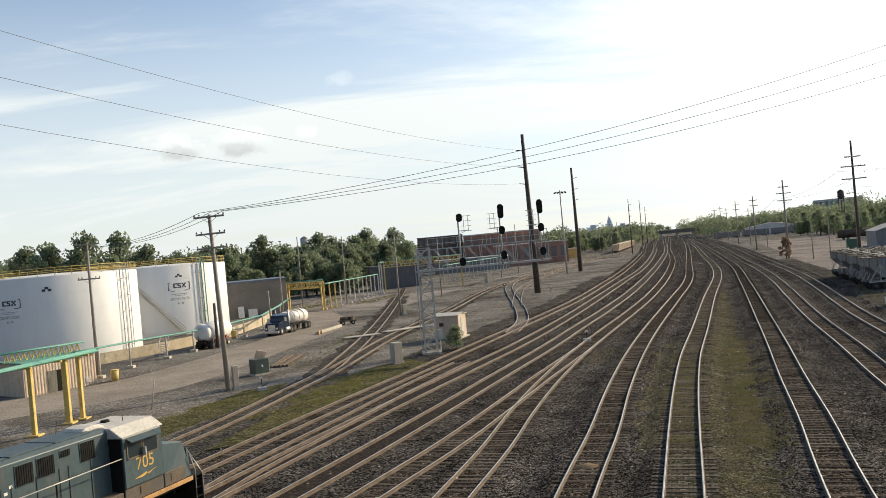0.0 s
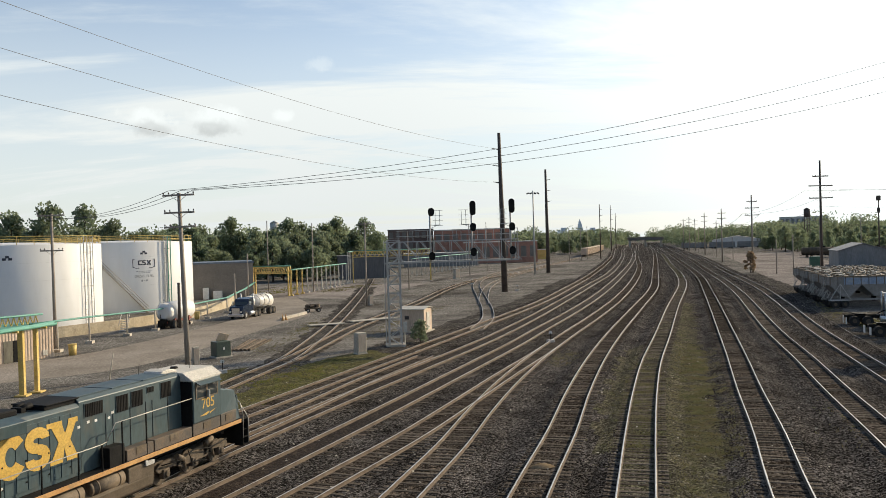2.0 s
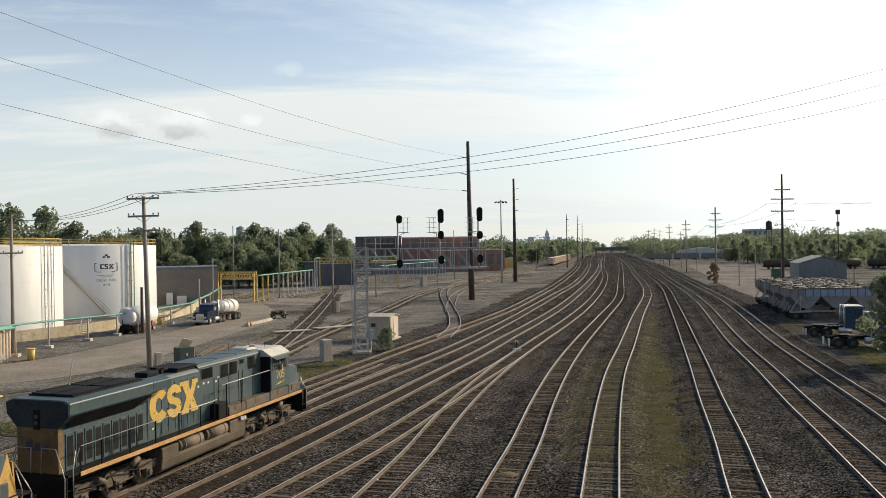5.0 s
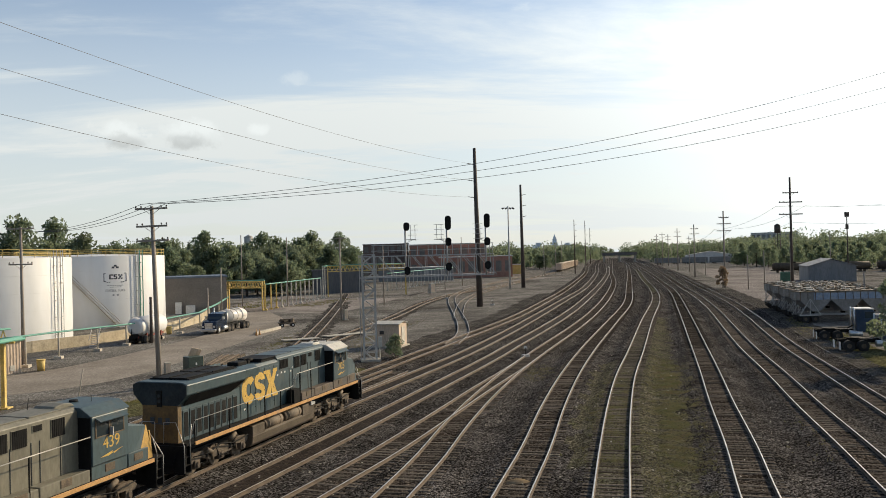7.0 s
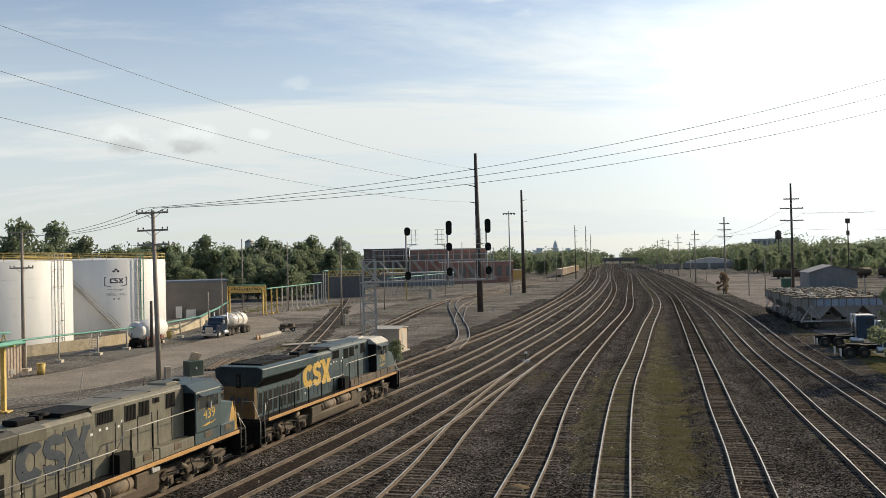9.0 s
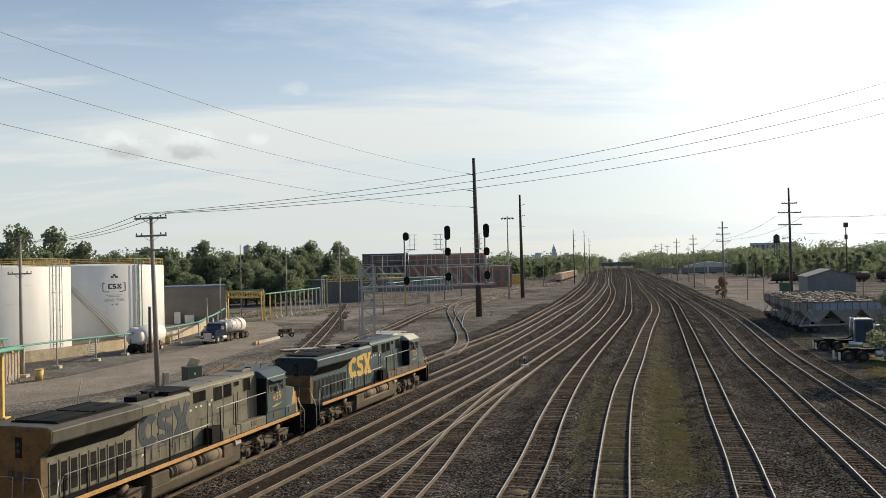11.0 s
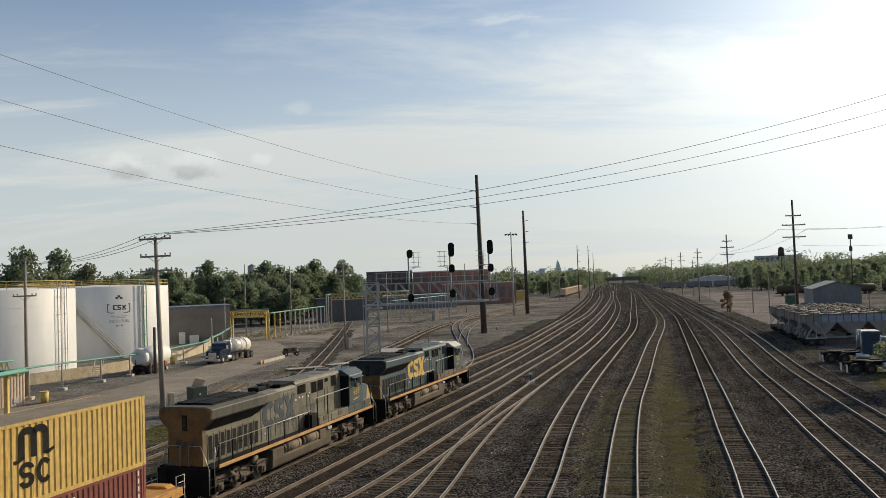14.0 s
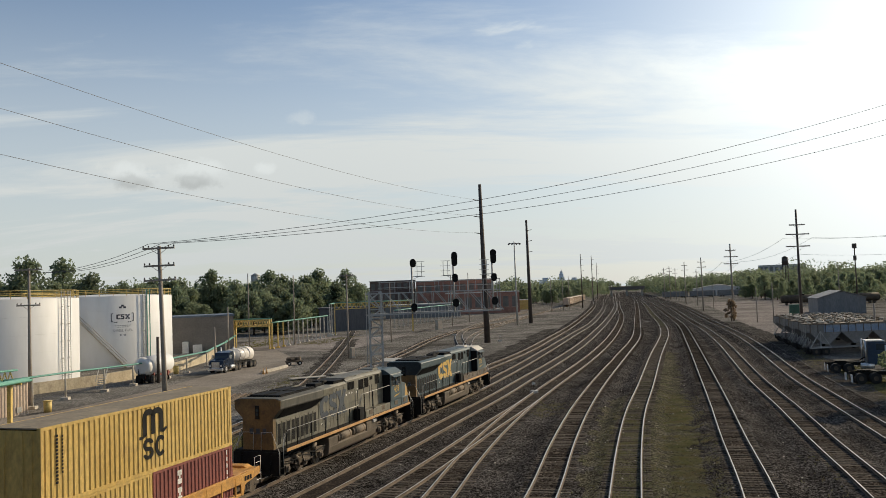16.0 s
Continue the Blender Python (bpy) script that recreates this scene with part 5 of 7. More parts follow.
    part("number_bars", bm, M_BLACK, C, at=Matrix.Translation((0, -1.445, 0)))
    return C


CAR = well_car()
RAILS = spline(LINES["H"], 0.5)
S0, SPEED = 38.7, 3.42          # where the first locomotive's front is at the start, and metres a second
BASE = float(np.interp(0.0, RAILS[1], RAILS[3]))


def travelled(t):
    """Metres run since the start: an even pace, slackening a little from the seventh second on."""
    return SPEED * t - 0.5 * 0.030 * max(0.0, t - 7.0) ** 2


def ride(ob, back, half):
    """Keys a thing along the train's rails, its middle so far behind the front, its truck centres 2 half apart."""
    x, y, h, ss = RAILS
    rows = []
    for k in range(33):
        s = BASE + S0 + travelled(k * 0.5) - back
        a = [float(np.interp(s - half, ss, v)) for v in (x, y)]
        b = [float(np.interp(s + half, ss, v)) for v in (x, y)]
        rows.append((k * 0.5, pose((a[0] + b[0]) / 2, (a[1] + b[1]) / 2, 0, 0, 0, math.degrees(math.atan2(b[1] - a[1], b[0] - a[0])))))
    walk(ob, rows)


def motions():
    ride(LOCO1, 11.2, 6.4)
    ride(LOCO2, 32.75, 6.4)
    for ob in (CAR, BOX_TOP, BOX_RED, BOX_YEL):
        ride(ob, 53.4, 7.6)
    for ws, ax, r in WHEELS:
        step = 0.2
        walk(ws, [(k * step, pose(ax, 0, r, 0, math.degrees(travelled(k * step) / r) % 360, 0)) for k in range(81)])


# ---- fuel yard ----
TANK2 = storage_tank((-51.0, 143.2), 11.9, 11.5, "round white diesel tank with yellow roof railing and winding stair", (-53.4, 8.1), (-53.4, 9.7), "DIESEL FUEL", ((-32.3, 0), (-36, 1)), (-52, -100), 0.9)
TANK1 = storage_tank((-54.9, 112.3), 11.5, 11.3, "wide round white steel diesel tank with a vertical ladder", (-88.0, 8.3), (-65.5, 9.6), "DIESEL FUEL", ((-8.2, 1), (-15, 1)), None, 0.72)

# retaining wall round the tanks
M_TANWALL = surface("tan_stained_wall", (0.42, 0.35, 0.24), (0.52, 0.44, 0.31), 0.4, 0.9, bump=0.2, c=(0.26, 0.21, 0.15), c_amount=0.6)
WALL = [(-52.0, 88.0), (-42.6, 99.5), (-38.2, 106.5), (-32.8, 122.0), (-32.0, 140.0), (-36.0, 165.0)]
bm = B()
for (x0, y0), (x1, y1) in zip(WALL[:-1], WALL[1:]):
    d = math.hypot(x1 - x0, y1 - y0)
    box(bm, (d + 0.2, 0.3, 1.35), ((x0 + x1) / 2, (y0 + y1) / 2, GZ + 0.67), Matrix.Rotation(math.atan2(y1 - y0, x1 - x0), 4, "Z"))
tagged(part("retaining_wall", bm, M_TANWALL), "low stained tan concrete wall round the fuel tanks", "retaining wall", kind="structure")

# road and grass
bm = B()
ROAD_R = [(-48, 52), (-35.5, 64.0), (-25.5, 71.5), (-21.0, 88), (-18.5, 104), (-15.5, 122), (-18.0, 140), (-24.0, 163)]
ROAD_L = [(-58, 62), (-43.0, 74.0), (-34.6, 80.5), (-31.0, 90), (-28.4, 101), (-26.3, 112), (-25.0, 125), (-27.0, 140), (-32.0, 163)]
a_, b_ = spline(ROAD_L, 2.0), spline(ROAD_R, 2.0)
k_ = 44
ra = [(float(np.interp(i / k_, a_[3] / a_[3][-1], a_[0])), float(np.interp(i / k_, a_[3] / a_[3][-1], a_[1]))) for i in range(k_ + 1)]
rb = [(float(np.interp(i / k_, b_[3] / b_[3][-1], b_[0])), float(np.interp(i / k_, b_[3] / b_[3][-1], b_[1]))) for i in range(k_ + 1)]
strip(bm, ra, rb, GZ + 0.012)
tagged(part("road", bm, M_ROAD), "pale dusty gravel service road past the fuel tanks", "road", kind="structure")
bm = B()
strip(bm, [(-36, 190), (-30, 166), (-10, 150), (14, 240), (60, 330)], [(-28, 230), (-14, 205), (2, 200), (30, 270), (80, 340)], GZ + 0.008)
strip(bm, [(64, 130), (75, 165), (88, 205), (104, 250), (150, 390)], [(74, 126), (92, 160), (110, 200), (130, 245), (185, 380)], GZ + 0.008)
tagged(part("yard_gravel", bm, M_YARDGRAVEL), "grey-brown packed gravel of the far yard", "gravel", kind="structure")


def grass_patch(name, outline, count, seed, hmax, label, tall=1.0):
    """Rough blades strewn over a four-sided patch."""
    rng = random.Random(seed)
    bm = B()
    (ax, ay), (bx, by), (cx, cy), (dx, dy) = outline
    for i in range(count):
        u, v = rng.random(), rng.random()
        x = (1 - v) * ((1 - u) * ax + u * bx) + v * ((1 - u) * dx + u * cx)
        y = (1 - v) * ((1 - u) * ay + u * by) + v * ((1 - u) * dy + u * cy)
        x, y = x + rng.gauss(0, 0.45), y + rng.gauss(0, 0.45)
        q = 0.9 * noise.noise(Vector((x * 0.33, y * 0.33, seed))) + 0.6 * noise.noise(Vector((x * 1.4, y * 1.4, seed)))
        if rng.random() > 0.42 + 1.1 * q or min(v, 1 - v) < 0.45 * rng.random() or min(u, 1 - u) < 0.3 * rng.random():
            continue
        h = hmax * rng.uniform(0.35, 1.0) * (0.6 + 0.6 * noise.noise(Vector((x * 0.7, y * 0.7, 3))))
        z = ground_z(x, y) - 0.01
        for k in range(3):
            a = rng.uniform(0, math.tau)
            w = 0.028 * tall
            px, py = x + rng.uniform(-.12, .12), y + rng.uniform(-.12, .12)
            lean = Vector((math.cos(a + 1), math.sin(a + 1), 0)) * h * 0.5
            vs = [bm.verts.new((px - w * math.cos(a), py - w * math.sin(a), z)), bm.verts.new((px + w * math.cos(a), py + w * math.sin(a), z)), bm.verts.new((px + lean.x, py + lean.y, z + abs(h)))]
            bm.faces.new(vs)
    ob = part(name, bm, M_WEED if name == "weeds" else M_GRASS)
    return tagged(ob, label, "grass", kind="stuff")


grass_patch("grass", ((-18.5, 44.5), (-9.0, 64.0), (-3.2, 77.0), (-11.0, 70.0)), 12000, 1, 0.24, "patchy green grass between the tracks")
grass_patch("grass", ((-13.5, 52.0), (-9.6, 69.0), (-4.0, 76.0), (-9.4, 52.5)), 9000, 2, 0.22, "patchy green grass between the tracks")
grass_patch("grass", ((-26.0, 52.0), (-17.5, 63.5), (-14.5, 68.0), (-21.0, 58.0)), 3500, 3, 0.24, "patchy green grass beside the road")
grass_patch("weeds", ((8.6, 27.0), (25.0, 78.0), (28.8, 78.0), (11.9, 27.0)), 60000, 4, 0.13, "dry yellow-green weeds between two tracks")
grass_patch("weeds", ((8.4, 34.0), (20.2, 70.5), (21.6, 70.0), (9.8, 33.5)), 13000, 5, 0.13, "low green weeds grown between the rails")
grass_patch("weeds", ((19.3, 36.0), (24.6, 50.0), (26.6, 50.5), (21.3, 36.0)), 350, 6, 0.2, "sparse dry weeds beside the track")
grass_patch("weeds", ((7.4, 34.0), (14.6, 60.0), (17.4, 60.0), (10.8, 34.0)), 9000, 21, 0.13, "low green weeds beside the rail")
grass_patch("weeds", ((-9.0, 84.0), (3.0, 132.0), (6.5, 131.0), (-4.0, 84.0)), 4500, 22, 0.2, "thin yellow-green weeds over the cinders", 1.6)
grass_patch("weeds", ((-16.5, 74.0), (-13.5, 118.0), (-11.8, 118.0), (-13.2, 74.0)), 3000, 23, 0.2, "thin yellow-green weeds along the siding", 1.6)
grass_patch("weeds", ((-25.0, 176.0), (-13.0, 205.0), (-6.0, 203.0), (-17.0, 170.0)), 3500, 24, 0.35, "rough weeds under the pipe posts", 3.0)
grass_patch("weeds", ((36.5, 52.0), (47.0, 86.0), (52.0, 92.0), (41.0, 60.0)), 3500, 7, 0.35, "rough green weeds beside the parked trucks")
grass_patch("weeds", ((46.0, 88.0), (60.0, 122.0), (64.0, 122.0), (50.0, 92.0)), 2500, 8, 0.35, "rough green weeds beside the track")
grass_patch("weeds", ((14.2, 52.0), (17.9, 66.0), (18.9, 66.0), (15.0, 52.0)), 2600, 9, 0.15, "low green weeds grown between the rails")
grass_patch("grass", ((-36, 160), (-34, 215), (-20, 215), (-27, 172)), 2500, 10, 0.5, "rough green grass below the pipe rack", 3.0)


def turf(outline, seed):
    """A thin sheet of turf and soil with a ragged edge."""
    c = Vector((sum(p[0] for p in outline) / len(outline), sum(p[1] for p in outline) / len(outline), 0))
    bm = B()
    rim = []
    for (x0, y0), (x1, y1) in zip(outline, outline[1:] + outline[:1]):
        k = max(3, int(math.hypot(x1 - x0, y1 - y0) / 0.7))
        for i in range(k):
            p = Vector((x0 + (x1 - x0) * i / k, y0 + (y1 - y0) * i / k, 0))
            q = noise.noise(Vector((p.x * 0.35, p.y * 0.35, seed))) + 0.6 * noise.noise(Vector((p.x * 1.3, p.y * 1.3, seed)))
            p = p + (c - p).normalized() * (0.5 + q * 1.1)
            rim.append(bm.verts.new((p.x, p.y, GZ + 0.030)))
    mid = bm.verts.new((c.x, c.y, GZ + 0.030))
    for i in range(len(rim)):
        bm.faces.new((mid, rim[i], rim[(i + 1) % len(rim)]))
    tagged(part("turf", bm, M_TURF), "thin worn turf with bare soil showing through", "turf", kind="structure")


turf([(-15.0, 46.0), (-11.5, 47.5), (-6.0, 62.0), (-1.5, 74.5), (-4.5, 79.0), (-9.5, 71.0), (-11.0, 64.0)], 1)
turf([(-24.0, 50.0), (-20.5, 47.0), (-14.5, 62.0), (-14.2, 70.0), (-17.5, 68.0)], 2)
turf([(37.0, 53.0), (42.0, 58.0), (53.0, 92.0), (49.0, 90.0)], 4)


M_SAND = surface("tan_sand", (0.21, 0.155, 0.095), (0.28, 0.21, 0.13), 1.2, 0.95, bump=0.4, c=(0.12, 0.09, 0.06), spec=0.0)


def heap(at, r, h, label):
    T = thing("sand_heap", pose(at[0], at[1], GZ), label, "sand heap")
    bm = B()
    n, rings = 18, []
    for k, (q, z) in enumerate(((1.0, 0.02), (0.75, 0.45), (0.45, 0.8), (0.15, 1.0))):
        rings.append([bm.verts.new((q * r * (1 + 0.25 * noise.noise(Vector((math.cos(i * .35) * 2, math.sin(i * .35) * 2, k)))) * math.cos(math.tau * i / n), q * 0.6 * r * math.sin(math.tau * i / n), z * h)) for i in range(n)])
    for a, b in zip(rings[:-1], rings[1:]):
        for i in range(n):
            bm.faces.new((a[i], a[(i + 1) % n], b[(i + 1) % n], b[i])).smooth = True
    bm.faces.new(rings[-1])
    part("mound", bm, M_SAND, T)


heap((5.55, 36.3), 0.62, 0.17, "spilled tan sand between two rails")
heap((-10.2, 42.3), 0.3, 0.12, "small pale sand spill by a rail")
grass_patch("weeds", ((10.6, 65.5), (13.6, 74.5), (15.2, 74.0), (12.2, 65.5)), 1600, 11, 0.24, "dry tan weeds at the switch")


def debris():
    rng = random.Random(5)
    bm = B()
    for i in range(700):
        y = rng.uniform(30, 110)
        x = rng.uniform(-0.28 * y + 2, 0.52 * y) if rng.random() < .8 else rng.uniform(-25, 0)
        s = rng.uniform(0.025, 0.08) * (1.6 if rng.random() < .1 else 1)
        box(bm, (s, s * rng.uniform(.5, 1.4), s * 0.5), (x, y, ground_z(x, y) + 0.01 + s * 0.2), Matrix.Rotation(rng.uniform(0, 3), 4, "Z") @ Matrix.Rotation(rng.uniform(-.4, .4), 4, "X"))
    tagged(part("debris", bm, M_CONCRETE), "pale scraps and loose stones strewn over the ballast", "debris", kind="stuff")


debris()


# green pipe on yellow legs, its shed, posts
def pipe_bridge():
    T = thing("pipe_bridge", pose(0, 0, 0), "green pipe trough carried on tall yellow steel legs", "pipe bridge")
    a, b = Vector((-32.0, 41.0, 4.75)), Vector((-27.6, 62.6, 4.75))
    d = (b - a).normalized()
    n = Vector((d.y, -d.x, 0))
    for off, r in ((-0.28, 0.13), (0.05, 0.17), (0.34, 0.09)):
        bm = B()
        rod(bm, a + n * off, b + n * off + Vector((0, 0, -0.05)), r, n=12)
        part("pipe", bm, M_GREENPIPE, T, "green painted pipe")
    for p, w in (((-29.1, 55.7), 0.28), ((-28.5, 59.5), 0.38), ((-28.1, 60.9), 0.28)):
        bm = B()
        box(bm, (w, 0.34, 4.85), (p[0], p[1], GZ + 2.42))
        box(bm, (0.9, 0.9, 0.12), (p[0], p[1], GZ + 0.06))
        part("leg", bm, M_YELLOWSTEEL, T, "yellow steel leg on a base plate", 0.02)
    for k in range(7):
        bm = B()
        p = a + d * (2 + k * 3.1)
        box(bm, (1.1, 0.14, 0.14), (p.x, p.y, 4.56), Matrix.Rotation(math.atan2(n.y, n.x), 4, "Z"))
        part("saddle", bm, M_YELLOWSTEEL, T)


pipe_bridge()
M_TANMETAL = surface("tan_ribbed_sheet", (0.56, 0.43, 0.31), (0.63, 0.49, 0.36), 0.6, 0.6, bump=0.06, c=(0.30, 0.22, 0.15), c_amount=0.4, stretch=(1, 1, 0.3))


def tan_shed():
    c0, c1 = Vector((-40.0, 75.4, 0)), Vector((-35.8, 81.2, 0))
    d = (c1 - c0).normalized()
    T = thing("metal_shed", Matrix.Translation((c0.x, c0.y, GZ)) @ Matrix.Rotation(math.atan2(d.y, d.x), 4, "Z"), "tan ribbed metal pump shed with a green roof edge", "shed")
    w, dep, h = 7.2, 5.0, 3.1
    bm = B()
    ribbed_wall(bm, 0, w, 0, 0, h, 0.3, 0.03, -1)
    part("front_wall", bm, M_TANMETAL, T)
    bm = B()
    box(bm, (0.1, dep, h), (0.05, dep / 2 + .02, h / 2))
    box(bm, (0.1, dep, h), (w - 0.05, dep / 2 + .02, h / 2))
    box(bm, (w, 0.1, h), (w / 2, dep, h / 2))
    part("side_wall", bm, M_TANMETAL, T)
    bm = B()
    box(bm, (w + 0.4, dep + 0.5, 0.14), (w / 2, dep / 2, h + 0.07))
    part("roof", bm, M_GREENPIPE, T, "flat roof with a green edge", 0.02)
    for x in (2.7, 3.6):
        bm = B()
        box(bm, (0.86, 0.05, 2.05), (x, -0.06, 1.05))
        part("door", bm, M_LOCOGREY if x < 3 else M_BLACK, T, "grey steel door" if x < 3 else "open dark doorway")
    bm = B()
    box(bm, (0.5, 0.06, 0.5), (6.3, -0.05, 0.55))
    part("vent", bm, M_CABROOF, T)
    # yellow pipework above the roof
    for k in range(14):
        bm = B()
        x = -0.5 + k * 0.55
        rod(bm, (x, 2.5, h + 0.1), (x + 0.25, 2.5, h + 0.95), 0.06, n=6)
        rod(bm, (x + 0.25, 2.5, h + 0.95), (x + 0.5, 2.5, h + 0.15), 0.06, n=6)
        part("pipe_brace", bm, M_YELLOWSTEEL, T)
    bm = B()
    rod(bm, (-4.0, 2.3, h + 1.05), (w + 0.3, 2.3, h + 1.05), 0.09, n=8)
    rod(bm, (-4.0, 2.7, h + 1.05), (w + 0.3, 2.7, h + 1.05), 0.09, n=8)
    part("roof_pipe", bm, M_GREENPIPE, T, "green pipe run over the roof")


tan_shed()


def low_pipe():
    T = thing("pipe_run", pose(0, 0, 0), "thin green pipe run on tan posts along the tank wall", "pipe run")
    pts = [(-37.8, 81.0, 3.1), (-37.0, 85.0, 3.0), (-36.5, 92.0, 2.75), (-33.0, 104.0, 2.45), (-31.0, 112.0, 2.35), (-29.4, 128.0, 2.2), (-31.0, 150.0, 2.4), (-33.2, 169.8, 2.6)]
    for off in (-0.14, 0.16):
        bm = B()
        tube(bm, [(x + off, y, z) for x, y, z in pts], 0.09, 8)
        part("pipe", bm, M_GREENPIPE, T)
    for x, y, z in pts[1:-1] + [(-34.6, 98.5, 2.6), (-30.2, 119, 2.2), (-30.0, 137, 2.2)]:
        bm = B()
        rod(bm, (x, y, GZ), (x, y, z - 0.1), 0.1, n=8)
        box(bm, (0.8, 0.8, 0.3), (x, y, GZ + 0.15))
        part("post", bm, M_CONCRETE, T)
    bm = B()
    tube(bm, [(-34.8, 99, 1.0), (-35.2, 101.4, 2.4)], 0.04)
    tube(bm, [(-35.8, 99, 1.0), (-36.2, 101.4, 2.4)], 0.04)
    stile = part("stile", bm, M_GALV, T, "steel steps over the wall")
    for k in range(8):
        bm = B()
        box(bm, (0.9, 0.3, 0.05), (-35.3 - 0.05 * k, 99.0 + 0.32 * k, 0.2 + 0.19 * k))
        part("tread", bm, M_GALV, stile)


low_pipe()


def yellow_drum(at):
    T = thing("drum", pose(at[0], at[1], GZ), "faded yellow plastic drum standing on the gravel", "drum")
    bm = B()
    rod(bm, (0, 0, 0), (0, 0, 1.05), 0.34, 0.40, 16)
    part("body", bm, M_YELLOWSTEEL, T)
    bm = B()
    rod(bm, (0, 0, 1.05), (0, 0, 1.12), 0.43, n=16)
    part("rim", bm, M_YELLOWSTEEL, T)


yellow_drum((-34.3, 83.1 - 1.0))
yellow_drum((-31.6, 118.5))
M_TYRE = surface("worn_tyre_rubber", (0.016, 0.015, 0.014), (0.032, 0.030, 0.028), 2.0, 0.85, bump=0.2, c=(0.09, 0.08, 0.065), c_amount=0.3)
M_CHROME = surface("dull_aluminium", (0.60, 0.60, 0.58), (0.72, 0.72, 0.70), 1.2, 0.35, 0.75, 0.05, c=(0.4, 0.38, 0.34))
M_NAVY = surface("dark_navy_truck_paint", (0.010, 0.018, 0.035), (0.016, 0.026, 0.048), 1.0, 0.25, bump=0.02)
M_BLUETRUCK = surface("blue_truck_paint", (0.016, 0.04, 0.08), (0.026, 0.058, 0.105), 1.0, 0.35, bump=0.02, c=(0.08, 0.09, 0.10))


def tyre(parent, x, y, r=0.52, w=0.28, dual=False):
    bm = B()
    for yy in ((y, y - math.copysign(0.32, y)) if dual else (y,)):
        rod(bm, (x, yy - w / 2, r), (x, yy + w / 2, r), r, n=22)
        rod(bm, (x, yy - w / 2 - 0.012, r), (x, yy + w / 2 + 0.012, r), r * 0.88, n=22)
    t = part("tyre", bm, M_TYRE, parent)
    bm = B()
    s = math.copysign(1, y)
    rod(bm, (x, y + s * (w / 2 - 0.02), r), (x, y + s * (w / 2 + 0.03), r), r * 0.52, r * 0.40, 14)
    part("rim", bm, M_TRUCKFRAME if dual else M_CHROME, t)


M_CREAMTANK = surface("cream_tank_paint", (0.62, 0.58, 0.52), (0.70, 0.66, 0.60), 1.0, 0.35, bump=0.02, tone_range=(0.94, 1.05))


def tanker_truck(at, yaw):
    T = thing("tanker_truck", pose(at[0], at[1], GZ, 0, 0, yaw), "navy tractor with a polished tank trailer parked on the road", "tanker truck")
    bm = B()
    prism(bm, [(0.0, 0.55), (0.0, 1.25), (0.25, 1.75), (1.6, 1.95), (1.95, 2.75), (3.4, 2.95), (3.4, 0.75), (1.9, 0.75)], -1.1, 1.1, "y")
    cab = part("cab", bm, M_NAVY, T, "dark navy bonneted cab", 0.06)
    bm = B()
    prism(bm, [(1.60, 1.98), (1.94, 2.70), (1.99, 2.70), (1.65, 1.96)], -0.95, 0.95, "y")
    part("windscreen", bm, M_GLASS, cab)
    bm = B()
    for s in (-1, 1):
        box(bm, (0.95, 0.02, 0.62), (2.5, s * 1.11, 2.35))
    part("side_window", bm, M_GLASS, cab)
    bm = B()
    box(bm, (0.05, 1.2, 1.05), (-0.02, 0, 1.05))
    for k in range(7):
        box(bm, (0.03, 0.05, 1.0), (-0.05, -0.5 + k * 0.167, 1.05))
    part("grille", bm, M_CHROME, cab, "chrome grille")
    bm = B()
    box(bm, (0.3, 2.35, 0.35), (-0.1, 0, 0.55))
    part("bumper", bm, M_CHROME, cab, "", 0.05)
    for s in (-1, 1):
        bm = B()
        rod(bm, (0.0, s * 0.85, 1.05), (-0.08, s * 0.85, 1.05), 0.15, n=12)
        part("headlight", bm, M_WHITEPAINT, cab)
        bm = B()
        rod(bm, (3.5, s * 1.0, 0.9), (3.5, s * 1.0, 3.5), 0.08, n=10)
        part("exhaust", bm, M_CHROME, cab)
        bm = B()
        box(bm, (0.1, 0.25, 0.5), (1.75, s * 1.4, 2.2))
        part("mirror", bm, M_CHROME, cab)
        bm = B()
        rod(bm, (2.0, s * 1.0, 0.7), (3.3, s * 1.0, 0.7), 0.32, n=14)
        part("fuel_tank", bm, M_CHROME, T)
        tyre(T, 0.95, s * 1.0)
        for x in (3.9, 5.0, 8.8, 9.95):
            tyre(T, x, s * 1.08, dual=True)
    bm = B()
    box(bm, (8.2, 0.9, 0.25), (6.4, 0, 1.0))
    part("chassis", bm, M_BLACK, T)
    bm = B()
    rod(bm, (4.2, 0, 2.15), (10.2, 0, 2.0), 0.92, 0.98, 24)
    rod(bm, (3.95, 0, 2.15), (4.2, 0, 2.15), 0.6, 0.92, 24)
    rod(bm, (10.2, 0, 2.0), (10.45, 0, 2.0), 0.98, 0.62, 24)
    for x in (5.7, 7.2, 8.7):
        rod(bm, (x, 0, 2.1), (x + 0.1, 0, 2.1), 1.0, n=24)
    part("tank", bm, M_CREAMTANK, T, "cream aluminium tank")
    bm = B()
    box(bm, (5.0, 0.6, 0.05), (7.2, 0, 3.08))
    for x in (5.4, 7.2, 9.0):
        rod(bm, (x, 0, 3.0), (x, 0, 3.2), 0.28, n=12)
    part("catwalk", bm, M_GALV, T)


tanker_truck((-25.5, 116.2), 74)


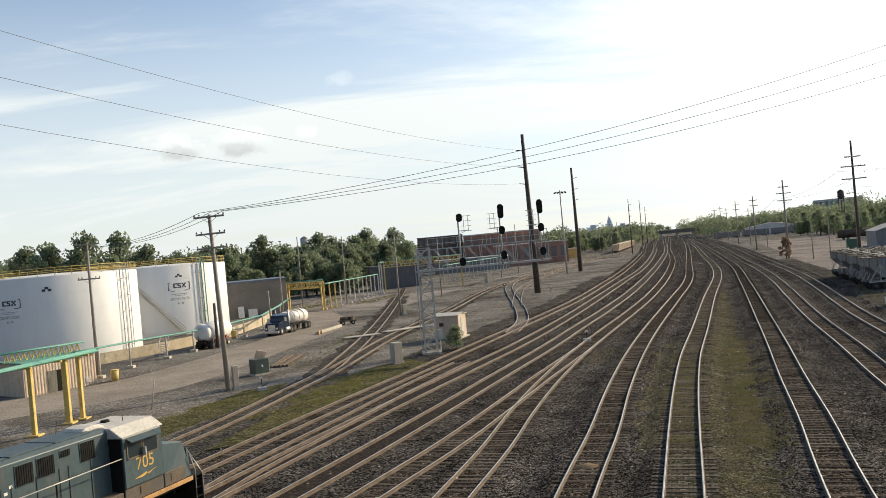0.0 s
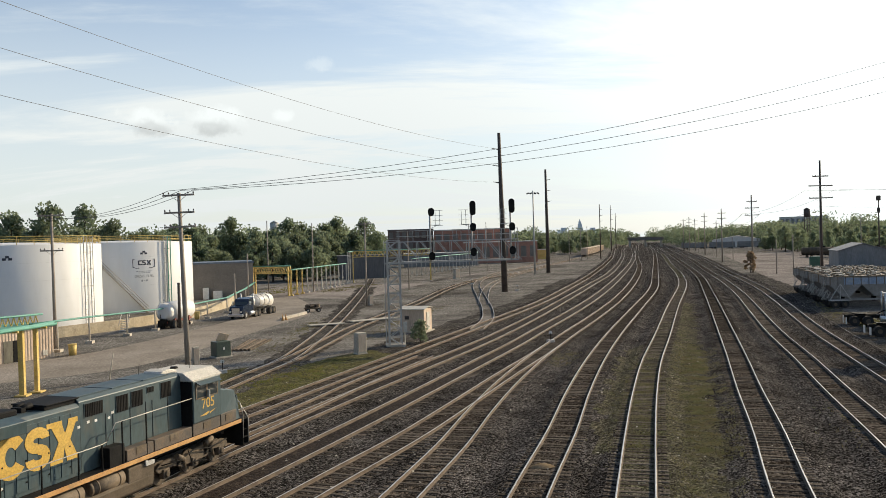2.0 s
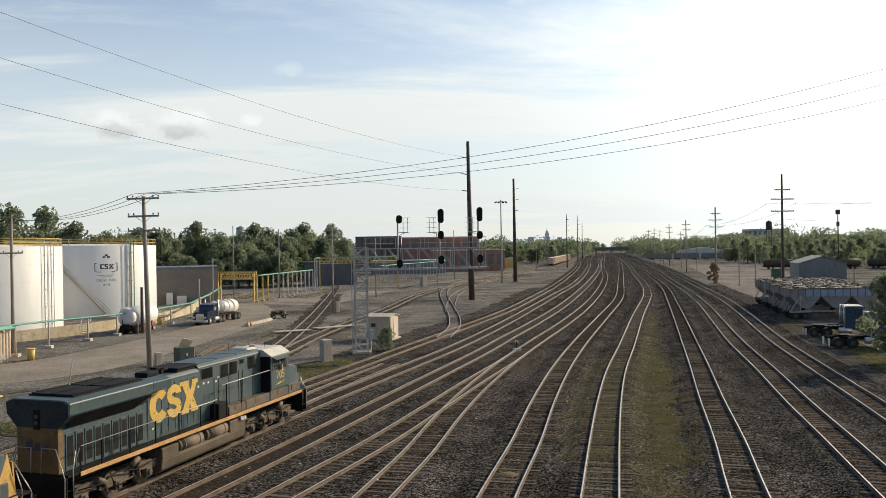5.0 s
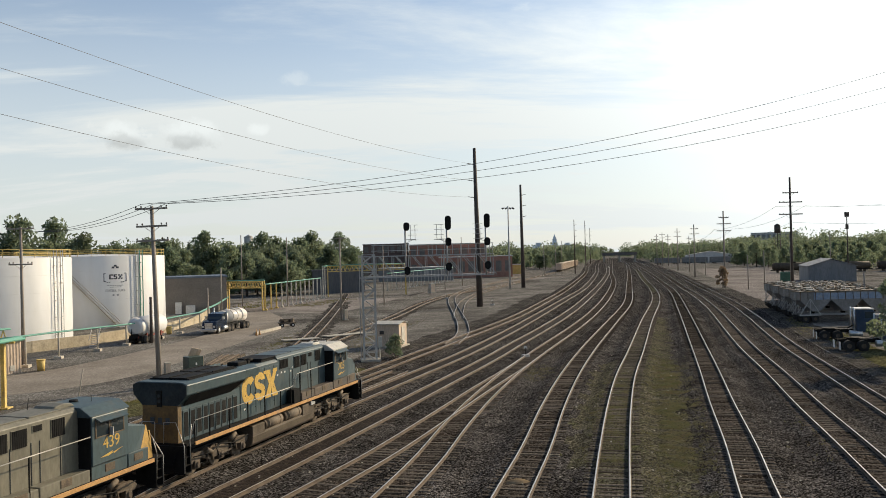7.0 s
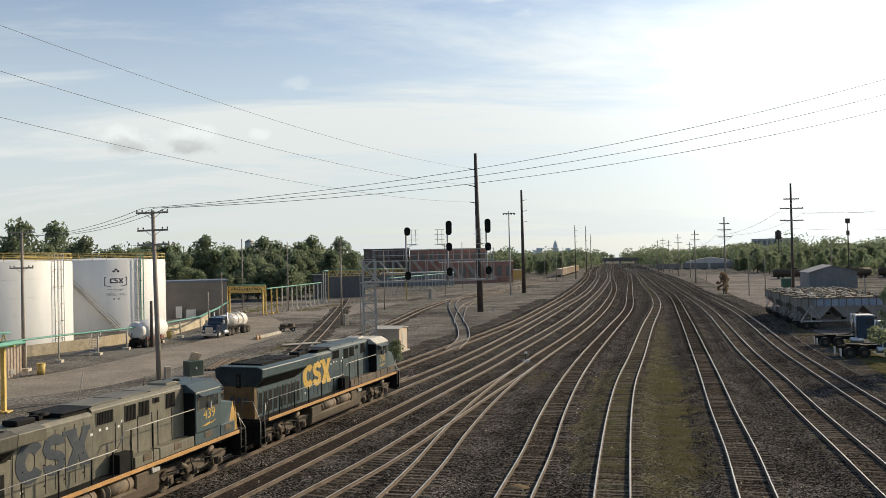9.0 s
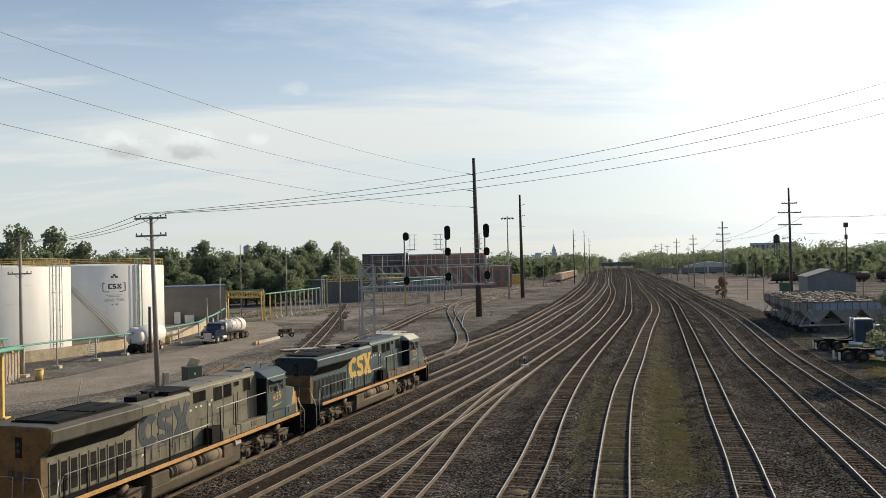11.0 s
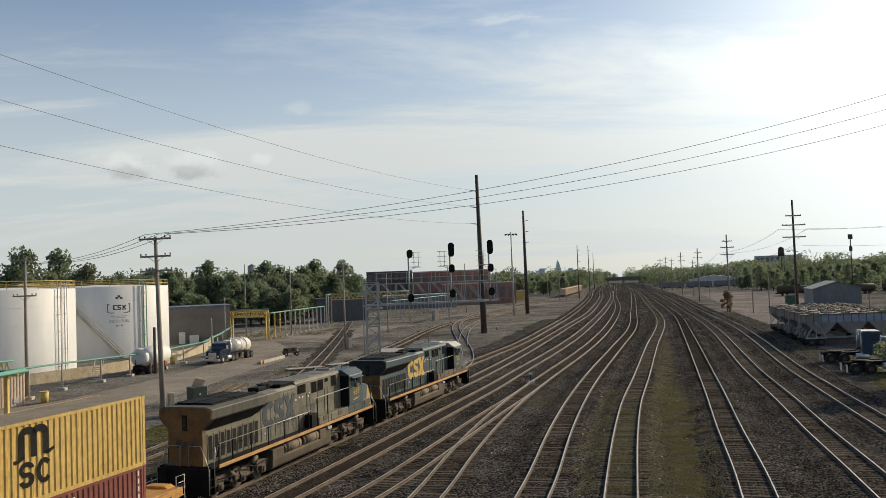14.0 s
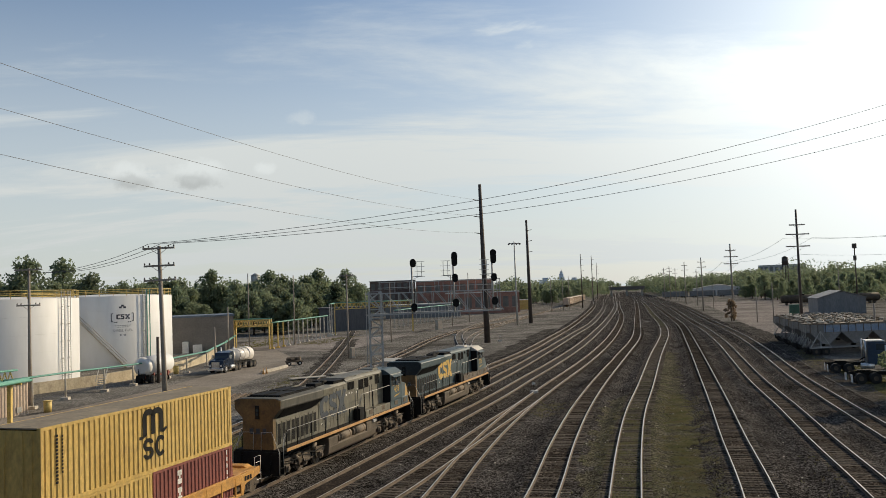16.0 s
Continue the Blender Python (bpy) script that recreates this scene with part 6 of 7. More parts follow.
def parked_tank(at, yaw):
    T = thing("tank_trailer", pose(at[0], at[1], GZ, 0, 0, yaw), "white horizontal tank trailer with a dark underframe", "tank trailer")
    bm = B()
    rod(bm, (0.35, 0, 2.15), (6.6, 0, 2.15), 1.25, n=32)
    rod(bm, (0, 0, 2.15), (0.35, 0, 2.15), 0.75, 1.25, 32)
    rod(bm, (6.6, 0, 2.15), (6.95, 0, 2.15), 1.25, 0.75, 32)
    part("tank", bm, M_WHITETANK, T, "white tank")
    bm = B()
    box(bm, (7.0, 1.0, 0.25), (3.5, 0, 0.85))
    for x in (1.4, 5.4):
        box(bm, (0.3, 1.9, 0.7), (x, 0, 0.95))
    part("underframe", bm, M_CONTRED, T, "rusty underframe", 0.02)
    for s in (-1, 1):
        for x in (0.9, 2.1):
            tyre(T, x, s * 0.95, dual=True)
        bm = B()
        rod(bm, (5.9, s * 0.7, 0), (5.9, s * 0.7, 0.9), 0.08, n=8)
        part("landing_leg", bm, M_BLACK, T)
        bm = B()
        box(bm, (0.06, 0.7, 0.7), (0.1, s * 0.5, 0.75))
        part("mudflap", bm, M_BLACK, T)
    bm = B()
    box(bm, (0.5, 0.8, 0.5), (-0.1, 0, 1.0))
    rod(bm, (-0.15, 0.4, 0.7), (-0.15, 0.4, 1.9), 0.05, n=6)
    part("valve_box", bm, M_BLACK, T)


parked_tank((-32.4, 105.6), 80)


M_CABGREEN = surface("dark_green_cabinet_paint", (0.045, 0.065, 0.05), (0.065, 0.09, 0.07), 1.0, 0.5, bump=0.03)


def cable_box(at, yaw):
    T = thing("electrical_cabinet", pose(at[0], at[1], GZ, 0, 0, yaw), "dark green electrical cabinet with its tan lid raised", "cabinet")
    bm = B()
    box(bm, (1.45, 1.25, 1.45), (0, 0, 0.78))
    bd = part("body", bm, M_CABGREEN, T, "dark green steel body", 0.03)
    bm = B()
    box(bm, (1.7, 1.5, 0.12), (0, 0, 0.06))
    part("pad", bm, M_CONCRETE, T)
    bm = B()
    box(bm, (1.1, 0.08, 0.85), (0.40, 0.40, 1.78), Matrix.Rotation(0.35, 4, "X") @ Matrix.Rotation(0.3, 4, "Y"))
    part("lid", bm, M_TANMETAL, T, "raised tan lid", 0.01)
    bm = B()
    box(bm, (0.06, 1.1, 1.3), (0.76, 0, 0.8))
    part("door", bm, M_TANMETAL, T, "pale side panel")
    bm = B()
    box(bm, (0.14, 0.02, 0.22), (0, -0.635, 0.85))
    part("notice", bm, M_WHITEPAINT, T)


cable_box((-18.4, 77.0), 40)


def timber(at, yaw):
    T = thing("timber_stack", pose(at[0], at[1], GZ, 0, 0, yaw), "old rust-brown rails and timbers laid side by side on the ground", "timber stack")
    for k in range(5):
        bm = B()
        box(bm, (8.5, 0.26, 0.22), (0, -1.0 + k * 0.5, 0.11), Matrix.Rotation(0.02 * (k - 2), 4, "Z"))
        part("timber", bm, M_RAILRUST if k % 2 else M_TIE, T, bevel=0.02)


timber((-17.2, 85.0), 88)


def signal_hut():
    T = thing("signal_hut", pose(0.95, 91.6, GZ, 0, 0, -20), "beige metal signal equipment hut with a pale end wall", "signal hut")
    bm = B()
    box(bm, (2.9, 2.7, 2.55), (-1.4, 1.35, 1.40))
    part("body", bm, M_TANMETAL, T, "beige sheet metal walls", 0.02)
    bm = B()
    prism(bm, [(-0.15, 2.62), (1.35, 2.86), (2.85, 2.62), (2.85, 2.68), (1.35, 2.94), (-0.15, 2.68)], -3.0, 0.2, "x")
    part("roof", bm, M_CABROOF, T, "pale low roof")
    bm = B()
    box(bm, (0.05, 0.95, 2.0), (0.075, 1.35, 1.25))
    part("door", bm, M_CABROOF, T, "pale metal door")
    bm = B()
    box(bm, (3.4, 3.2, 0.15), (-1.4, 1.35, 0.07))
    part("foundation", bm, M_CONCRETE, T)
    bm = B()
    box(bm, (0.5, 0.08, 0.4), (-2.0, -0.04, 1.7))
    part("vent", bm, M_DARKPOLE, T)


signal_hut()


def relay_case(at, h, w, label):
    T = thing("relay_case", pose(at[0], at[1], GZ, 0, 0, 35), label, "relay case", "relay cases by the tracks")
    bm = B()
    box(bm, (w, w * 0.8, h), (0, 0, h / 2 + 0.1))
    part("case", bm, M_CONCRETE, T, "", 0.03)
    bm = B()
    box(bm, (w * 0.85, 0.03, h * 0.85), (0, -w * 0.4 - 0.01, h / 2 + 0.12))
    part("door", bm, M_TANMETAL, T)
    bm = B()
    box(bm, (w * 1.15, w, 0.12), (0, 0, 0.05))
    part("base", bm, M_CONCRETE, T)


relay_case((-5.2, 75.8), 1.9, 0.95, "weathered grey relay case in the grass")
relay_case((11.5, 218.5), 2.6, 1.6, "dark square relay case on the gravel")
relay_case((-7.3, 134.5), 1.6, 0.7, "tan box at the foot of a pole")
relay_case((-18.6, 69.0), 1.9, 0.5, "grey box at the foot of a wooden pole")


def signal_bridge():
    T = thing("signal_bridge", pose(-2.55, 80.3, GZ, 0, 0, 6), "galvanised steel lattice signal bridge carrying black signal heads over the tracks", "signal bridge")
    H, W = 10.55, 1.2
    for x in (0, W):
        for y in (0, W):
            bm = B()
            box(bm, (0.12, 0.12, H), (x, y, H / 2))
            part("tower_leg", bm, M_GALV, T)
    k = 12
    for i in range(k):
        z0, z1 = H * i / k, H * (i + 1) / k
        for a, b in (((0, 0), (W, 0)), ((0, W), (W, W)), ((0, 0), (0, W)), ((W, 0), (W, W))):
            p, q = (a, b) if i % 2 else (b, a)
            bm = B()
            rod(bm, (*p, z0), (*q, z1), 0.05, n=4)
            part("diagonal_brace", bm, M_GALV, T)
            bm = B()
            rod(bm, (*a, z1), (*b, z1), 0.045, n=4)
            part("level_brace", bm, M_GALV, T)
    bm = B()
    box(bm, (1.9, 1.9, 0.22), (W / 2, W / 2, 0.1))
    part("footing", bm, M_CONCRETE, T)
    LEN, lo, hi = 13.6, 8.25, 10.35
    for y in (0, W):
        for z in (lo, hi):
            bm = B()
            box(bm, (LEN, 0.11, 0.11), (LEN / 2 - 0.3, y, z))
            part("chord", bm, M_GALV, T)
    n = 8
    for i in range(n):
        x0, x1 = LEN * i / n, LEN * (i + 1) / n
        for y in (0, W):
            for p, q, r in (((x0, y, hi), (x1, y, lo), 0.05), ((x1 - 0.35, y, lo), (x1 - 0.35, y, hi), 0.045)):
                bm = B()
                rod(bm, p, q, r, n=4)
                part("truss_brace", bm, M_GALV, T)
        for z in (lo, hi):
            bm = B()
            rod(bm, (x0, 0, z), (x1, W, z), 0.04, n=4)
            part("truss_brace", bm, M_GALV, T)
    bm = B()
    box(bm, (LEN, 0.8, 0.04), (LEN / 2, W / 2, lo + 0.12))
    part("walkway", bm, M_GALV, T)
    bm = B()
    for z in (0.55, 1.1):
        rod(bm, (6.5, 0, hi + z), (LEN - 0.3, 0, hi + z), 0.03, n=5)
        rod(bm, (1.0, W, hi + z), (LEN - 0.3, W, hi + z), 0.03, n=5)
    for i in range(9):
        rod(bm, (6.6 + i * 0.83, 0, hi), (6.6 + i * 0.83, 0, hi + 1.1), 0.03, n=5)
        rod(bm, (1.2 + i * 1.5, W, hi), (1.2 + i * 1.5, W, hi + 1.1), 0.03, n=5)
    part("guard_rail", bm, M_GALV, T)
    for x, heads, side in ((4.3, (13.25, 8.85), 1), (8.5, (13.55, 11.65, 9.15), -1), (12.5, (13.7, 11.6, 9.2), -1)):
        bm = B()
        rod(bm, (x, -0.15, lo), (x, -0.15, heads[0] - 0.3), 0.09, n=8)
        mast = part("signal_mast", bm, M_GALV, T)
        for z in heads:
            tall = 0.72 if z == heads[0] and x > 5 else 0.42
            bm = B()
            pts = [(math.cos(math.tau * i / 20) * 0.31, math.sin(math.tau * i / 20) * 0.31 + (tall - 0.31 if math.sin(math.tau * i / 20) >= 0 else -(tall - 0.31))) for i in range(20)]
            prism(bm, [(x + 0.12 + u, z + v) for u, v in pts], -0.35, -0.30, "y")
            head = part("signal_head", bm, M_BLACK, T, "black rounded signal head")
            bm = B()
            for dz in ((0.38, 0, -0.38) if tall > 0.7 else (0.1,)):
                rod(bm, (x + 0.12, -0.30, z + dz), (x + 0.12, 0.15, z + dz), 0.12, n=12)
            part("hood", bm, M_BLACK, head)
        bm = B()
        rod(bm, (x, -0.1, 11.6), (x + side * 0.7, -0.1, 11.9), 0.03, n=4)
        rod(bm, (x, -0.12, 11.95), (x + side * 1.05, -0.12, 11.95), 0.04, n=4)
        cage = part("service_cage", bm, M_GALV, T)
        for dx in (0.55, 1.0):
            bm = B()
            rod(bm, (x + side * dx, -0.1, 11.9), (x + side * dx, -0.1, 13.4), 0.03, n=4)
            part("cage_upright", bm, M_GALV, cage)
        for i in range(4):
            bm = B()
            rod(bm, (x + side * 0.3, -0.1, 11.9 + i * 0.5), (x + side * 1.3, -0.1, 11.9 + i * 0.5), 0.025, n=4)
            part("cage_bar", bm, M_GALV, cage)
    bm = B()
    box(bm, (0.35, 0.3, 1.0), (W + 0.35, 0, 1.9))
    rod(bm, (W + 0.3, 0, 0), (W + 0.3, 0, 1.5), 0.05, n=6)
    part("junction_box", bm, M_CABROOF, T)
    bm = B()
    rod(bm, (-0.3, 0.3, 0.2), (-0.3, 0.3, H), 0.03, n=4)
    rod(bm, (-0.3, 0.75, 0.2), (-0.3, 0.75, H), 0.03, n=4)
    for i in range(30):
        rod(bm, (-0.3, 0.3, 0.4 + i * 0.34), (-0.3, 0.75, 0.4 + i * 0.34), 0.018, n=4)
    part("ladder", bm, M_GALV, T)


signal_bridge()


def yellow_gantry(a, b, h, label, depth=1.3):
    a, b = Vector((*a, GZ)), Vector((*b, GZ))
    d = b - a
    L = d.length
    T = thing("pipe_gantry", Matrix.Translation(a) @ Matrix.Rotation(math.atan2(d.y, d.x), 4, "Z"), label, "pipe gantry", "yellow pipe gantries")
    for x in (0, L):
        bm = B()
        for y in (-0.45, 0.45):
            box(bm, (0.22, 0.22, h), (x, y, h / 2))
        part("leg", bm, M_YELLOWSTEEL, T)
    for z in (h, h - depth):
        bm = B()
        for y in (-0.45, 0.45):
            box(bm, (L + 0.2, 0.18, 0.18), (L / 2, y, z))
        part("chord", bm, M_YELLOWSTEEL, T)
    bm = B()
    n = max(4, int(L / 1.1))
    for i in range(n):
        x0, x1 = L * i / n, L * (i + 1) / n
        for y in (-0.45, 0.45):
            rod(bm, (x0, y, h - depth), ((x0 + x1) / 2, y, h), 0.06, n=4)
            rod(bm, ((x0 + x1) / 2, y, h), (x1, y, h - depth), 0.06, n=4)
    part("bracing", bm, M_YELLOWSTEEL, T)
    bm = B()
    rod(bm, (-0.3, 0, h + 0.2), (L + 0.3, 0, h + 0.2), 0.13, n=8)
    part("pipe", bm, M_GREENPIPE, T)


yellow_gantry((-33.2, 169.8), (-25.5, 166.8), 5.9, "yellow lattice pipe gantry over the service road")
yellow_gantry((-15.9, 213.4), (4.5, 216.5), 8.1, "long yellow lattice pipe gantry beyond the road", 1.4)


def pipe_rack(pts, h, label):
    T = thing("pipe_rack", pose(0, 0, 0), label, "pipe rack", "pipe racks")
    bm = B()
    tube(bm, [(x, y, h + GZ) for x, y in pts], 0.14, 8)
    part("pipe", bm, M_GREENPIPE, T, "pale green pipe")
    for (x, y) in pts:
        bm = B()
        box(bm, (0.24, 0.24, h), (x, y, GZ + h / 2))
        box(bm, (0.7, 0.7, 0.3), (x, y, GZ + 0.15))
        part("post", bm, M_YELLOWSTEEL if (int(x * 7) % 5 == 0) else M_CABROOF, T)


pipe_rack([(-25.0 + 7.9 * i / 12, 165.8 + 40 * i / 12) for i in range(13)], 5.3, "green pipe on a row of tan posts")
pipe_rack([(-0.5 + 26 * i / 18, 242 + 78 * i / 18) for i in range(19)], 5.2, "green pipe on a long row of yellow posts")
pipe_rack([(-16.6, 206), (-16.4, 210), (-15.9, 213.4)], 8.2, "green pipe rising to the gantry")


def pallet_bed(a, b, w, label):
    a, b = Vector((*a, 0)), Vector((*b, 0))
    T = thing("crossing_boards", Matrix.Translation((a.x, a.y, GZ)) @ Matrix.Rotation(math.atan2(b.y - a.y, b.x - a.x), 4, "Z"), label, "level crossing", "board crossings")
    L = (b - a).length
    for i in range(int(w / 0.32)):
        bm = B()
        box(bm, (L - 0.5 * (i % 2), 0.27, 0.12), (L / 2, i * 0.32, 0.17))
        part("board", bm, M_CONCRETE, T, bevel=0.02)


pallet_bed((-13.2, 101.8), (-8.8, 103.6), 1.9, "pale timber crossing boards laid over the track")
pallet_bed((-8.2, 105.2), (-2.4, 109.2), 1.6, "pale timber crossing boards laid over the track")


def yard_cart():
    T = thing("flat_cart", pose(-16.8, 124.4, GZ, 0, 0, 15), "small flat cart loaded with dark scrap", "cart")
    bm = B()
    box(bm, (2.6, 1.4, 0.2), (1.2, 0, 0.6))
    part("deck", bm, M_BROWNGREY, T)
    for x in (0.4, 2.0):
        for s in (-1, 1):
            tyre(T, x, s * 0.6, 0.3, 0.2)
    rng = random.Random(4)
    for k in range(7):
        bm = B()
        box(bm, (rng.uniform(.4, .9), rng.uniform(.3, .7), rng.uniform(.2, .6)), (0.3 + k * 0.3, rng.uniform(-.4, .4), 0.95), Matrix.Rotation(rng.uniform(0, 2), 4, "Z"))
        part("scrap", bm, M_TRUCKFRAME, T, bevel=0.03)


yard_cart()


def concrete_ramp():
    T = thing("kerb_block", pose(-17.4, 117.0, GZ, 0, 0, 76), "long low tan kerb block beside the road", "kerb block")
    bm = B()
    box(bm, (9, 0.5, 0.4), (0, 0, 0.2))
    part("block", bm, M_CONCRETE, T, bevel=0.04)


concrete_ramp()


def traffic_cone(at):
    T = thing("traffic_cone", pose(at[0], at[1], GZ), "orange traffic cone on the road edge", "traffic cone")
    bm = B()
    box(bm, (0.4, 0.4, 0.05), (0, 0, 0.03))
    part("foot", bm, M_SILL, T)
    bm = B()
    rod(bm, (0, 0, 0.05), (0, 0, 0.85), 0.17, 0.03, 12)
    part("cone", bm, M_SILL, T)


traffic_cone((-18.2, 112.0))
traffic_cone((-17.9, 112.8))


def slim_post(at, h, r, mat, label, lean=0.0):
    T = thing("post", pose(at[0], at[1], GZ, 0, lean, 0), label, "post", "thin posts of the yard")
    bm = B()
    rod(bm, (0, 0, 0), (0, 0, h), r, r * 0.8, 8)
    part("shaft", bm, mat, T)
    return T


slim_post((-23.4, 62.2), 2.6, 0.05, M_CONCRETE, "thin pale leaning marker post", 10)
slim_post((-30.6, 106.4), 5.9, 0.22, M_DARKPOLE, "short dark pole beside the white tank trailer")
for q, hh in (((-1.1, 173.1), 12.6), ((16.5, 237.5), 15), ((24.0, 264.0), 16), ((-22.0, 178), 15), ((-33, 185), 16), ((-30.5, 150), 9), ((-29, 132), 6), ((87.1, 191.2), 8.4), ((89.9, 188.5), 9.4), ((120.7, 301.5), 8.6), ((66.3, 108.9), 6.4), ((131, 232), 14), ((64, 330), 14), ((72, 345), 14), ((78, 360), 15), ((96, 390), 12), ((150, 420), 13)):
    slim_post(q, hh, 0.13, M_WOODPOLE, "thin weathered pole in the yard")


def switch_stand(at):
    T = thing("switch_stand", pose(at[0], at[1], GZ, 0, 0, 20), "low switch stand with a pale target beside the track", "switch stand", "switch stands")
    bm = B()
    box(bm, (0.7, 0.45, 0.3), (0, 0, 0.15))
    part("machine", bm, M_GALV, T, bevel=0.03)
    bm = B()
    rod(bm, (0, 0, 0.3), (0, 0, 1.0), 0.035, n=6)
    rod(bm, (0, 0, 0.35), (0.5, 0.1, 0.5), 0.03, n=6)
    part("lever", bm, M_BLACK, T)
    bm = B()
    box(bm, (0.3, 0.03, 0.22), (0, 0, 1.0))
    part("target", bm, M_WHITEPAINT, T)


for q in ((-15.9, 66.9), (13.3, 79.4), (13.4, 189), (20.5, 160.5)):
    switch_stand(q)


# ---- buildings ----
M_BRICK = surface("red_brick_wall", (0.34, 0.17, 0.12), (0.43, 0.23, 0.17), 0.12, 0.9, bump=0.2, fine=20, c=(0.16, 0.07, 0.05))
M_DARKWALL = surface("dark_grey_siding", (0.10, 0.10, 0.105), (0.14, 0.14, 0.14), 0.3, 0.8, bump=0.1, stretch=(1, 1, 0.2))
M_DARKBRICK = surface("dark_brown_brick", (0.155, 0.105, 0.085), (0.21, 0.145, 0.12), 0.12, 0.9, bump=0.2, fine=20, c=(0.10, 0.065, 0.055))
M_SHEDGREY = surface("grey_sheet_siding", (0.19, 0.195, 0.20), (0.25, 0.25, 0.25), 0.4, 0.7, bump=0.05, stretch=(1, 1, 0.2), c=(0.15, 0.145, 0.14))
M_TAUPE = surface("taupe_block_wall", (0.175, 0.155, 0.132), (0.225, 0.20, 0.172), 0.3, 0.85, bump=0.1)
M_BLUEGREY = surface("blue_grey_sheet", (0.10, 0.13, 0.17), (0.14, 0.17, 0.21), 0.4, 0.6, bump=0.05, stretch=(1, 1, 0.2))
M_PALEROOF = surface("pale_sheet_roof", (0.58, 0.56, 0.52), (0.68, 0.66, 0.62), 0.2, 0.6, bump=0.05)
# tower walls tinted pale blue: distance haze put into the base colour
M_HAZEGLASS = surface("haze_pale_tower_wall", (0.58, 0.67, 0.74), (0.63, 0.71, 0.77), 0.02, 0.8, bump=0.0)


def building(name, at, yaw, w, d, h, wall, roof, label, rows=0, cols=0, pitch=0.0, win=None, category="building"):
    """A block with its front along x, windows set into frames on the front and one end, a parapet or a pitched roof."""
    T = thing(name, pose(at[0], at[1], GZ, 0, 0, yaw), label, category)
    bm = B()
    if pitch:
        prism(bm, [(0, 0), (w, 0), (w, h), (w / 2, h + pitch), (0, h)], 0, d, "y")
    else:
        box(bm, (w, d, h), (w / 2, d / 2, h / 2))
    part("wall", bm, wall, T)
    bm = B()
    if pitch:
        for s in (0, 1):
            x0, x1 = (-0.3, w / 2) if s == 0 else (w / 2, w + 0.3)
            z0, z1 = (h - 0.1, h + pitch + 0.12) if s == 0 else (h + pitch + 0.12, h - 0.1)
            prism(bm, [(x0, z0), (x1, z1), (x1, z1 + 0.14), (x0, z0 + 0.14)], -0.3, d + 0.3, "y")
    else:
        box(bm, (w + 0.4, d + 0.4, 0.35), (w / 2, d / 2, h + 0.17))
    part("roof", bm, roof, T)
    for r in range(rows):
        for c in range(cols):
            x, z = w * (c + 0.5) / cols, h * (r + 0.55) / rows
            bm = B()
            box(bm, (w / cols * 0.62, 0.16, h / rows * 0.5), (x, -0.04, z))
            wn = part("window", bm, win or M_GLASS, T)
            bm = B()
            box(bm, (w / cols * 0.70, 0.3, 0.14), (x, -0.06, z - h / rows * 0.27))
            part("sill", bm, M_CONCRETE, wn)
    return T


building("workshop", (-44.5, 163.0), 14, 12.2, 14, 7.0, M_TAUPE, M_BLUEGREY, "long taupe workshop with a dark flat roof", 0, 0)
for q, w_, h_ in (((-41.6, 163.3), 1.2, 2.3), ((-39.4, 163.9), 1.8, 1.6)):
    T_ = thing("wall_unit", pose(q[0], q[1] - .1, GZ, 0, 0, 14), "white plant unit against the workshop wall", "plant unit")
    bm = B()
    box(bm, (w_, 0.6, h_), (0, 0, h_ / 2))
    part("casing", bm, M_WHITEPAINT, T_, bevel=0.03)
building("office", (-12.0, 392.0), 0, 22, 30, 16.0, M_DARKBRICK, M_DARKWALL, "dark brown brick office block with rows of windows", 3, 7, win=M_TAUPE)
building("brick_building", (10.0, 380.0), -6, 36, 24, 15.0, M_BRICK, M_PALEROOF, "red brick industrial building with large windows", 2, 9, win=M_TAUPE)
building("brick_annex", (22.0, 352.0), -4, 32, 16, 9.0, M_BRICK, M_PALEROOF, "low red brick annex with a pale roof", 1, 8, win=M_TAUPE)
building("blue_shed", (-4.0, 330.0), -4, 30, 10, 5.2, M_SHEDGREY, M_PALEROOF, "long low blue-grey sheet metal shed", 0, 0)
building("dark_store", (-22.0, 236.0), 6, 15, 8, 6.5, M_DARKWALL, M_DARKWALL, "dark grey store building behind the gantry", 0, 0)
building("grey_shed", (117.4, 219.4), -20, 12.2, 18, 4.4, M_SHEDGREY, M_SHEDGREY, "grey metal shed with a shallow pitched roof", 0, 0, 1.8, category="shed")
building("warehouse", (208.0, 556.0), -22, 34, 40, 5.2, M_PALEROOF, M_PALEROOF, "low white warehouse with a shallow pale roof", 0, 0, 2.6, category="warehouse")
building("white_store", (250.0, 540.0), -20, 60, 30, 6.0, M_PALEROOF, M_TAUPE, "long pale store in front of the trees", 0, 0)
# the factory's pale walls and grey windows imitate haze on its shaded side
building("factory", (316.0, 686.0), -25, 38, 20, 22.0, M_PALEROOF, M_PALEROOF, "factory block painted pale for haze above the trees", 3, 9, win=M_SHEDGREY)
building("brick_store", (205.0, 285.0), -30, 16, 10, 12.0, M_BRICK, M_PALEROOF, "tall red brick store", 2, 3, win=M_TAUPE)
building("pale_shed", (190.0, 290.0), -30, 22, 14, 7.5, M_PALEROOF, M_BLUEGREY, "pale shed with a blue roof", 0, 0, 2.0, category="shed")
building("small_hut", (60.0, 392.0), 0, 6, 5, 4.5, M_YELLOWSTEEL, M_PALEROOF, "small yellow hut beside the yard", 0, 0)


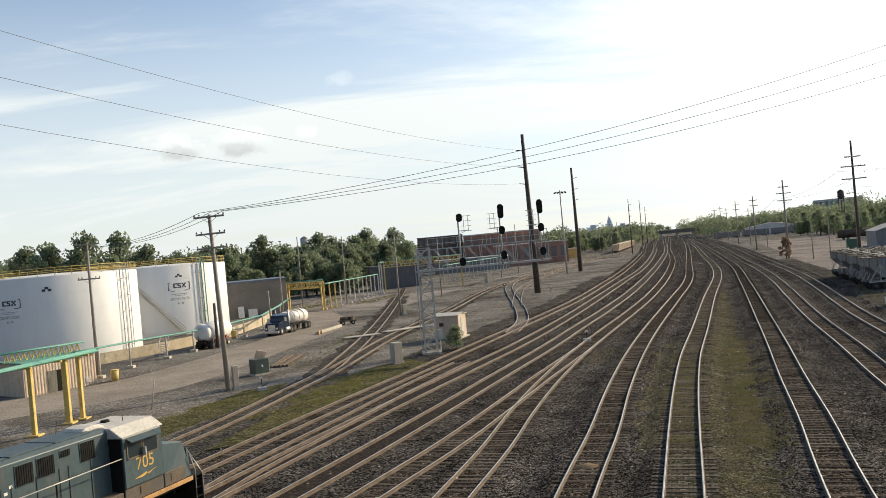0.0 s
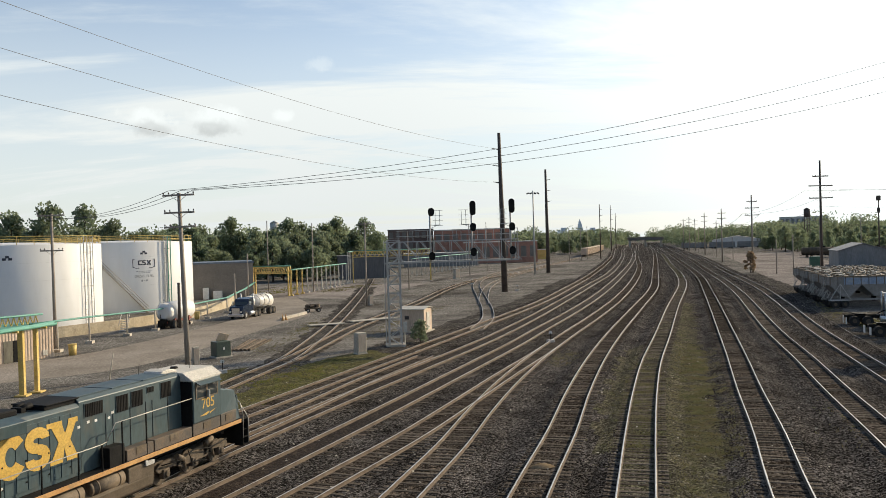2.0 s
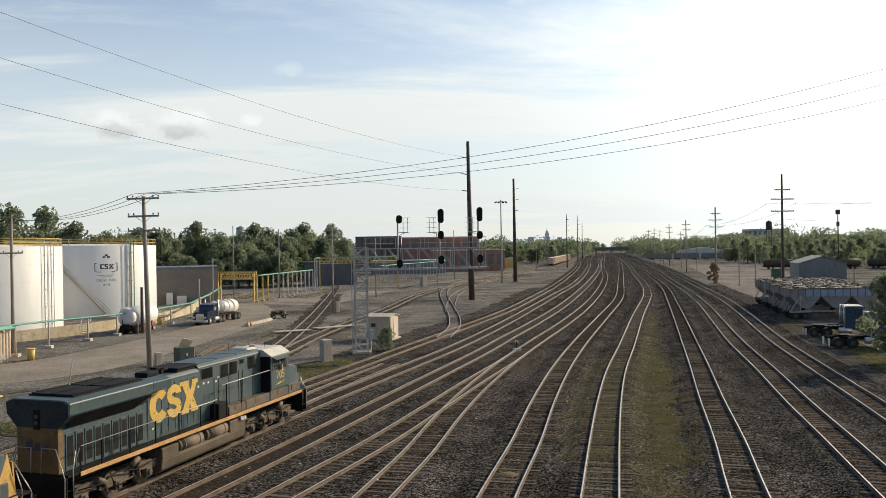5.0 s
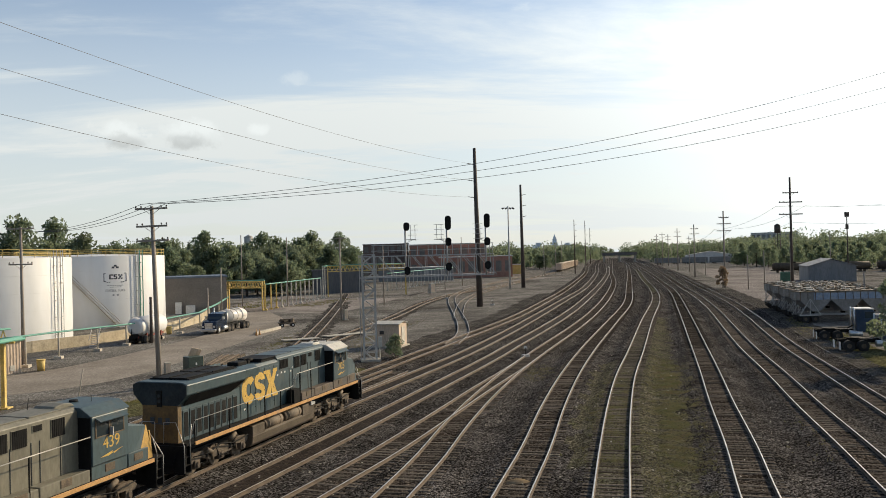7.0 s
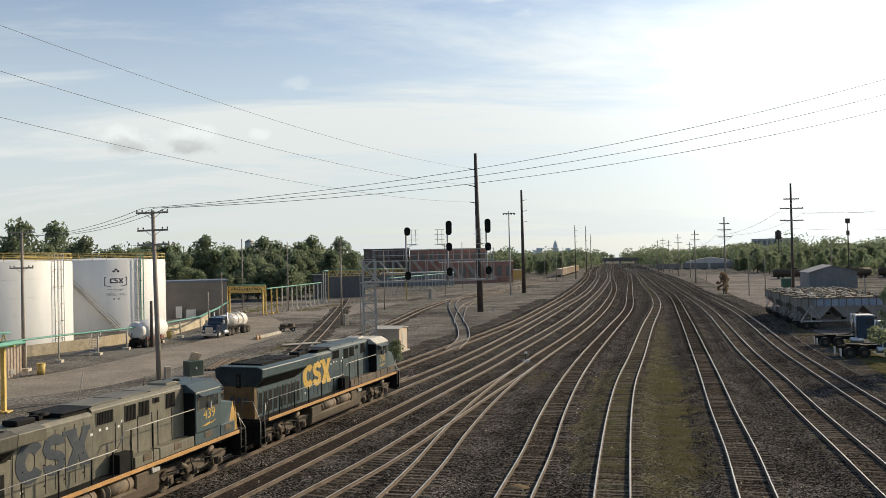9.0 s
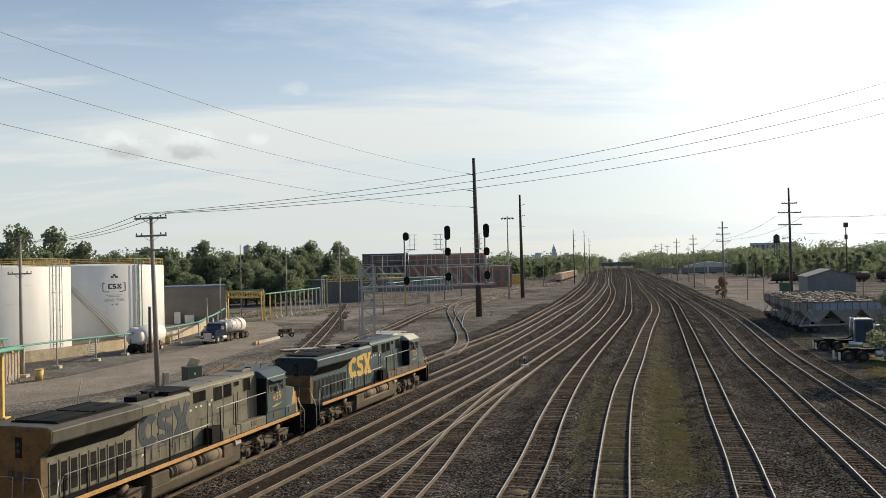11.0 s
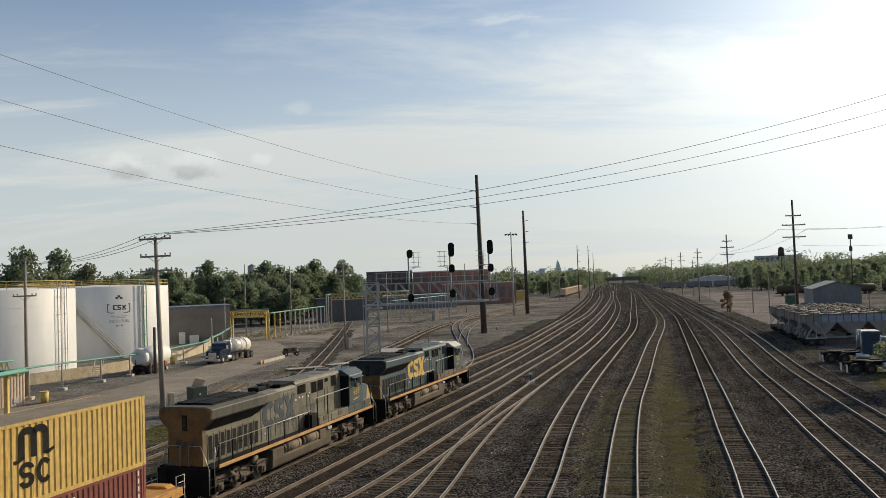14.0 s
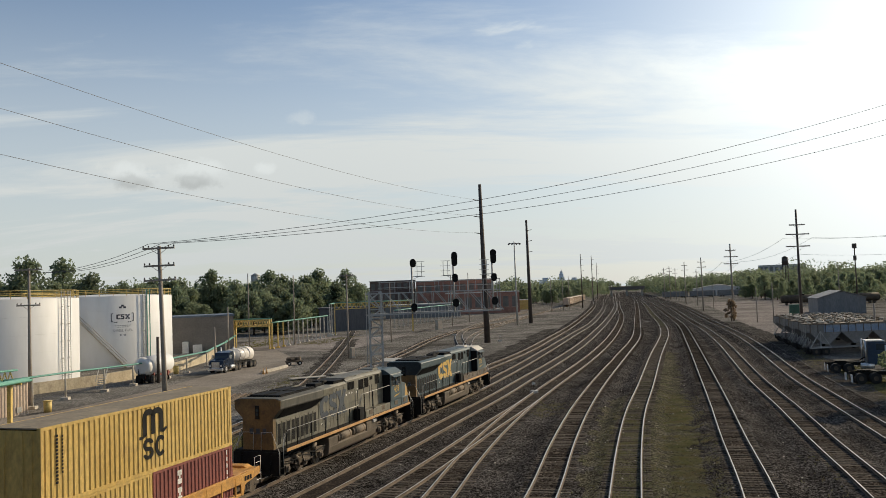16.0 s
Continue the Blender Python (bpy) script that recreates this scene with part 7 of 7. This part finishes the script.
def skyline(at, parts_, label):
    T = thing("skyscraper", pose(at[0], at[1], GZ), label, "skyscraper", "far city towers")
    z = 0
    for w, h in parts_:
        bm = B()
        if h < 0:
            rod(bm, (0, 0, z), (0, 0, z - h), w / 2, 0.5, 4)
            z -= h
        else:
            box(bm, (w, w, h), (0, 0, z + h / 2))
            z += h
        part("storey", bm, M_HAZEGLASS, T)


def toward(px_az, d):
    return (d * math.sin(radians(px_az)), d * math.cos(radians(px_az)))


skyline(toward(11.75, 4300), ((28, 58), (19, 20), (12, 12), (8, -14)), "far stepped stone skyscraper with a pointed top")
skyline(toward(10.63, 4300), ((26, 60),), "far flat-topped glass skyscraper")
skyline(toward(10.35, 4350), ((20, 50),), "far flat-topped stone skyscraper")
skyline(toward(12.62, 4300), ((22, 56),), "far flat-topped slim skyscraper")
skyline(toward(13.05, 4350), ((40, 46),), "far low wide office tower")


def water_tower(at, h, r, paint, label):
    T = thing("water_tower", pose(at[0], at[1], GZ), label, "water tower")
    bm = B()
    rod(bm, (0, 0, h - 6), (0, 0, h - 1.2), r, n=18)
    rod(bm, (0, 0, h - 1.2), (0, 0, h), r * 1.05, 0.2, 18)
    part("tank", bm, paint, T)
    for i in range(6):
        a = math.tau * i / 6
        bm = B()
        rod(bm, (r * math.cos(a), r * math.sin(a), 0), (r * .9 * math.cos(a), r * .9 * math.sin(a), h - 6), 0.16, n=6)
        part("leg", bm, M_DARKPOLE, T)


water_tower(toward(26.37, 560), 24.6, 1.9, M_DARKPOLE, "dark water tower on legs above the trees")
water_tower(toward(-9.6, 420), 23, 2.2, M_GALV, "pale round water tower above the trees")


def cell_mast(at, h):
    T = thing("antenna_mast", pose(at[0], at[1], GZ), "slim antenna mast with two dark boxes", "antenna mast")
    bm = B()
    rod(bm, (0, 0, 0), (0, 0, h), 0.26, 0.16, 8)
    part("mast", bm, M_DARKPOLE, T)
    for z in (h - 0.8, h - 4.8):
        bm = B()
        box(bm, (1.3 if z > h - 2 else 0.8, 0.8, 1.6), (0, 0, z))
        part("antenna_box", bm, M_DARKPOLE, T, bevel=0.1)


cell_mast(toward(30.45, 300), 21.0)


# ---- parked road vehicles and wagons on the far side ----
M_SILVER = surface("dusty_silver_paint", (0.20, 0.195, 0.185), (0.30, 0.29, 0.28), 0.5, 0.55, 0.2, 0.08, c=(0.25, 0.22, 0.18))
M_PALEBLUE = surface("faded_pale_blue_panel", (0.22, 0.30, 0.42), (0.33, 0.39, 0.47), 0.4, 0.5, bump=0.03, c=(0.45, 0.42, 0.38))


def hopper_trailer():
    T = thing("hopper_trailer", pose(0, 0, 0), "dusty silver hopper trailer with sloped hopper bottoms parked in a row", "hopper trailer", "parked hopper trailers")
    L, W = 12.6, 1.25
    bm = B()
    prism(bm, [(0.2, 4.1), (0.2, 3.0), (1.9, 1.5), (2.9, 1.5), (4.4, 3.0), (6.0, 1.5), (7.0, 1.5), (8.5, 3.0), (10.1, 1.5), (11.0, 1.5), (12.4, 3.0), (12.4, 4.1)], -W, W, "y")
    part("hopper_body", bm, M_SILVER, T, "dusty silver body", 0.03)
    bm = B()
    for s in (-1, 1):
        box(bm, (9.0, 0.02, 0.85), (6.6, s * (W + 0.012), 3.5))
    part("side_panel", bm, M_PALEBLUE, T, "faded pale blue side panel")
    bm = B()
    for k in range(13):
        for s in (-1, 1):
            box(bm, (0.07, 0.06, 1.1), (0.3 + k, s * (W + 0.04), 3.55))
    box(bm, (12.4, 2.6, 0.1), (6.3, 0, 4.14))
    for k in range(5):
        box(bm, (0.7, 0.7, 0.16), (1.4 + k * 2.4, (k % 2) * 0.4 - 0.2, 4.24))
    part("top_rim", bm, M_BROWNGREY, T)
    rng = random.Random(31)
    for k in range(34):
        bm = B()
        box(bm, (rng.uniform(.15, .7), rng.uniform(.12, .4), rng.uniform(.05, .26)), (0.5 + k * 0.35, rng.uniform(-1.0, 1.0), 4.27 + rng.uniform(0, .1)),
            Matrix.Rotation(rng.uniform(0, 3), 4, "Z") @ Matrix.Rotation(rng.uniform(-.4, .4), 4, "X"))
        part("hatch_cover", bm, M_CONCRETE if k % 3 else M_BROWNGREY, T)
    for s in (-1, 1):
        bm = B()
        for a, b in (((0.2, 1.0), (1.6, 3.2)), ((3.0, 1.0), (1.6, 3.2)), ((0.2, 1.0), (3.0, 1.0)), ((1.6, 1.0), (1.6, 3.2))):
            rod(bm, (a[0], s * 1.2, a[1]), (b[0], s * 1.2, b[1]), 0.07, n=5)
        part("end_frame", bm, M_GALV, T, "triangular end frame")
        bm = B()
        box(bm, (12.4, 0.14, 0.24), (6.3, s * 1.1, 1.1))
        part("frame_rail", bm, M_SILVER, T)
        for x in (1.0, 2.3):
            tyre(T, x, s * 1.0, 0.5, 0.26, True)
        bm = B()
        box(bm, (0.05, 0.6, 0.6), (0.3, s * 0.85, 0.7))
        part("mudflap", bm, M_BLACK, T)
        bm = B()
        rod(bm, (9.8, s * 0.8, 0), (9.8, s * 0.8, 1.1), 0.08, n=6)
        part("landing_leg", bm, M_BLACK, T)
    for k in range(3):
        bm = B()
        rod(bm, (2.4 + k * 4.1, 0, 1.5), (2.4 + k * 4.1, 0, 0.8), 0.35, 0.2, 10)
        part("outlet", bm, M_BLACK, T)
    bm = B()
    for s in (-0.25, 0.25):
        rod(bm, (-0.02, s, 1.2), (0.15, s, 4.2), 0.03, n=5)
    for k in range(9):
        rod(bm, (0.05, -0.25, 1.4 + k * 0.32), (0.05, 0.25, 1.4 + k * 0.32), 0.02, n=4)
    part("rear_ladder", bm, M_GALV, T)
    return T


HT = hopper_trailer()
HT.matrix_basis = pose(54.4, 105.6, GZ, 0, 0, -4)
for k in range(1, 7):
    copy_thing(HT, pose(54.4 + 1.4 * k + (k % 2) * 0.5, 105.6 + 4.3 * k, GZ, 0, 0, -4 + (k % 3 - 1) * 1.5))


def truck_tractor(paint, label):
    T = thing("truck_tractor", pose(0, 0, 0), label, "truck tractor", "parked truck tractors")
    bm = B()
    for s in (-1, 1):
        box(bm, (6.5, 0.12, 0.3), (3.2, s * 0.42, 0.95))
    for x in (0.1, 1.2, 2.6, 3.8):
        box(bm, (0.12, 0.9, 0.22), (x, 0, 0.95))
    part("frame", bm, M_BLACK, T)
    for x in (0.75, 2.05):
        for s in (-1, 1):
            tyre(T, x, s * 1.08, 0.52, 0.27, True)
    bm = B()
    rod(bm, (1.5, 0, 1.15), (1.5, 0, 1.26), 0.5, n=18)
    box(bm, (1.1, 0.6, 0.1), (1.2, 0, 1.18), Matrix.Rotation(0.12, 4, "Y"))
    part("fifth_wheel", bm, M_BLACK, T)
    for s in (-1, 1):
        bm = B()
        box(bm, (0.03, 0.62, 0.75), (-0.05, s * 0.95, 0.55))
        part("mudflap", bm, M_WHITEPAINT, T, "white mudflap")
        bm = B()
        rod(bm, (3.2, s * 0.95, 0.75), (4.5, s * 0.95, 0.75), 0.32, n=14)
        part("fuel_tank", bm, M_CHROME, T)
        tyre(T, 6.9, s * 1.0, 0.52, 0.3)
        bm = B()
        rod(bm, (3.75, s * 1.0, 1.0), (3.75, s * 1.0, 3.5), 0.08, n=8)
        part("exhaust", bm, M_CHROME, T)
    bm = B()
    prism(bm, [(3.9, 0.9), (3.9, 3.3), (5.6, 3.35), (6.0, 2.3), (7.7, 2.05), (7.9, 0.8)], -1.15, 1.15, "y")
    cab = part("cab", bm, paint, T, "", 0.07)
    bm = B()
    box(bm, (1.75, 2.3, 0.12), (4.75, 0, 3.38))
    part("cab_roof", bm, M_WHITEPAINT, cab, "white cab roof", 0.04)
    bm = B()
    for s in (-1, 1):
        box(bm, (0.9, 0.02, 0.65), (5.2, s * 1.16, 2.75))
    box(bm, (0.02, 1.2, 0.6), (3.89, 0, 2.8))
    part("window", bm, M_GLASS, cab)
    bm = B()
    for k in range(4):
        tube(bm, [(3.85, -0.3 + 0.2 * k, 1.6), (3.2, -0.3 + 0.2 * k, 1.25), (2.2, -0.2 + 0.12 * k, 1.3)], 0.02)
    part("air_lines", bm, M_BLACK, T)
    return T


TT = truck_tractor(M_BLUETRUCK, "blue truck tractor with no trailer parked beside the track")
TT.matrix_basis = pose(46.6, 86.0, GZ, 0, 0, -20)
copy_thing(TT, pose(43.7, 76.6, GZ, 0, 0, -14))


def tank_wagon():
    T = thing("tank_wagon", pose(0, 0, 0), "dark dusty tank wagon standing on a far track", "tank wagon", "far wagons")
    bm = B()
    rod(bm, (-7.5, 0, 2.4), (7.5, 0, 2.4), 1.45, n=20)
    rod(bm, (-8, 0, 2.4), (-7.5, 0, 2.4), 0.9, 1.45, 20)
    rod(bm, (7.5, 0, 2.4), (8, 0, 2.4), 1.45, 0.9, 20)
    part("tank", bm, M_TANKGRIME, T)
    bm = B()
    box(bm, (17, 2.2, 0.3), (0, 0, 1.0))
    rod(bm, (0, 0, 3.8), (0, 0, 4.2), 0.6, n=12)
    part("frame", bm, M_BLACK, T)
    for x in (-6, -4.4, 4.4, 6):
        bm = B()
        rod(bm, (x, -0.8, 0.45), (x, 0.8, 0.45), 0.45, n=14)
        part("wheelset", bm, M_TRUCKFRAME, T)
    return T


TW = tank_wagon()
TW.matrix_basis = pose(155, 300, GZ, 0, 0, -18)
for k in range(1, 3):
    copy_thing(TW, pose(155 + 17.5 * k, 300 - 5.8 * k, GZ, 0, 0, -18))


def box_wagon(paint, label):
    T = thing("box_wagon", pose(0, 0, 0), label, "box wagon", "far wagons")
    bm = B()
    box(bm, (16, 2.9, 3.4), (0, 0, 2.75))
    part("body", bm, paint, T, bevel=0.05)
    bm = B()
    for k in range(17):
        box(bm, (0.1, 3.0, 3.2), (-7.8 + k * 0.975, 0, 2.75))
    part("ribs", bm, paint, T)
    bm = B()
    box(bm, (16.5, 2.4, 0.3), (0, 0, 0.95))
    part("frame", bm, M_BLACK, T)
    for x in (-6, -4.4, 4.4, 6):
        bm = B()
        rod(bm, (x, -0.8, 0.45), (x, 0.8, 0.45), 0.45, n=14)
        part("wheelset", bm, M_TRUCKFRAME, T)
    return T


BW = box_wagon(M_SILVER, "pale grey box wagon standing on a far track")
BW.matrix_basis = pose(184, 524, GZ, 0, 0, -14)
for k in range(1, 5):
    copy_thing(BW, pose(184 + 17.0 * k, 524 - 4.2 * k, GZ, 0, 0, -14))


def green_bin():
    T = thing("green_loader", pose(102.6, 203.3, GZ, 0, 0, -20), "tall green steel bin with ribs on dark legs", "steel bin")
    bm = B()
    box(bm, (2.5, 2.2, 2.9), (0, 0, 2.1))
    body = part("body", bm, M_GREENPAINT, T, "", 0.05)
    for k in range(5):
        bm = B()
        box(bm, (0.1, 0.08, 2.9), (-1.1 + k * 0.55, -1.13, 2.1))
        part("rib", bm, M_GREENPAINT, body)
    for dx in (-1.1, 1.1):
        for dy in (-0.95, 0.95):
            bm = B()
            box(bm, (0.16, 0.16, 0.7), (dx, dy, 0.34))
            part("leg", bm, M_BLACK, T)


M_GREENPAINT = surface("dull_green_paint", (0.045, 0.115, 0.075), (0.065, 0.15, 0.10), 0.8, 0.6, bump=0.05, c=(0.10, 0.09, 0.06), c_amount=0.4)
green_bin()


TAN_WAGON = box_wagon(M_TANMETAL, "tan ribbed box wagon standing on a siding")
TAN_WAGON.matrix_basis = pose(89.0, 416.0, GZ, 0, 0, 73)
for k in range(1, 8):
    copy_thing(TAN_WAGON, pose(89.0 + 5.0 * k, 416.0 + 16.5 * k, GZ, 0, 0, 73))

# ---- wires ----
def wire(a, b, sag, r=0.022):
    a, b = Vector(a), Vector(b)
    bm = B()
    pts = []
    for i in range(25):
        u = i / 24
        p = a.lerp(b, u)
        p.z -= sag * 4 * u * (1 - u)
        pts.append(p)
    tube(bm, pts, r, 4)
    tagged(part("overhead_wire", bm, M_WIRE), "thin dark overhead wire slung between poles", "wire", "overhead wires")


steel_pole((-40.0, 44.0), 32.0, 0, 1)
steel_pole((90.0, 76.0), 41.0, 0, -1)
for zl, zb in ((30.6, 27.8), (27.0, 24.6), (23.4, 21.3)):
    wire((-39.0, 44.0, zl), (16.9, 157.8, zb), 2.2, 0.021)
for za, zr, dx in ((14.95, 30.2, -1.0), (14.95, 28.6, 0.0), (14.95, 27.0, 1.0)):
    wire((-19.3 + dx, 68.3, za), (89.2, 76.0, za + (zr - za) * 1.35 + 4.5), 4.4, 0.025)
    wire((-19.3 + dx, 68.3, za - .02), (-37.6 + dx * 1.2, 87.2, 13.7), 0.7, 0.021)
for dx, z0, z1 in ((-3.4, 19.0, 14.8), (3.4, 19.0, 14.8), (0, 15.4, 12.2)):
    wire((90.2 + dx, 175.6, z0), (86.0 + dx * .7, 202.2, z1), 1.2, 0.03)
    wire((86.0 + dx * .7, 202.2, z1), (108.4 + dx * .7, 280.3, z1 - 1.0), 1.8, 0.03)
    wire((90.2 + dx, 175.6, z0), (118.0 + dx, 100.0, z0 + 3), 2.6, 0.03)

# ---- trees ----
def leaf_clumps(bm, centre, radii, count, size, rng):
    """Small crossed leaf clusters thrown round a few lobes."""
    for i in range(count):
        while True:
            p = Vector((rng.uniform(-1, 1), rng.uniform(-1, 1), rng.uniform(-1, 1)))
            if 0.1 < p.length < 1:
                break
        p = p.normalized() * p.length ** 0.7
        c = Vector((centre[0] + p.x * radii[0], centre[1] + p.y * radii[1], centre[2] + p.z * radii[2]))
        s = size * rng.uniform(0.5, 1.25)
        u = Vector((rng.gauss(0, 1), rng.gauss(0, 1), rng.gauss(0, 0.7))).normalized()
        v = u.orthogonal().normalized()
        v.rotate(Matrix.Rotation(rng.uniform(0, 3.1), 3, u))
        w = u.cross(v)
        bm.faces.new([bm.verts.new(c + q) for q in (v * s, w * s * 0.55, -v * s * 0.9, -w * s * 0.6 + u * s * 0.25)])


def tree(seed, h, spread, leaves, size, label, leaf=None):
    """A tapered trunk with forked limbs; a crown of many uneven lobes with gaps between them."""
    rng = random.Random(seed)
    T = thing("tree", pose(0, 0, 0), label, "tree", "trees round the yard")
    bm = B()
    rod(bm, (0, 0, -0.2), (0.1, 0, h * 0.45), 0.028 * h, 0.016 * h, 8)
    rod(bm, (0.1, 0, h * 0.45), (0.0, 0.1, h * 0.9), 0.016 * h, 0.004 * h, 6)
    lobes = []
    for k in range(21):
        a = k * 2.4 + rng.uniform(-0.5, 0.5)
        z = 0.16 + 0.78 * (k + rng.random()) / 21
        girth = math.sin(math.pi * min(1.0, 0.16 + z * 0.86)) ** 0.7
        rr = spread * rng.uniform(0.3, 0.85) * girth
        tip = Vector((rr * math.cos(a), rr * math.sin(a), h * z))
        rod(bm, (0.05, 0, h * max(0.15, z - 0.2)), tip, 0.008 * h, 0.002 * h, 4, caps=False)
        lobes.append((tip, spread * rng.uniform(0.22, 0.42)))
    lobes.append((Vector((0, 0, h * 0.9)), spread * 0.27))
    part("trunk", bm, M_BARK, T, "branched grey-brown trunk")
    bm = B()
    for c, r in lobes:
        leaf_clumps(bm, c, (r * rng.uniform(0.8, 1.25), r * rng.uniform(0.8, 1.25), r * rng.uniform(0.6, 1.0)), leaves, size, rng)
    part("crown", bm, leaf or M_LEAF, T, "uneven green crown" if leaf is None else "uneven russet crown")
    return T


KINDS = [tree(10 + i, 1.0 * hh, ss, 135, 0.48, "leafy green tree with an uneven crown") for i, (hh, ss) in enumerate(((15, 6.5), (17, 6.0), (13, 7.0), (19, 6.5), (12, 5.5)))]
rng = random.Random(77)
spots = []
for i in range(86):
    a = -34 + 31.5 * (i + rng.random()) / 86
    d = rng.uniform(255, 330)
    spots.append((a, d, rng.uniform(0.85, 1.15) * (1.12 if a < -20 else 0.95)))
for i in range(26):
    spots.append((rng.uniform(-24, -6), rng.uniform(232, 250), rng.uniform(0.6, 0.85)))
for i in range(60):
    a = 23.8 + 12.2 * (i + rng.random()) / 60
    spots.append((a, rng.uniform(410, 540), rng.uniform(0.5, 0.74)))
for i in range(16):
    spots.append((rng.uniform(26, 36), rng.uniform(345, 400), rng.uniform(0.45, 0.65)))
for i in range(26):
    spots.append((rng.uniform(5, 12.5), rng.uniform(470, 600), rng.uniform(0.55, 0.8)))
for i, (a, d, k) in enumerate(spots):
    x, y = toward(a, d)
    src = KINDS[i % 5]
    if i < 5:
        ob = src
        ob.matrix_basis = pose(x, y, GZ, 0, 0, rng.uniform(0, 360))
    else:
        ob = copy_thing(src, pose(x, y, GZ, 0, 0, rng.uniform(0, 360)))
    ob.scale = (k, k, k)

NEAR_TREE = tree(40, 7.8, 2.9, 240, 0.19, "young leafy tree beside the parked trucks")
NEAR_TREE.matrix_basis = pose(43.6, 65.8, GZ)
M_RUSSET = surface("russet_leaves", (0.27, 0.20, 0.135), (0.33, 0.25, 0.17), 0.5, 0.7, bump=0.0, fine=6, spec=0.2, coords="World")
let_light_through(M_RUSSET, 0.5)
RUSSET = tree(42, 5.6, 1.7, 60, 0.24, "dry russet bush at the foot of a pole", M_RUSSET)
RUSSET.matrix_basis = pose(84.9, 201.0, GZ)
BUSH = tree(41, 2.3, 1.1, 50, 0.13, "small green bush beside the signal hut")
BUSH.matrix_basis = pose(0.5, 83.2, GZ)

def woods(seed, count, az, dist, height, size):
    """Many uneven crowns in a belt, each a heap of leaf clusters down to the ground."""
    rng = random.Random(seed)
    bm = B()
    for i in range(count):
        a, d = rng.uniform(*az), rng.uniform(*dist)
        if 13.9 < a < 18.3 and d < 740 or 14.6 < a < 17.4 and d < 980 or a > 19.5 and seed == 9 and d < 720:
            continue
        x, y = toward(a, d)
        h = rng.uniform(*height) * (1 + 0.35 * noise.noise(Vector((a * 0.8, d * 0.006, seed))))
        r = h * rng.uniform(0.26, 0.42)
        for k in range(4):
            c = (x + rng.uniform(-0.5, 0.5) * r, y + rng.uniform(-0.5, 0.5) * r, GZ + h * (0.28 + 0.16 * k + rng.uniform(-0.08, 0.08)))
            q = r * rng.uniform(0.55, 0.85)
            leaf_clumps(bm, c, (q, q, q * 0.8), 52, size, rng)
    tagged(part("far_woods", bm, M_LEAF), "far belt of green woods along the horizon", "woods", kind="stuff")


woods(9, 760, (3, 25), (640, 1050), (12.5, 18.5), 0.95)
woods(12, 480, (23.5, 40), (590, 900), (14.0, 21.0), 0.9)
woods(10, 420, (-40, -3.5), (335, 430), (14.0, 20.0), 0.75)
woods(11, 110, (-4, 9), (450, 540), (10.0, 15.0), 0.95)


def road_bridge():
    T = thing("road_bridge", pose(200, 690, GZ, 0, 0, -15), "far grey road bridge over the tracks", "bridge")
    bm = B()
    box(bm, (30, 8, 1.9), (0, 0, 6.6))
    box(bm, (30, 0.3, 0.9), (0, -3.9, 8.0))
    part("deck", bm, M_TAUPE, T)
    for x in (-13, 0, 13):
        bm = B()
        box(bm, (1.5, 6, 6.4), (x, 0, 3.1))
        part("pier", bm, M_CONCRETE, T)


road_bridge()

motions()
